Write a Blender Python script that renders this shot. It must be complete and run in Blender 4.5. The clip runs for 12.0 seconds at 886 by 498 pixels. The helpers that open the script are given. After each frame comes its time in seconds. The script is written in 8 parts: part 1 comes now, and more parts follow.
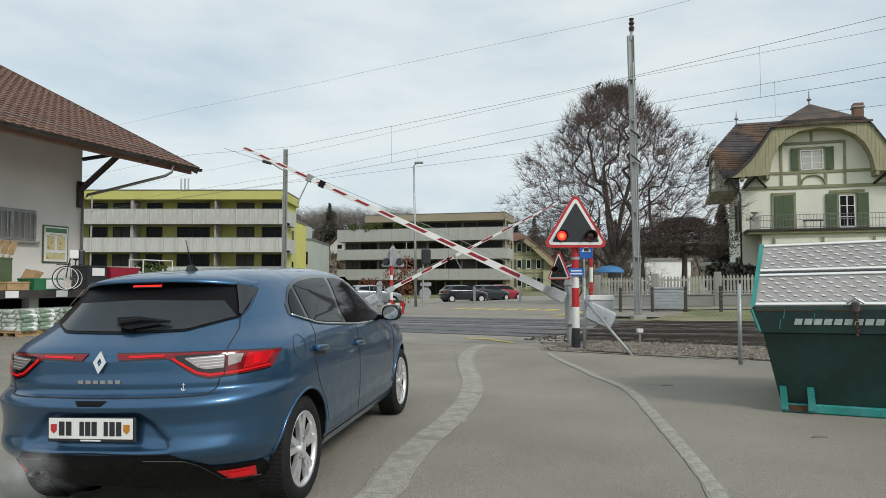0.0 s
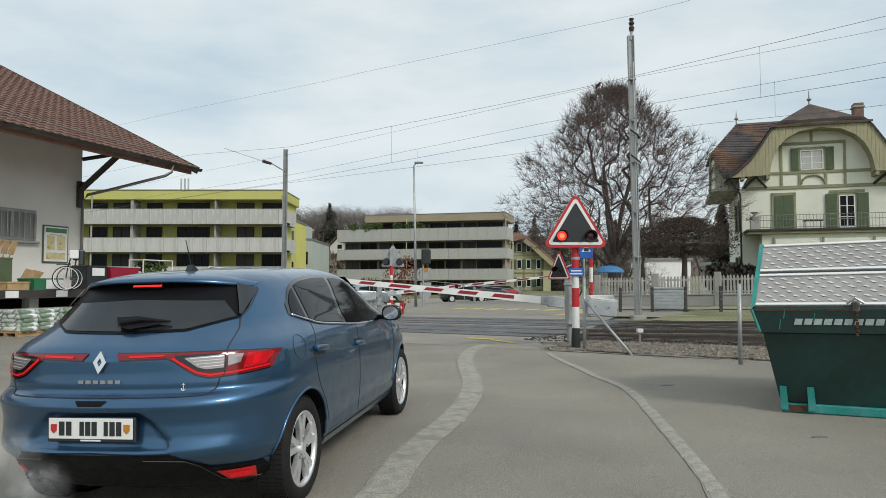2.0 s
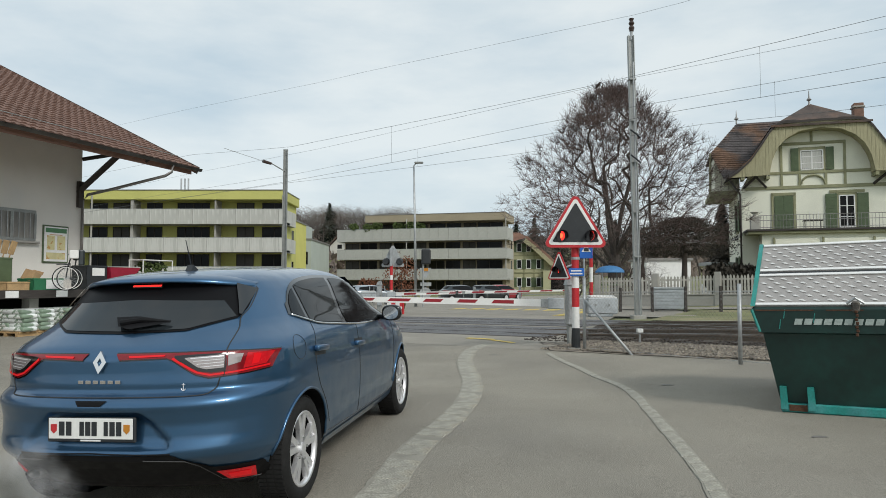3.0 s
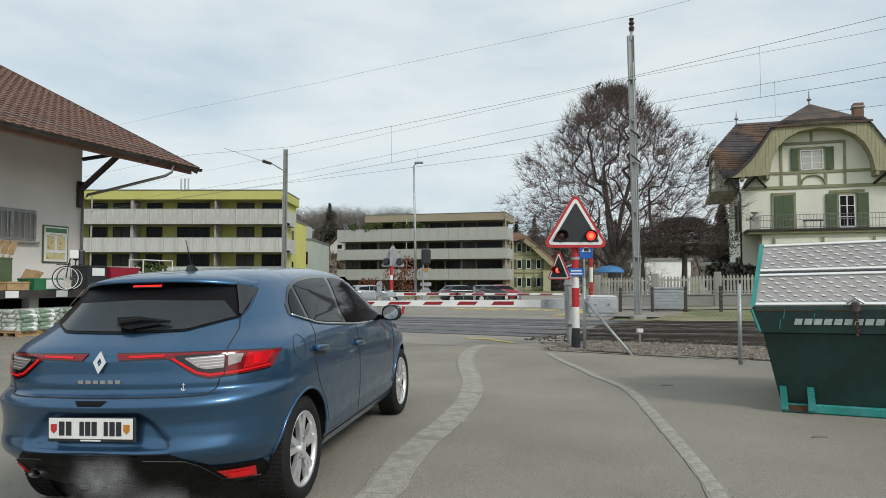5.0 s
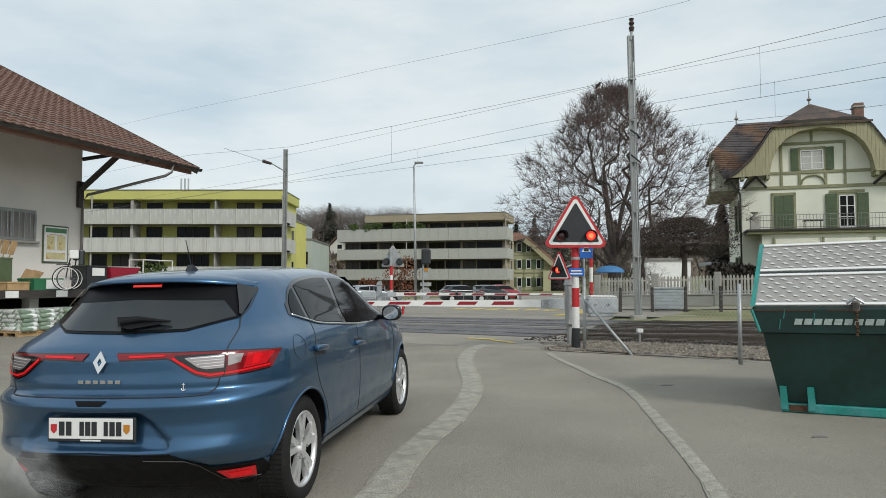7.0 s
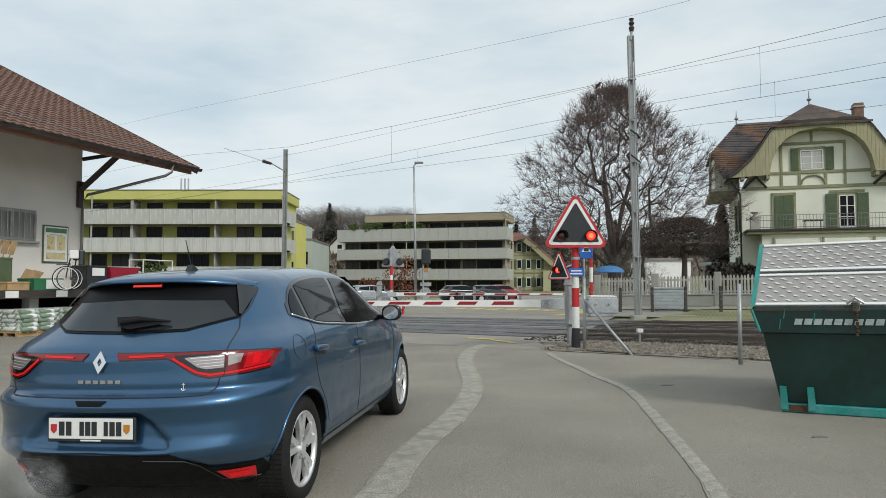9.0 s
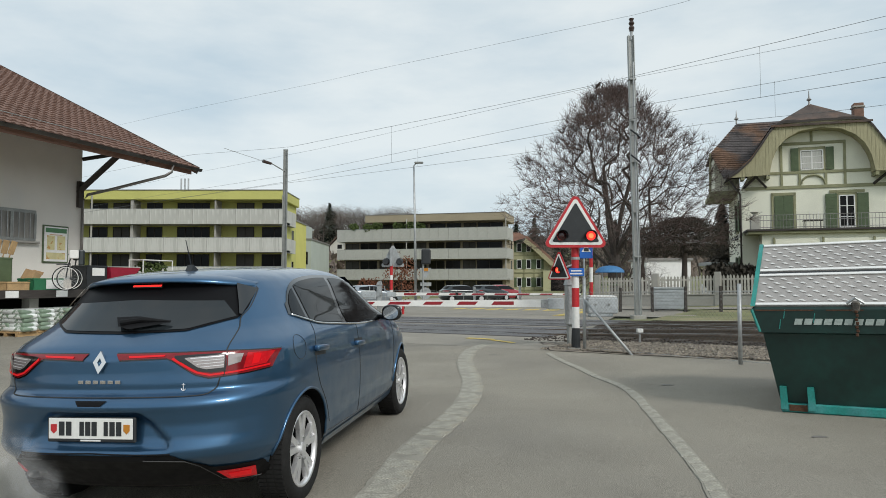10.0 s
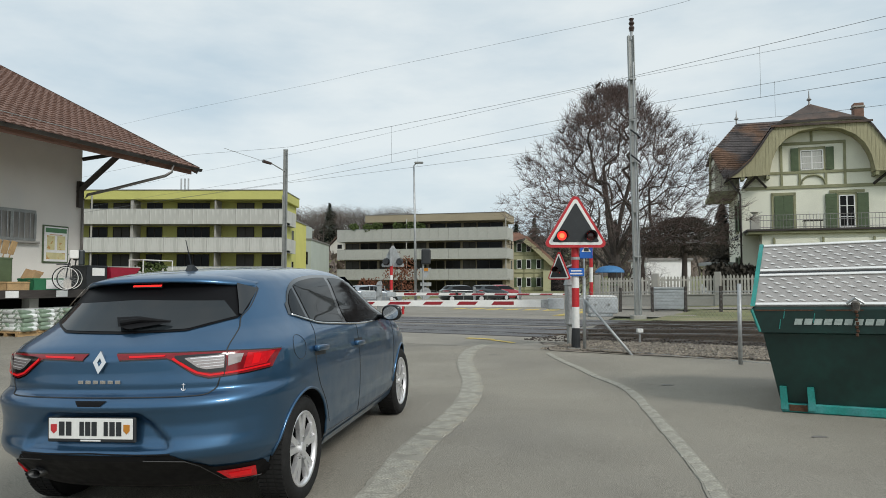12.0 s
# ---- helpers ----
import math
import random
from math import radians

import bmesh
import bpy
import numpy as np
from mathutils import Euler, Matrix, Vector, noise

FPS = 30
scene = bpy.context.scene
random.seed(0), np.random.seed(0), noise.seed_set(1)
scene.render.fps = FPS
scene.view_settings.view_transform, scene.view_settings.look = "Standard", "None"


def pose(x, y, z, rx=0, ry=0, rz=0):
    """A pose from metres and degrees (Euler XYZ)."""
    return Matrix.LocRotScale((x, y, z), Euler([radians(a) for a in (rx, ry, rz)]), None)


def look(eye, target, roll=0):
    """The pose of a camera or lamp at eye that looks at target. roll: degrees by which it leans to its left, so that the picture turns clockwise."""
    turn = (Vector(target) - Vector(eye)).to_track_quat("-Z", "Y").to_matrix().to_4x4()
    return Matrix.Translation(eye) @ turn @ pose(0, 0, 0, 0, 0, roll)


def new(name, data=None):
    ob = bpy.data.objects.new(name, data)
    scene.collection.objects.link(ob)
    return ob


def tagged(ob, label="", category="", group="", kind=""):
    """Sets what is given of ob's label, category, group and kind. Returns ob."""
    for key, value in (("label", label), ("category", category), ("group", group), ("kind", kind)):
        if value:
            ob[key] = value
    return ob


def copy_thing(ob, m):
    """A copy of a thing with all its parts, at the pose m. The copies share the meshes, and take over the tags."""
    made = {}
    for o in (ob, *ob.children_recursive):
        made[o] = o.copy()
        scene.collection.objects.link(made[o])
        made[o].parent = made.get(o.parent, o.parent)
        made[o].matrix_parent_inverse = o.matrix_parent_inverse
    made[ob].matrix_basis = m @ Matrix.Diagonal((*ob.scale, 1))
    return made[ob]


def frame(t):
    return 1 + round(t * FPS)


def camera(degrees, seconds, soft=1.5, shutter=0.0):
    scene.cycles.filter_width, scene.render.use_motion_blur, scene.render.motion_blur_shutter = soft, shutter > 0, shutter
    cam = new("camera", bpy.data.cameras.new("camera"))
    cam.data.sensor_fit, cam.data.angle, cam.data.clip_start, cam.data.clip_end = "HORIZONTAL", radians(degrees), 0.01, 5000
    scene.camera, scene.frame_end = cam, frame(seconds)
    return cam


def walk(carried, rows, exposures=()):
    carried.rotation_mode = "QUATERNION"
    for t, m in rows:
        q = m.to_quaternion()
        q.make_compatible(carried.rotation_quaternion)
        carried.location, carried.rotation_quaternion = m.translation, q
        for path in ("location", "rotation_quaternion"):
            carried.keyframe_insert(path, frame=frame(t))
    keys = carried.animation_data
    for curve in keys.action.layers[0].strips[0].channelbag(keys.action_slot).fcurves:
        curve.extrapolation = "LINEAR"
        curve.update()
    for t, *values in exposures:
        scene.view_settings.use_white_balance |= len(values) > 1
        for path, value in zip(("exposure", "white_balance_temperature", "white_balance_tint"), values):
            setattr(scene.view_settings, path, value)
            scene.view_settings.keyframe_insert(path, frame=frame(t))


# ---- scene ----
cam = camera(65.1, 12.0, 0.9)
EYE = (0.0, 0.0, 1.33)
TILT = math.degrees(math.atan(59 / 1228))
walk(cam, [(0, pose(*EYE, 90 + TILT)), (12, pose(*EYE, 90 + TILT))])

# ---- light ----
world = bpy.data.worlds.new("overcast_sky")
scene.world = world
world.use_nodes = True
SUN_EL, SUN_AZ = 38, 142   # azimuth clockwise from +Y


def build_world():
    nt = world.node_tree
    nt.nodes.clear()
    out = nt.nodes.new("ShaderNodeOutputWorld")
    bg = nt.nodes.new("ShaderNodeBackground")
    sky = nt.nodes.new("ShaderNodeTexSky")
    sky.sky_type = "NISHITA"
    sky.sun_disc = False
    sky.sun_elevation, sky.sun_rotation = radians(SUN_EL), radians(SUN_AZ)
    sky.dust_density = 2.0
    co = nt.nodes.new("ShaderNodeTexCoord")
    mp = nt.nodes.new("ShaderNodeMapping")
    mp.inputs["Scale"].default_value = (1.0, 1.0, 3.2)
    n1 = nt.nodes.new("ShaderNodeTexNoise")
    n1.inputs["Scale"].default_value, n1.inputs["Detail"].default_value = 2.2, 6
    n1.inputs["Roughness"].default_value = 0.55
    ramp = nt.nodes.new("ShaderNodeValToRGB")
    e = ramp.color_ramp.elements
    e[0].position, e[0].color = 0.33, (5.35, 6.6, 7.4, 1)
    e[1].position, e[1].color = 0.60, (8.1, 8.75, 8.85, 1)
    mix = nt.nodes.new("ShaderNodeMix")
    mix.data_type = "RGBA"
    mix.inputs["Factor"].default_value = 0.86
    nt.links.new(co.outputs["Generated"], mp.inputs["Vector"])
    nt.links.new(mp.outputs[0], n1.inputs["Vector"])
    nt.links.new(n1.outputs[0], ramp.inputs[0])
    nt.links.new(sky.outputs[0], mix.inputs["A"])
    nt.links.new(ramp.outputs[0], mix.inputs["B"])
    nt.links.new(mix.outputs["Result"], bg.inputs[0])
    bg.inputs[1].default_value = 0.1
    nt.links.new(bg.outputs[0], out.inputs[0])


build_world()
sun = new("sun", bpy.data.lights.new("sun", "SUN"))
sun.data.energy, sun.data.angle, sun.data.color = 1.75, radians(16), (1, 0.965, 0.90)
_a, _e = radians(SUN_AZ), radians(SUN_EL)
sun.matrix_world = look((0, 0, 0), (-math.sin(_a) * math.cos(_e), -math.cos(_a) * math.cos(_e), -math.sin(_e)))
scene.view_settings.exposure = 0.05


# ---- materials ----
def mat(name, color, rough=0.6, metal=0.0, vary=0.12, scale=8.0, fine=60.0, bump=0.0, bump_scale=80.0, spec=0.5,
        second=None, second_scale=3.0, second_lo=0.5, second_hi=0.65, coat=0.0, emit=None, strength=0.0, alpha=1.0,
        rand=0.0, stretch=(1, 1, 1), speckle=0.0):
    """A node material: base colour varied at two scales, an optional second colour in blotches, fine relief."""
    m = bpy.data.materials.new(name)
    m.use_nodes = True
    nt = m.node_tree
    b = nt.nodes["Principled BSDF"]
    b.inputs["Roughness"].default_value, b.inputs["Metallic"].default_value = rough, metal
    b.inputs["Specular IOR Level"].default_value = spec
    b.inputs["Coat Weight"].default_value, b.inputs["Coat Roughness"].default_value = coat, 0.03
    b.inputs["Alpha"].default_value = alpha
    m.diffuse_color = (*color, 1)
    if emit:
        b.inputs["Emission Color"].default_value, b.inputs["Emission Strength"].default_value = (*emit, 1), strength
    co = nt.nodes.new("ShaderNodeTexCoord")
    mp = nt.nodes.new("ShaderNodeMapping")
    mp.inputs["Scale"].default_value = stretch
    nt.links.new(co.outputs["Object"], mp.inputs[0])

    def tex(s, detail=4):
        n = nt.nodes.new("ShaderNodeTexNoise")
        n.inputs["Scale"].default_value, n.inputs["Detail"].default_value = s, detail
        nt.links.new(mp.outputs[0], n.inputs["Vector"])
        return n

    def rgb_mix(fac, a, bb, kind="MIX"):
        x = nt.nodes.new("ShaderNodeMix")
        x.data_type, x.blend_type = "RGBA", kind
        for sock, v in (("Factor", fac), ("A", a), ("B", bb)):
            if isinstance(v, bpy.types.NodeSocket):
                nt.links.new(v, x.inputs[sock])
            elif sock == "Factor":
                x.inputs[sock].default_value = v
            else:
                x.inputs[sock].default_value = (*v, 1) if len(v) == 3 else v
        return x.outputs["Result"]

    def gain(sock, lo, hi):
        r = nt.nodes.new("ShaderNodeMapRange")
        r.inputs["From Min"].default_value, r.inputs["From Max"].default_value = 0.3, 0.7
        r.inputs["To Min"].default_value, r.inputs["To Max"].default_value = lo, hi
        nt.links.new(sock, r.inputs[0])
        return r.outputs[0]

    col = color
    if second:
        r = nt.nodes.new("ShaderNodeMapRange")
        r.inputs["From Min"].default_value, r.inputs["From Max"].default_value = second_lo, second_hi
        nt.links.new(tex(second_scale, 6).outputs[0], r.inputs[0])
        col = rgb_mix(r.outputs[0], color, second)
    if vary:
        g1 = gain(tex(scale).outputs[0], 1 - vary, 1 + vary)
        g2 = gain(tex(fine, 3).outputs[0], 1 - (speckle or vary), 1 + (speckle or vary))
        mul = nt.nodes.new("ShaderNodeMath")
        mul.operation = "MULTIPLY"
        nt.links.new(g1, mul.inputs[0]), nt.links.new(g2, mul.inputs[1])
        last = mul.outputs[0]
        if rand:
            oi = nt.nodes.new("ShaderNodeObjectInfo")
            rr = nt.nodes.new("ShaderNodeMapRange")
            rr.inputs["To Min"].default_value, rr.inputs["To Max"].default_value = 1 - rand, 1 + rand
            nt.links.new(oi.outputs["Random"], rr.inputs[0])
            m2 = nt.nodes.new("ShaderNodeMath")
            m2.operation = "MULTIPLY"
            nt.links.new(last, m2.inputs[0]), nt.links.new(rr.outputs[0], m2.inputs[1])
            last = m2.outputs[0]
        cx = nt.nodes.new("ShaderNodeVectorMath")
        cx.operation = "SCALE"
        if isinstance(col, bpy.types.NodeSocket):
            nt.links.new(col, cx.inputs[0])
        else:
            cx.inputs[0].default_value = col
        nt.links.new(last, cx.inputs["Scale"])
        nt.links.new(cx.outputs[0], b.inputs["Base Color"])
        rg = gain(tex(scale * 2.3).outputs[0], max(0.02, rough - 0.08), min(1, rough + 0.08))
        nt.links.new(rg, b.inputs["Roughness"])
    elif isinstance(col, bpy.types.NodeSocket):
        nt.links.new(col, b.inputs["Base Color"])
    else:
        b.inputs["Base Color"].default_value = (*color, 1)
    if bump:
        bp = nt.nodes.new("ShaderNodeBump")
        bp.inputs["Strength"].default_value, bp.inputs["Distance"].default_value = bump, 0.01
        nt.links.new(tex(bump_scale, 5).outputs[0], bp.inputs["Height"])
        nt.links.new(bp.outputs[0], b.inputs["Normal"])
    return m


def glass_mat(name, color, rough=0.03, spec=0.6):
    m = bpy.data.materials.new(name)
    m.use_nodes = True
    b = m.node_tree.nodes["Principled BSDF"]
    b.inputs["Base Color"].default_value = (*color, 1)
    b.inputs["Roughness"].default_value, b.inputs["Specular IOR Level"].default_value = rough, spec
    b.inputs["Coat Weight"].default_value = 0.3 * (spec > 0.5)
    return m


M = dict(
    asphalt=mat("asphalt", (0.288, 0.264, 0.217), 0.88, vary=0.10, scale=0.7, fine=125, speckle=0.50, bump=1.0, bump_scale=150,
                second=(0.234, 0.216, 0.184), second_scale=0.25, second_lo=0.45, second_hi=0.7),
    asphalt_far=mat("asphalt_worn", (0.272, 0.250, 0.212), 0.9, vary=0.12, scale=0.8, fine=60, speckle=0.25, bump=0.3),
    concrete=mat("concrete", (0.36, 0.35, 0.32), 0.85, vary=0.1, scale=2, fine=40, bump=0.3, rand=0.12),
    sett=mat("granite_sett", (0.325, 0.310, 0.262), 0.88, vary=0.20, scale=9, fine=70, bump=0.9, bump_scale=70, rand=0.04, speckle=0.4,
             second=(0.33, 0.28, 0.2), second_scale=2.0, second_lo=0.55, second_hi=0.75),
    joint=mat("sand_joint", (0.275, 0.26, 0.22), 0.95, vary=0.15, scale=4, fine=80),
    gravel=mat("ballast_stone", (0.255, 0.22, 0.175), 0.9, vary=0.35, scale=11, fine=30, bump=0.4, second=(0.14, 0.12, 0.1), second_scale=7, second_lo=0.5, second_hi=0.55),
    ballast=mat("brown_ballast", (0.042, 0.032, 0.026), 0.95, vary=0.3, scale=3, fine=14, bump=1.0, bump_scale=14),
    grass=mat("winter_grass", (0.17, 0.175, 0.075), 0.95, vary=0.25, scale=0.7, fine=12, second=(0.26, 0.23, 0.13), second_scale=0.5),
    meadow=mat("hill_meadow", (0.16, 0.17, 0.07), 0.95, vary=0.25, scale=0.05, fine=0.8, second=(0.2, 0.17, 0.1), second_scale=0.06),
    rail=mat("rail_steel", (0.17, 0.13, 0.1), 0.55, 0.5, vary=0.2, scale=3),
    rail_top=mat("polished_rail", (0.6, 0.6, 0.6), 0.3, 1.0, vary=0.1),
    sleeper=mat("old_sleeper", (0.06, 0.047, 0.037), 0.9, vary=0.25, scale=4, rand=0.2),
    rubber=mat("rubber_panel", (0.115, 0.112, 0.115), 0.7, vary=0.15, scale=1.5, fine=30, rand=0.14),
    galv=mat("galvanised_steel", (0.40, 0.415, 0.42), 0.5, 0.55, vary=0.14, scale=5, fine=30),
    galv_dark=mat("weathered_steel", (0.30, 0.31, 0.30), 0.6, 0.4, vary=0.18, scale=3),
    mast=mat("mast_steel", (0.37, 0.385, 0.375), 0.6, 0.25, vary=0.15, scale=1.5, stretch=(1, 1, 0.3)),
    wire=mat("copper_wire", (0.16, 0.17, 0.17), 0.6, 0.5, vary=0),
    insul=mat("brown_insulator", (0.05, 0.03, 0.025), 0.3, vary=0),
    pale_steel=mat("pale_grey_paint", (0.42, 0.452, 0.468), 0.55, 0.1, vary=0.12, scale=4, fine=25),
    white=mat("white_paint", (0.78, 0.78, 0.76), 0.5, vary=0.05, scale=3, fine=20),
    white_arm=mat("reflective_white", (0.76, 0.76, 0.74), 0.45, vary=0.06, scale=3),
    red=mat("signal_red", (0.52, 0.028, 0.035), 0.42, vary=0.1, scale=4),
    red_arm=mat("reflective_red", (0.27, 0.012, 0.022), 0.4, vary=0.1, scale=4),
    black=mat("black_paint", (0.022, 0.025, 0.028), 0.5, vary=0.12, scale=5),
    black_gloss=mat("black_gloss", (0.008, 0.008, 0.009), 0.1, vary=0, coat=0.6),
    dark=mat("dark_interior", (0.012, 0.012, 0.013), 0.8, vary=0.1, spec=0.1),
    yellow=mat("road_yellow", (0.62, 0.46, 0.09), 0.75, vary=0.2, scale=6, fine=40, second=(0.4, 0.35, 0.22), second_scale=9),
    render_grey=mat("grey_render", (0.74, 0.715, 0.665), 0.9, vary=0.05, scale=1.0, fine=50, bump=0.25, second=(0.65, 0.64, 0.61), second_scale=0.5),
    timber=mat("dark_timber", (0.045, 0.038, 0.034), 0.75, vary=0.25, scale=4, stretch=(1, 1, 6)),
    fascia=mat("stained_fascia", (0.23, 0.125, 0.09), 0.7, vary=0.15, scale=3),
    tile=mat("roof_tile", (0.17, 0.098, 0.075), 0.8, vary=0.12, scale=2.5, fine=25, rand=0.16, bump=0.3),
    zinc=mat("zinc_gutter", (0.27, 0.26, 0.25), 0.45, 0.5, vary=0.15, scale=3),
    lime=mat("lime_render", (0.50, 0.49, 0.155), 0.9, vary=0.05, scale=0.4, fine=8),
    lime_side=mat("yellow_green_render", (0.58, 0.55, 0.16), 0.9, vary=0.05, scale=0.4, fine=8),
    panel=mat("balcony_panel", (0.50, 0.50, 0.47), 0.8, vary=0.06, scale=0.5, fine=4, stretch=(2.2, 2.2, 0.25), second=(0.43, 0.43, 0.4),
              second_scale=1.3, second_lo=0.5, second_hi=0.56),
    panel_b=mat("balcony_concrete", (0.40, 0.40, 0.37), 0.85, vary=0.06, scale=0.5, fine=4),
    taupe=mat("taupe_render", (0.33, 0.28, 0.20), 0.9, vary=0.06, scale=0.4, fine=6),
    shade_blind=mat("grey_blind", (0.075, 0.07, 0.065), 0.7, vary=0.1, scale=2, stretch=(1, 1, 14)),
    mint=mat("mint_render", (0.42, 0.46, 0.42), 0.9, vary=0.05, scale=0.4),
    window=glass_mat("window_glass", (0.012, 0.012, 0.012), 0.1, 0.12),
    cream=mat("cream_render", (0.78, 0.78, 0.66), 0.9, vary=0.05, scale=0.8, fine=20, second=(0.71, 0.71, 0.60), second_scale=0.6),
    sage=mat("sage_timber", (0.27, 0.27, 0.16), 0.75, vary=0.12, scale=3),
    board=mat("mossy_boards", (0.36, 0.335, 0.21), 0.8, vary=0.14, scale=3, fine=14, stretch=(6, 6, 0.6)),
    shutter=mat("green_shutter", (0.085, 0.12, 0.06), 0.6, vary=0.12, scale=3),
    slate=mat("brown_roof_tile", (0.082, 0.062, 0.053), 0.85, vary=0.25, scale=1.5, fine=9, bump=0.6, bump_scale=8, second=(0.13, 0.078, 0.055), second_scale=0.5),
    slate_grey=mat("grey_roof_tile", (0.085, 0.075, 0.075), 0.85, vary=0.25, scale=1.5, fine=9, bump=0.6, bump_scale=8,
                   second=(0.17, 0.1, 0.065), second_scale=0.35, second_lo=0.52, second_hi=0.6),
    brick=mat("chimney_brick", (0.2, 0.12, 0.09), 0.9, vary=0.2, scale=6),
    bark=mat("bark", (0.066, 0.055, 0.047), 0.95, vary=0.25, scale=2, fine=20),
    twig=mat("bare_twigs", (0.105, 0.074, 0.066), 0.95, vary=0.25, scale=0.6, fine=6),
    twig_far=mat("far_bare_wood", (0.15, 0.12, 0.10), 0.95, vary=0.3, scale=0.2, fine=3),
    conifer=mat("conifer_needles", (0.035, 0.048, 0.03), 0.9, vary=0.35, scale=0.6, fine=6),
    yew=mat("dark_evergreen", (0.05, 0.044, 0.034), 0.9, vary=0.4, scale=0.6, fine=6),
    rust_leaf=mat("russet_leaves", (0.16, 0.06, 0.03), 0.9, vary=0.3, scale=2, fine=20),
    box_leaf=mat("box_leaves", (0.065, 0.095, 0.025), 0.9, vary=0.35, scale=1.5, fine=20),
    picket=mat("weathered_picket", (0.40, 0.385, 0.345), 0.9, vary=0.15, scale=3, rand=0.2),
    skip_green=mat("skip_green", (0.003, 0.026, 0.021), 0.42, vary=0.16, scale=2.0, fine=14, coat=0.1, second=(0.005, 0.037, 0.030), second_scale=1.4,
                   second_lo=0.48, second_hi=0.6),
    skip_teal=mat("skip_teal", (0.016, 0.23, 0.20), 0.5, vary=0.16, scale=4, second=(0.05, 0.26, 0.25), second_scale=5),
    rust=mat("rust", (0.085, 0.040, 0.022), 0.9, vary=0.3, scale=9),
    chequer=mat("chequer_plate", (0.38, 0.355, 0.335), 0.5, 0.4, vary=0.1, scale=2, fine=20),
    lozenge=mat("chequer_lozenge", (0.85, 0.82, 0.78), 0.3, 0.6, vary=0.05),
    letter=mat("pale_lettering", (0.36, 0.42, 0.39), 0.6, vary=0.15, scale=9),
    blue_sign=mat("sign_blue", (0.012, 0.12, 0.48), 0.45, vary=0.06),
    blue_cover=mat("blue_cover", (0.06, 0.2, 0.42), 0.7, vary=0.12),
    amber=mat("amber", (0.5, 0.2, 0.02), 0.5, vary=0.05),
    paint=mat("metallic_blue", (0.052, 0.130, 0.238), 0.36, 0.85, vary=0.03, scale=3, fine=300, coat=0.75),
    car_glass=glass_mat("car_glass", (0.008, 0.009, 0.010), 0.03, 0.18),
    tyre=mat("tyre_rubber", (0.016, 0.016, 0.016), 0.8, vary=0.15, scale=8, spec=0.25),
    alloy=mat("alloy", (0.80, 0.80, 0.81), 0.38, 0.75, vary=0.05),
    chrome=mat("chrome", (0.75, 0.75, 0.75), 0.08, 1.0, vary=0),
    plastic=mat("black_plastic", (0.007, 0.007, 0.008), 0.6, vary=0.1, spec=0.2),
    lens_red=mat("red_lens", (0.21, 0.005, 0.010), 0.15, vary=0.1, scale=20, coat=0.25),
    lens_glow=mat("brake_and_reflector_glow", (0.5, 0.004, 0.008), 0.25, vary=0, emit=(1, 0.008, 0.015), strength=0.26),
    lens_clear=mat("clear_lens", (0.40, 0.36, 0.36), 0.12, 0.3, vary=0.05, coat=0.8),
    lamp_on=mat("lamp_lit", (0.6, 0.05, 0.02), 0.3, vary=0, emit=(1.0, 0.035, 0.03), strength=1.3),
    lamp_core=mat("lamp_core", (0.7, 0.2, 0.04), 0.3, vary=0, emit=(1.0, 0.13, 0.05), strength=1.9),
    lamp_mid=mat("lamp_dimming", (0.4, 0.02, 0.02), 0.3, vary=0, emit=(1.0, 0.03, 0.03), strength=0.6),
    lamp_off=mat("lamp_dark", (0.035, 0.006, 0.006), 0.25, vary=0, coat=0.4),
    plate=mat("plate_white", (0.80, 0.80, 0.77), 0.4, vary=0.03),
    card=mat("cardboard", (0.42, 0.28, 0.15), 0.85, vary=0.12, scale=6),
    pallet=mat("pallet_wood", (0.42, 0.28, 0.14), 0.85, vary=0.2, scale=5, rand=0.15),
    sack=mat("plastic_sack", (0.78, 0.81, 0.79), 0.4, vary=0.1, scale=3, rand=0.15, second=(0.2, 0.27, 0.2), second_scale=4, second_lo=0.55, second_hi=0.6),
    crate=mat("green_crate", (0.03, 0.17, 0.08), 0.5, vary=0.1),
    red_box=mat("red_barrow", (0.40, 0.02, 0.05), 0.45, vary=0.1),
    poster=mat("poster_print", (0.62, 0.56, 0.30), 0.5, vary=0.1, scale=5, second=(0.5, 0.3, 0.1), second_scale=6, second_lo=0.6, second_hi=0.62),
    poster_green=mat("poster_green", (0.07, 0.2, 0.09), 0.5, vary=0.1),
    hazepaint=mat("pale_facade", (0.62, 0.60, 0.54), 0.9, vary=0.05),
    car_dark=mat("dark_car_paint", (0.015, 0.022, 0.026), 0.3, 0.3, vary=0, coat=1.0),
    car_red=mat("red_car_paint", (0.30, 0.01, 0.02), 0.3, vary=0, coat=1.0),
    car_silver=mat("silver_car_paint", (0.33, 0.37, 0.41), 0.3, 0.6, vary=0, coat=1.0),
)


# ---- mesh helpers ----
def finish(name, bm, material, smooth=False):
    me = bpy.data.meshes.new(name)
    bm.to_mesh(me)
    bm.free()
    for m in (material if isinstance(material, (list, tuple)) else [material]):
        me.materials.append(M[m] if isinstance(m, str) else m)
    if smooth:
        me.polygons.foreach_set("use_smooth", [True] * len(me.polygons))
    return me


def part(name, bm, material, parent=None, label="", smooth=False, at=None):
    """One mesh object of its own, under a thing or a part."""
    ob = new(name, finish(name, bm, material, smooth))
    if parent is not None:
        ob.parent = parent
    if at is not None:
        ob.matrix_basis = at
    if label:
        tagged(ob, label)
    return ob


def share(name, me, parent, at, label=""):
    ob = new(name, me)
    ob.parent = parent
    ob.matrix_basis = at
    return ob


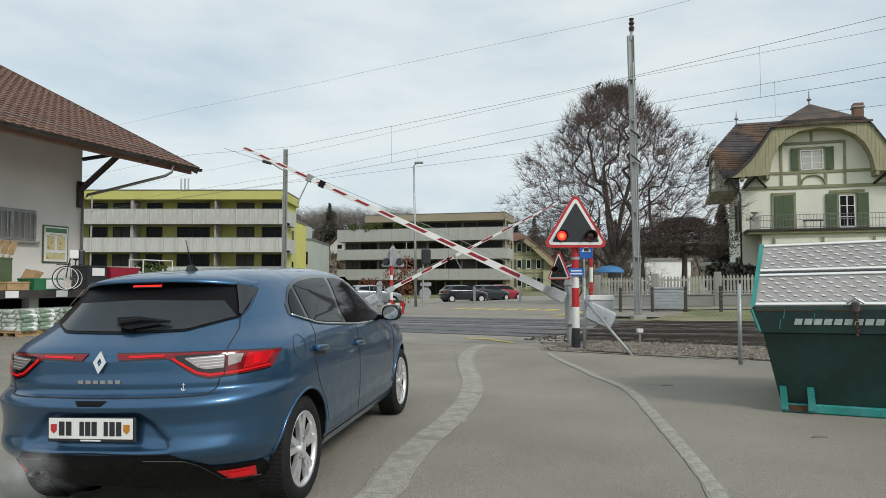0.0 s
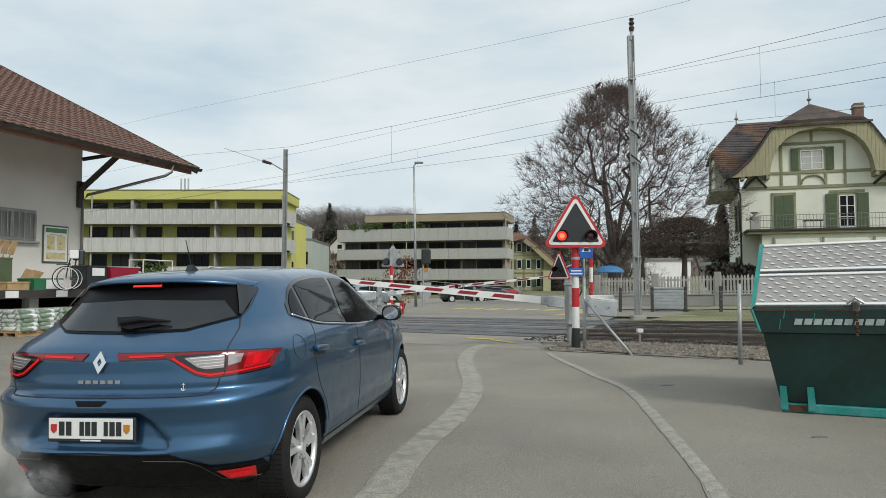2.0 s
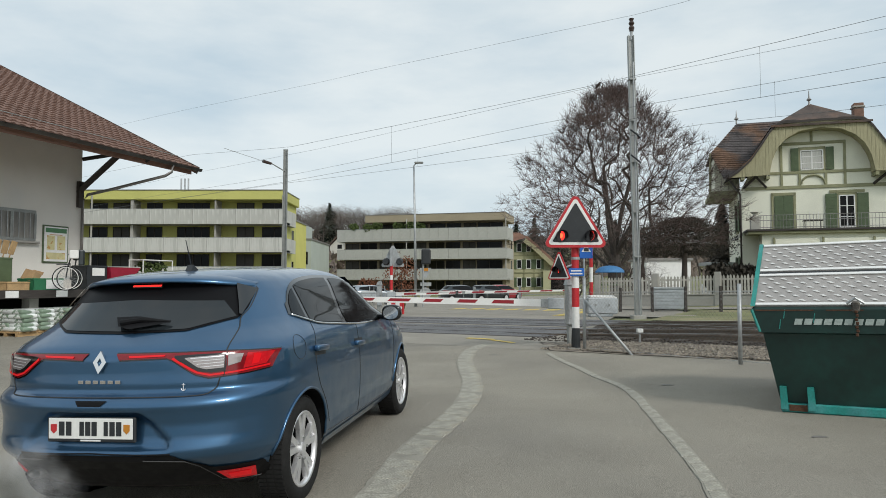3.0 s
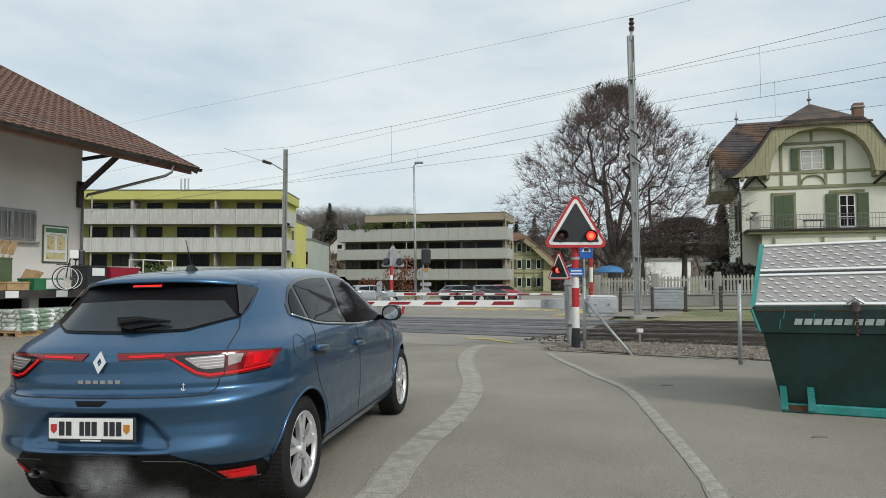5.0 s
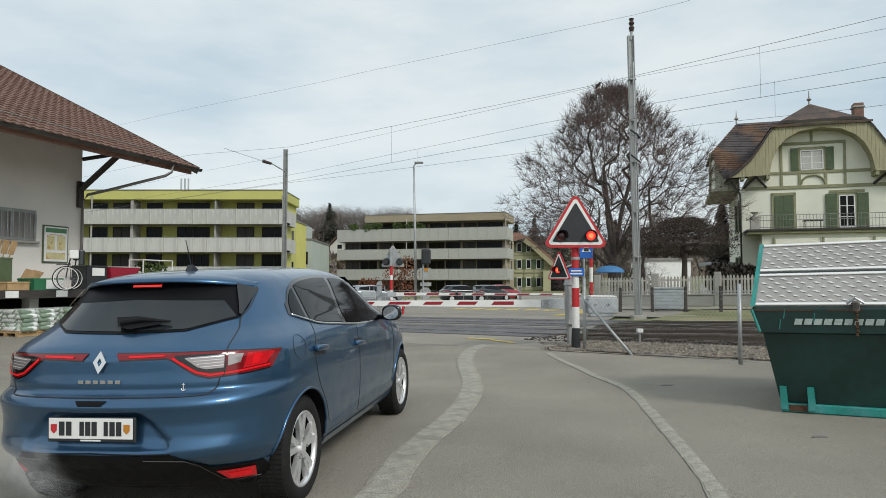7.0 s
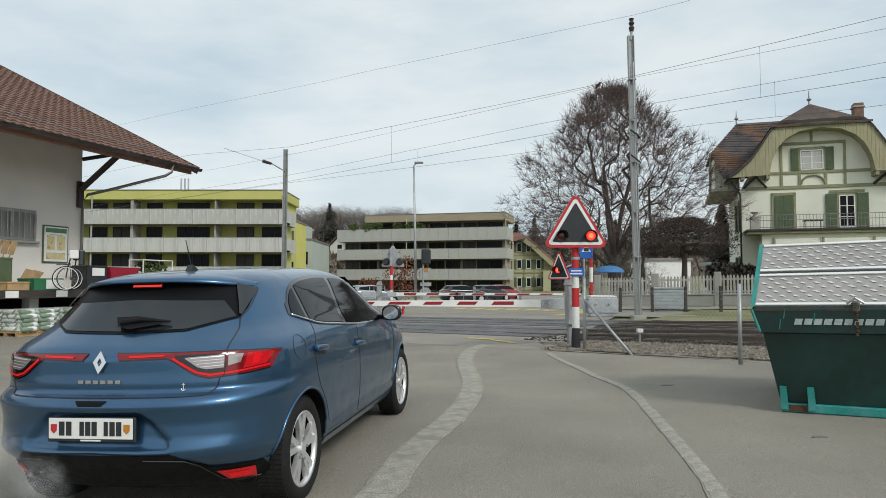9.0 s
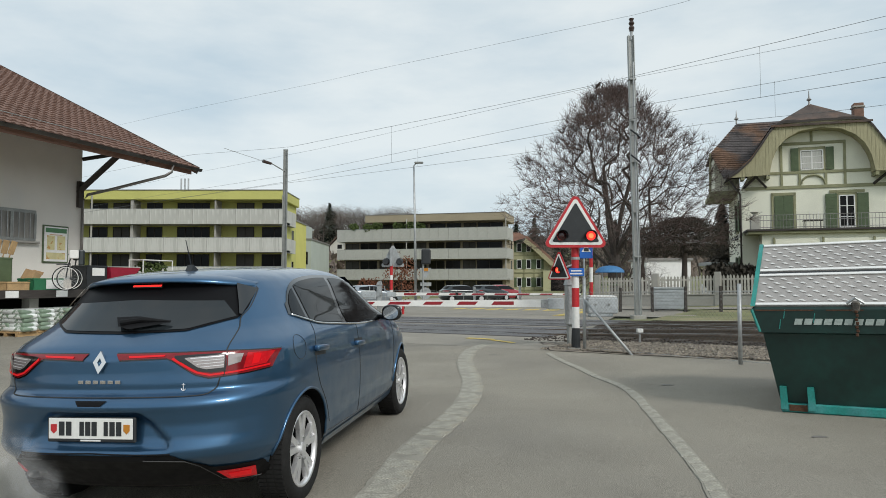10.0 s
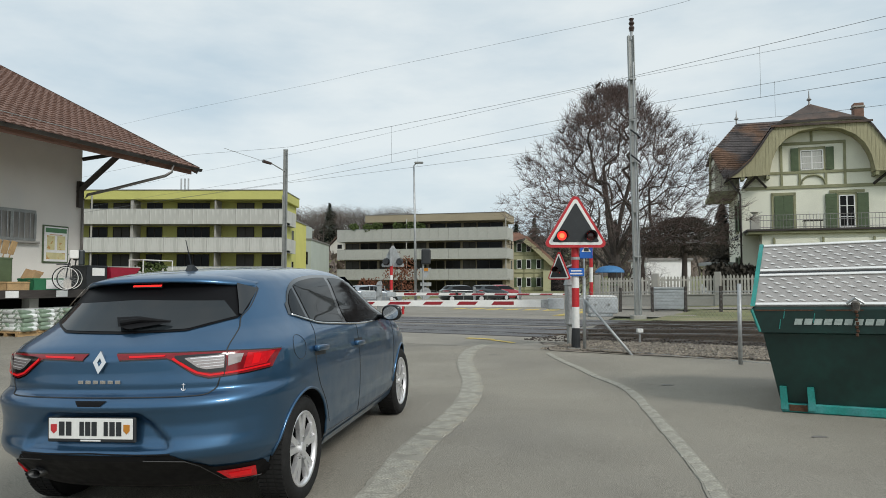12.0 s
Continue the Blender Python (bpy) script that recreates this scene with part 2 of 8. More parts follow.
def thing(name, label, category, at=None, group="", kind=""):
    ob = new(name)
    ob.empty_display_size = 0.2
    if at is not None:
        ob.matrix_basis = at
    return tagged(ob, label, category, group, kind)


def box(bm, x0, x1, y0, y1, z0, z1, m=None, idx=0):
    co = [(x, y, z) for z in (z0, z1) for y in (y0, y1) for x in (x0, x1)]
    v = [bm.verts.new(m @ Vector(c) if m else c) for c in co]
    for f in ((0, 2, 3, 1), (4, 5, 7, 6), (0, 1, 5, 4), (2, 6, 7, 3), (0, 4, 6, 2), (1, 3, 7, 5)):
        bm.faces.new([v[i] for i in f]).material_index = idx
    return bm


def bbox(x0, x1, y0, y1, z0, z1, bevel=0.0, seg=1, m=None):
    bm = box(bmesh.new(), x0, x1, y0, y1, z0, z1, m)
    if bevel:
        bmesh.ops.bevel(bm, geom=list(bm.edges), offset=bevel, segments=seg, affect="EDGES", profile=0.5)
    return bm


def tube(pts, r, n=8, bm=None, cap=True, idx=0):
    """A round bar along points; r is one radius or one per point."""
    bm = bm or bmesh.new()
    pts = [Vector(p) for p in pts]
    rs = r if isinstance(r, (list, tuple)) else [r] * len(pts)
    rings = []
    for i, p in enumerate(pts):
        d = (pts[min(i + 1, len(pts) - 1)] - pts[max(i - 1, 0)]).normalized()
        a = d.cross(Vector((0, 0, 1)) if abs(d.z) < 0.95 else Vector((1, 0, 0))).normalized()
        b = d.cross(a)
        rings.append([bm.verts.new(p + rs[i] * (math.cos(2 * math.pi * k / n) * a + math.sin(2 * math.pi * k / n) * b)) for k in range(n)])
    for r0, r1 in zip(rings, rings[1:]):
        for k in range(n):
            bm.faces.new((r0[k], r0[(k + 1) % n], r1[(k + 1) % n], r1[k])).material_index = idx
    if cap:
        bm.faces.new(rings[0][::-1]).material_index = idx
        bm.faces.new(rings[-1]).material_index = idx
    return bm


def slab(poly, y0, y1, bm=None, idx=0, m=None):
    """A polygon in x, z pushed out from y0 to y1."""
    bm = bm or bmesh.new()
    f = lambda p, y: bm.verts.new(m @ Vector((p[0], y, p[1])) if m else (p[0], y, p[1]))
    a, b = [f(p, y0) for p in poly], [f(p, y1) for p in poly]
    n = len(poly)
    bm.faces.new(a).material_index = idx
    bm.faces.new(b[::-1]).material_index = idx
    for i in range(n):
        bm.faces.new((a[i], b[i], b[(i + 1) % n], a[(i + 1) % n])).material_index = idx
    bmesh.ops.recalc_face_normals(bm, faces=bm.faces)
    return bm


def plank(poly, z0, z1, bm=None, idx=0):
    """A polygon in x, y pushed up from z0 to z1."""
    bm = bm or bmesh.new()
    a, b = [bm.verts.new((*p, z0)) for p in poly], [bm.verts.new((*p, z1)) for p in poly]
    n = len(poly)
    bm.faces.new(a[::-1]).material_index = idx
    bm.faces.new(b).material_index = idx
    for i in range(n):
        bm.faces.new((a[i], a[(i + 1) % n], b[(i + 1) % n], b[i])).material_index = idx
    return bm


def disc(bm, c, r, y0, y1, n=20, idx=0):
    poly = [(c[0] + r * math.cos(2 * math.pi * k / n), c[1] + r * math.sin(2 * math.pi * k / n)) for k in range(n)]
    return slab(poly, y0, y1, bm, idx)


def sheet(rows, bm=None, idx=0, close=False):
    """A grid of points as a skin."""
    bm = bm or bmesh.new()
    v = [[bm.verts.new(p) for p in row] for row in rows]
    for i in range(len(v) - 1):
        n = len(v[i])
        for j in range(n if close else n - 1):
            bm.faces.new((v[i][j], v[i][(j + 1) % n], v[i + 1][(j + 1) % n], v[i + 1][j])).material_index = idx
    return bm


def along(poly, n):
    """n + 1 points evenly along a polyline of (a, b)."""
    d = [0.0]
    for p, q in zip(poly, poly[1:]):
        d.append(d[-1] + math.hypot(q[0] - p[0], q[1] - p[1]))
    t = np.linspace(0, d[-1], n + 1)
    return list(zip(np.interp(t, d, [p[0] for p in poly]), np.interp(t, d, [p[1] for p in poly])))


def sm(pts, k=6):
    """Smooth a polyline by splines."""
    p = [Vector(q) for q in pts]
    out = []
    for i in range(len(p) - 1):
        a, b, c, d = p[max(i - 1, 0)], p[i], p[i + 1], p[min(i + 2, len(p) - 1)]
        for j in range(k):
            t = j / k
            out.append(0.5 * (2 * b + (c - a) * t + (2 * a - 5 * b + 4 * c - d) * t * t + (3 * b - a - 3 * c + d) * t ** 3))
    return [tuple(v) for v in out] + [tuple(p[-1])]


# ---- ground, roads, tracks ----
def gz(x, y=0.0):
    """The yard falls gently from right to left."""
    z = 0.025 * max(-6.0, min(16.0, x))
    # a slight swell in the lane where the cars wait
    if x < 1.2 and 5.2 < y < 14:
        k = min(1.0, max(0.0, (1.2 - x) / 1.5)) * min(1.0, max(0.0, (x + 9) / 4))
        z += k * 0.0228 * min(y - 5.2, 2.8) * min(1.0, max(0.0, (14 - y) / 6.0))
    if y > 42:
        z -= min(0.4, (y - 42) * 0.02)
    return z


def hill(x, y):
    d = max(0.0, y - 125)
    return 39 * (1 - math.exp(-(d / 190) ** 1.4)) * (0.72 + 0.28 * math.sin(x * 0.011 + 2.2))


TX, TY, NX, NY = 0.763, -0.646, 0.646, 0.763      # along the tracks and across them
RX, RY = 0.314, 0.949                             # along the road


def on(s, n, h=0.0):
    x, y = s * TX + n * NX, s * TY + n * NY
    return (x, y, gz(x, y) + h)


def ground():
    xs = sorted({round(math.copysign(900 * (abs(i) / 44) ** 2.6, i), 2) for i in range(-44, 45)} | {-6.0, 16.0, -3.0, 3.0, 8.0, 12.0})
    ys = sorted({round(-300 * (i / 10) ** 2.5, 2) for i in range(11)} | {round(1400 * (i / 70) ** 2.2, 2) for i in range(71)} | {42.0, 62.0})
    bm = sheet([[(x, y, gz(x, y) + hill(x, y) - 0.06) for x in xs] for y in ys])
    g = part("ground", bm, "meadow", smooth=True)
    tagged(g, "winter meadow ground rising to a wooded hill", "ground", kind="structure")


ground()


def area(name, corners, h, material, label, category, cells=24, kind="structure", wob=0.0):
    """A flat sheet between four corners that follows the ground."""
    a, b, c, d = [Vector(p) for p in corners]
    rows = []
    for i in range(cells + 1):
        u = i / cells
        row = []
        for j in range(cells + 1):
            v = j / cells
            p = (a * (1 - v) + b * v) * (1 - u) + (d * (1 - v) + c * v) * u
            w = wob * noise.noise(Vector((p.x * 1.7, p.y * 1.7, 0)))
            row.append((p.x, p.y, gz(p.x, p.y) + h + w))
        rows.append(row)
    ob = part(name, sheet(rows), material, smooth=True)
    return tagged(ob, label, category, kind=kind)


def flat(s, n):
    return on(s, n)[:2]


YARD_N = 11.35
area("yard", [(-40, -30), (30, -30), flat(18, YARD_N), flat(-62, YARD_N)], 0.0, "asphalt",
     "grey worn asphalt yard and road before the crossing", "road", 120)
# the road runs over the crossing and on
SE = -9.2      # right end of the crossing along the tracks
area("road_crossing", [flat(-24, YARD_N - 0.06), flat(-7.0, YARD_N - 0.06), flat(-11.0, 22.2), flat(-26, 22.2)], 0.003, "asphalt_far",
     "pale worn asphalt between the crossing panels", "road", 60)
area("road_beyond", [flat(-40, 22.2), flat(-8.0, 22.2), (16, 62), (-30, 62)], 0.006, "asphalt_far",
     "pale asphalt road beyond the tracks", "road", 30)
area("grass_verge", [flat(-9.0, 20.2), flat(40, 20.2), flat(40, 31), flat(-10.5, 31)], 0.02, "grass",
     "thin winter grass strip beside the tracks", "grass", 30, wob=0.05)
area("gravel_strip", [flat(-6.9, YARD_N - 0.1), flat(24, YARD_N - 0.1), flat(24, 13.3), flat(-8.5, 13.3)], 0.0, "gravel",
     "strip of pale gravel at the edge of the tracks", "gravel", 40, wob=0.05)
area("ballast_bed", [flat(-8.6, 13.1), flat(40, 13.1), flat(40, 20.6), flat(-10.6, 20.6)], -0.02, "ballast",
     "dark brown track ballast", "ballast", 60, wob=0.06)
area("ballast_bed_far", [flat(-90, 13.1), flat(-24, 13.1), flat(-24, 20.6), flat(-90, 20.6)], -0.02, "ballast",
     "dark brown track ballast", "ballast", 20, wob=0.05)
area("car_park", [(-2, 50), (30, 44), (36, 74), (-14, 76)], 0.012, "asphalt_far", "grey asphalt car park before the flats", "road", 10)

TRACKS = (15.25, 18.65)
M["closing"] = mat("dull_brown_render", (0.17, 0.15, 0.125), 0.9, vary=0.15, scale=0.5, fine=6)


def tracks():
    sl = bmesh.new()
    box(sl, -0.12, 0.12, -1.3, 1.3, -0.16, 0.0)
    sleeper = finish("sleeper", sl, "sleeper")
    turn = Matrix.Rotation(math.atan2(TY, TX), 4, "Z")
    for k, n in enumerate(TRACKS):
        tr = thing("railway_track", "rusty standard-gauge railway track on dark ballast", "railway track", group="tracks at the crossing")
        for side in (-0.75, 0.75):
            bm, top = bmesh.new(), bmesh.new()
            prof = [(-0.07, -0.15), (0.07, -0.15), (0.065, -0.13), (0.012, -0.11), (0.012, -0.04), (0.036, -0.03), (0.036, 0.0), (-0.036, 0.0),
                    (-0.036, -0.03), (-0.012, -0.04), (-0.012, -0.11), (-0.065, -0.13)]
            rows, trow = [], []
            for s in [-95 + 5 * i for i in range(28)]:
                rows.append([on(s, n + side + a, 0.12 + b if s > SE or s < -26 else 0.0 + b + 0.012) for a, b in prof])
                trow.append([on(s, n + side + a, (0.125 if s > SE or s < -26 else 0.0) + 0.016) for a in (-0.03, 0.03)])
            r = part("rail", sheet(rows, bm, close=True), "rail", tr)
            part("rail_head", sheet(trow, top), "rail_top", r, "shiny worn running surface")
        for i in range(26):
            p = on(SE + 0.5 + i * 0.62, n, 0.0)
            share("sleeper", sleeper, tr, Matrix.Translation(p) @ turn)
    # rubber panels in the crossing, piece by piece
    cr = thing("crossing_deck", "dark rubber level crossing panels between the rails", "crossing panels", kind="structure")
    pm = {}
    for n in TRACKS:
        for a, b in ((-1.5, -0.82), (-0.66, 0.66), (0.82, 1.5)):
            w = b - a
            if w not in pm:
                bm = bbox(-0.445, 0.445, -w / 2, w / 2, -0.05, 0.0, 0.008)
                pm[w] = finish("panel", bm, "rubber")
            for i in range(18):
                p = on(SE + 0.2 - 0.9 * i - (n - 15) * 0.25, n + (a + b) / 2, 0.02)
                share("panel", pm[w], cr, Matrix.Translation(p) @ turn @ Matrix.Rotation(-0.019, 4, "Y"))


tracks()

# an added plain wall outside the view, for dark reflections in the car's side
closing = part("wall_east", bbox(27, 27.4, -22, 24, -0.5, 8.0), "closing")
tagged(closing, "plain brown wall added out of view to darken car reflections", "wall", kind="structure")


def stones(name, count, where, lo, hi, material, label, category, seed=3):
    """Loose stones, too many to count, in one mesh."""
    rng = random.Random(seed)
    verts, faces = [], []
    for _ in range(count):
        x, y, z = where(rng)
        r = rng.uniform(lo, hi)
        b = len(verts)
        q = Euler((rng.random() * 6, rng.random() * 6, rng.random() * 6)).to_matrix()
        for d in ((1, 0, 0), (-1, 0, 0), (0, 1, 0), (0, -1, 0), (0, 0, 1), (0, 0, -1)):
            v = q @ (Vector(d) * r * rng.uniform(0.6, 1.1))
            verts.append((x + v.x, y + v.y, z + v.z * 0.7))
        for f in ((0, 2, 4), (2, 1, 4), (1, 3, 4), (3, 0, 4), (2, 0, 5), (1, 2, 5), (3, 1, 5), (0, 3, 5)):
            faces.append([b + i for i in f])
    me = bpy.data.meshes.new(name)
    me.from_pydata(verts, [], faces)
    me.materials.append(M[material])
    return tagged(new(name, me), label, category, kind="stuff")


stones("gravel", 9000, lambda r: on(r.uniform(-7.2, 3), 11.4 + 1.9 * r.random(), 0.02), 0.02, 0.055, "gravel", "loose pale gravel stones", "gravel")
stones("ballast", 7000, lambda r: on(r.uniform(-8.8, 6), r.uniform(13.0, 20.4), 0.0), 0.03, 0.06, "ballast", "dark track ballast stones", "ballast", 5)


def cobble_strip(name, path, width, label, n_across, length):
    """A winding band of setts, one behind the other, along a path."""
    pts = [Vector((x, y, 0)) for x, y in path]
    fine = []
    for i in range(len(pts) - 1):
        p0, p1, p2, p3 = pts[max(i - 1, 0)], pts[i], pts[i + 1], pts[min(i + 2, len(pts) - 1)]
        for k in range(24):
            t = k / 24
            fine.append(0.5 * (2 * p1 + (p2 - p0) * t + (2 * p0 - 5 * p1 + 4 * p2 - p3) * t * t + (3 * p1 - p0 - 3 * p2 + p3) * t ** 3))
    fine.append(pts[-1])
    st = thing(name, label, "paving strip", kind="structure")
    # bed
    rows = []
    for i, p in enumerate(fine):
        d = (fine[min(i + 1, len(fine) - 1)] - fine[max(i - 1, 0)]).normalized()
        s = Vector((-d.y, d.x, 0))
        w = width / 2 + 0.004 + 0.012 * noise.noise(p * 4)
        rows.append([(*(p + s * k * w).xy, gz(p.x, p.y) + 0.005) for k in (1, 0, -1)])
    part("mortar_bed", sheet(rows), "joint", st)
    rng = random.Random(len(path))
    acc, last = 0.0, fine[0]
    me = [finish("sett", bbox(-length * e, length * e, -width / n_across * q, width / n_across * q, -0.03, 0.0, 0.007), "sett") for q, e in ((0.49, 0.497), (0.47, 0.49), (0.505, 0.50), (0.495, 0.485), (0.48, 0.498))]
    for i in range(1, len(fine)):
        acc += (fine[i] - last).length
        last = fine[i]
        if acc >= length:
            acc -= length
            d = (fine[i] - fine[i - 1]).normalized()
            s = Vector((-d.y, d.x, 0))
            for k in range(n_across):
                off = (k - (n_across - 1) / 2) * width / n_across
                p = fine[i] + s * off
                p = p + d * (rng.uniform(-0.02, 0.02) + 0.5 * length * (k % 2)) + s * rng.uniform(-0.008, 0.008)
                z = gz(p.x, p.y) + 0.0075 + rng.uniform(-0.002, 0.001)
                a = math.atan2(d.y, d.x) + rng.uniform(-0.05, 0.05)
                share("sett", me[rng.randrange(5)], st, pose(p.x, p.y, z, rng.uniform(-1, 1), rng.uniform(-1, 1), math.degrees(a)))


def chain_fence():
    """Wire mesh between two galvanised posts by the tracks, with a slanting stay."""
    fe = thing("chain_link_fence", "galvanised chain-link fence with a slanting stay beside the tracks", "fence")
    a, b = Vector((2.63, 12.95, gz(2.7))), Vector((4.43, 10.4, gz(4.4)))
    c = b + (b - a) * 1.3
    for p, h in ((a, 1.35), (b, 1.20), (c, 1.2)):
        part("post", tube([p - Vector((0, 0, 0.1)), p + Vector((0, 0, h))], 0.03, 10), "galv", fe, smooth=True)
    foot = Vector((3.28, 11.95, gz(3.2)))
    part("stay", tube([a + Vector((0, 0, 0.95)), foot - Vector((0, 0, 0.05))], 0.024, 8), "galv", fe, smooth=True)
    d = (c - a)
    L = math.hypot(d.x, d.y)
    verts, faces = [], []
    side = Vector((-d.y, d.x, 0)).normalized() * 0.002
    H, pitch = 1.1, 0.075
    n = int(L / pitch) + int(H / pitch) + 2
    for sgn in (1, -1):
        for i in range(-int(H / pitch) - 1, n):
            u0, u1 = i * pitch, i * pitch + H * 0.9
            z0, z1 = 0.03, H
            lo, hi = max(0, u0), min(L, u1)
            if hi <= lo:
                continue
            f = lambda u: z0 + (u - u0) / (u1 - u0) * (z1 - z0)
            za, zb = f(lo), f(hi)
            if sgn < 0:
                za, zb = z0 + z1 - za, z0 + z1 - zb
            pa, pb = a + d * (lo / L) + Vector((0, 0, za)), a + d * (hi / L) + Vector((0, 0, zb))
            k = len(verts)
            up = Vector((0, 0, 0.0024))
            for p in (pa, pb):
                verts += [tuple(p + up + side * sgn), tuple(p - up + side * sgn)]
            faces.append((k, k + 1, k + 3, k + 2))
    me = bpy.data.meshes.new("wire_mesh")
    me.from_pydata(verts, [], faces)
    me.materials.append(M["galv_dark"])
    m = new("wire_mesh", me)
    m.parent = fe
    for h in (0.05, 0.55, 1.08):
        part("tension_wire", tube([a + Vector((0, 0, h)), c + Vector((0, 0, h))], 0.003, 5), "galv", fe)


chain_fence()


def markings():
    # yellow zebra beyond the tracks, and thin worn lines
    for i in range(7):
        x, y = 0.3 + i * 0.83 * 0.95, 33.9 - i * 0.83 * 0.98
        q = [Vector((x, y)), Vector((x + 0.62, y - 0.15)), Vector((x + 0.62 + 0.45, y + 1.1)), Vector((x + 0.45, y + 1.25))]
        mk = area("crossing_stripe", q, 0.012, "yellow", "worn yellow pedestrian crossing stripe on asphalt", "road marking", 2)
        tagged(mk, group="yellow crossing stripes")
    for q in ([(4.0, 25.5), (4.6, 25.2), (6.4, 29.0), (5.9, 29.2)], [(0.50, 16.30), (0.62, 16.48), (1.22, 15.85), (1.14, 15.66)],
              [(1.06, 15.62), (1.14, 15.74), (1.56, 14.86), (1.46, 14.74)]):
        area("edge_line", q, 0.014, "yellow", "worn yellow edge line on asphalt", "road marking", 3)


markings()


def tar_spots():
    for x, y, r in ((0.9, 12.6, 0.06), (3.05, 5.7, 0.06), (2.75, 8.6, 0.07)):
        pts = [(x + r * (1 + 0.3 * math.sin(3 * a + x)) * math.cos(a), y + 0.7 * r * (1 + 0.25 * math.cos(2 * a)) * math.sin(a)) for a in [2 * math.pi * k / 16 for k in range(16)]]
        t = part("tar_spot", plank(pts, gz(x) + 0.001, gz(x) + 0.005), "tar")
        tagged(t, "small dark tar spot on the asphalt", "stain", kind="structure")


M["tar"] = mat("old_tar", (0.16, 0.15, 0.14), 0.8, vary=0.15, scale=12)
tar_spots()


# ---- buildings ----
def grid_tiles(u0, u1, v0, v1, du, dv, place, lift=0.02, seed=1, keep=None):
    """Overlapping pantiles on a slope, all in one mesh: place(u, v, h) gives the point."""
    rng = random.Random(seed)
    verts, faces = [], []
    nu, nv = int((u1 - u0) / du), int((v1 - v0) / dv)
    for j in range(nv):
        for i in range(nu):
            if keep and not keep(i, j):
                continue
            u, v = u0 + i * du, v0 + j * dv
            k = len(verts)
            jit = rng.uniform(-0.004, 0.004)
            for vv, hh in ((v, lift * 2.1), (v + dv * 1.08, 0.0)):
                for c, uu in ((0.0, 0.0), (1.0, 0.22), (1.0, 0.52), (0.0, 0.74), (0.0, 1.0)):
                    verts.append(place(u + uu * du, vv, hh + c * lift * 1.3 + jit))
            for q in range(4):
                faces.append((k + q, k + q + 1, k + 6 + q, k + 5 + q))
            e = len(verts)
            for c, uu in ((0.0, 0.0), (1.0, 0.22), (1.0, 0.52), (0.0, 0.74), (0.0, 1.0)):
                verts.append(place(u + uu * du, v, -0.01 + 0 * c))
            for q in range(4):
                faces.append((k + q + 1, k + q, e + q, e + q + 1))
    return verts, faces


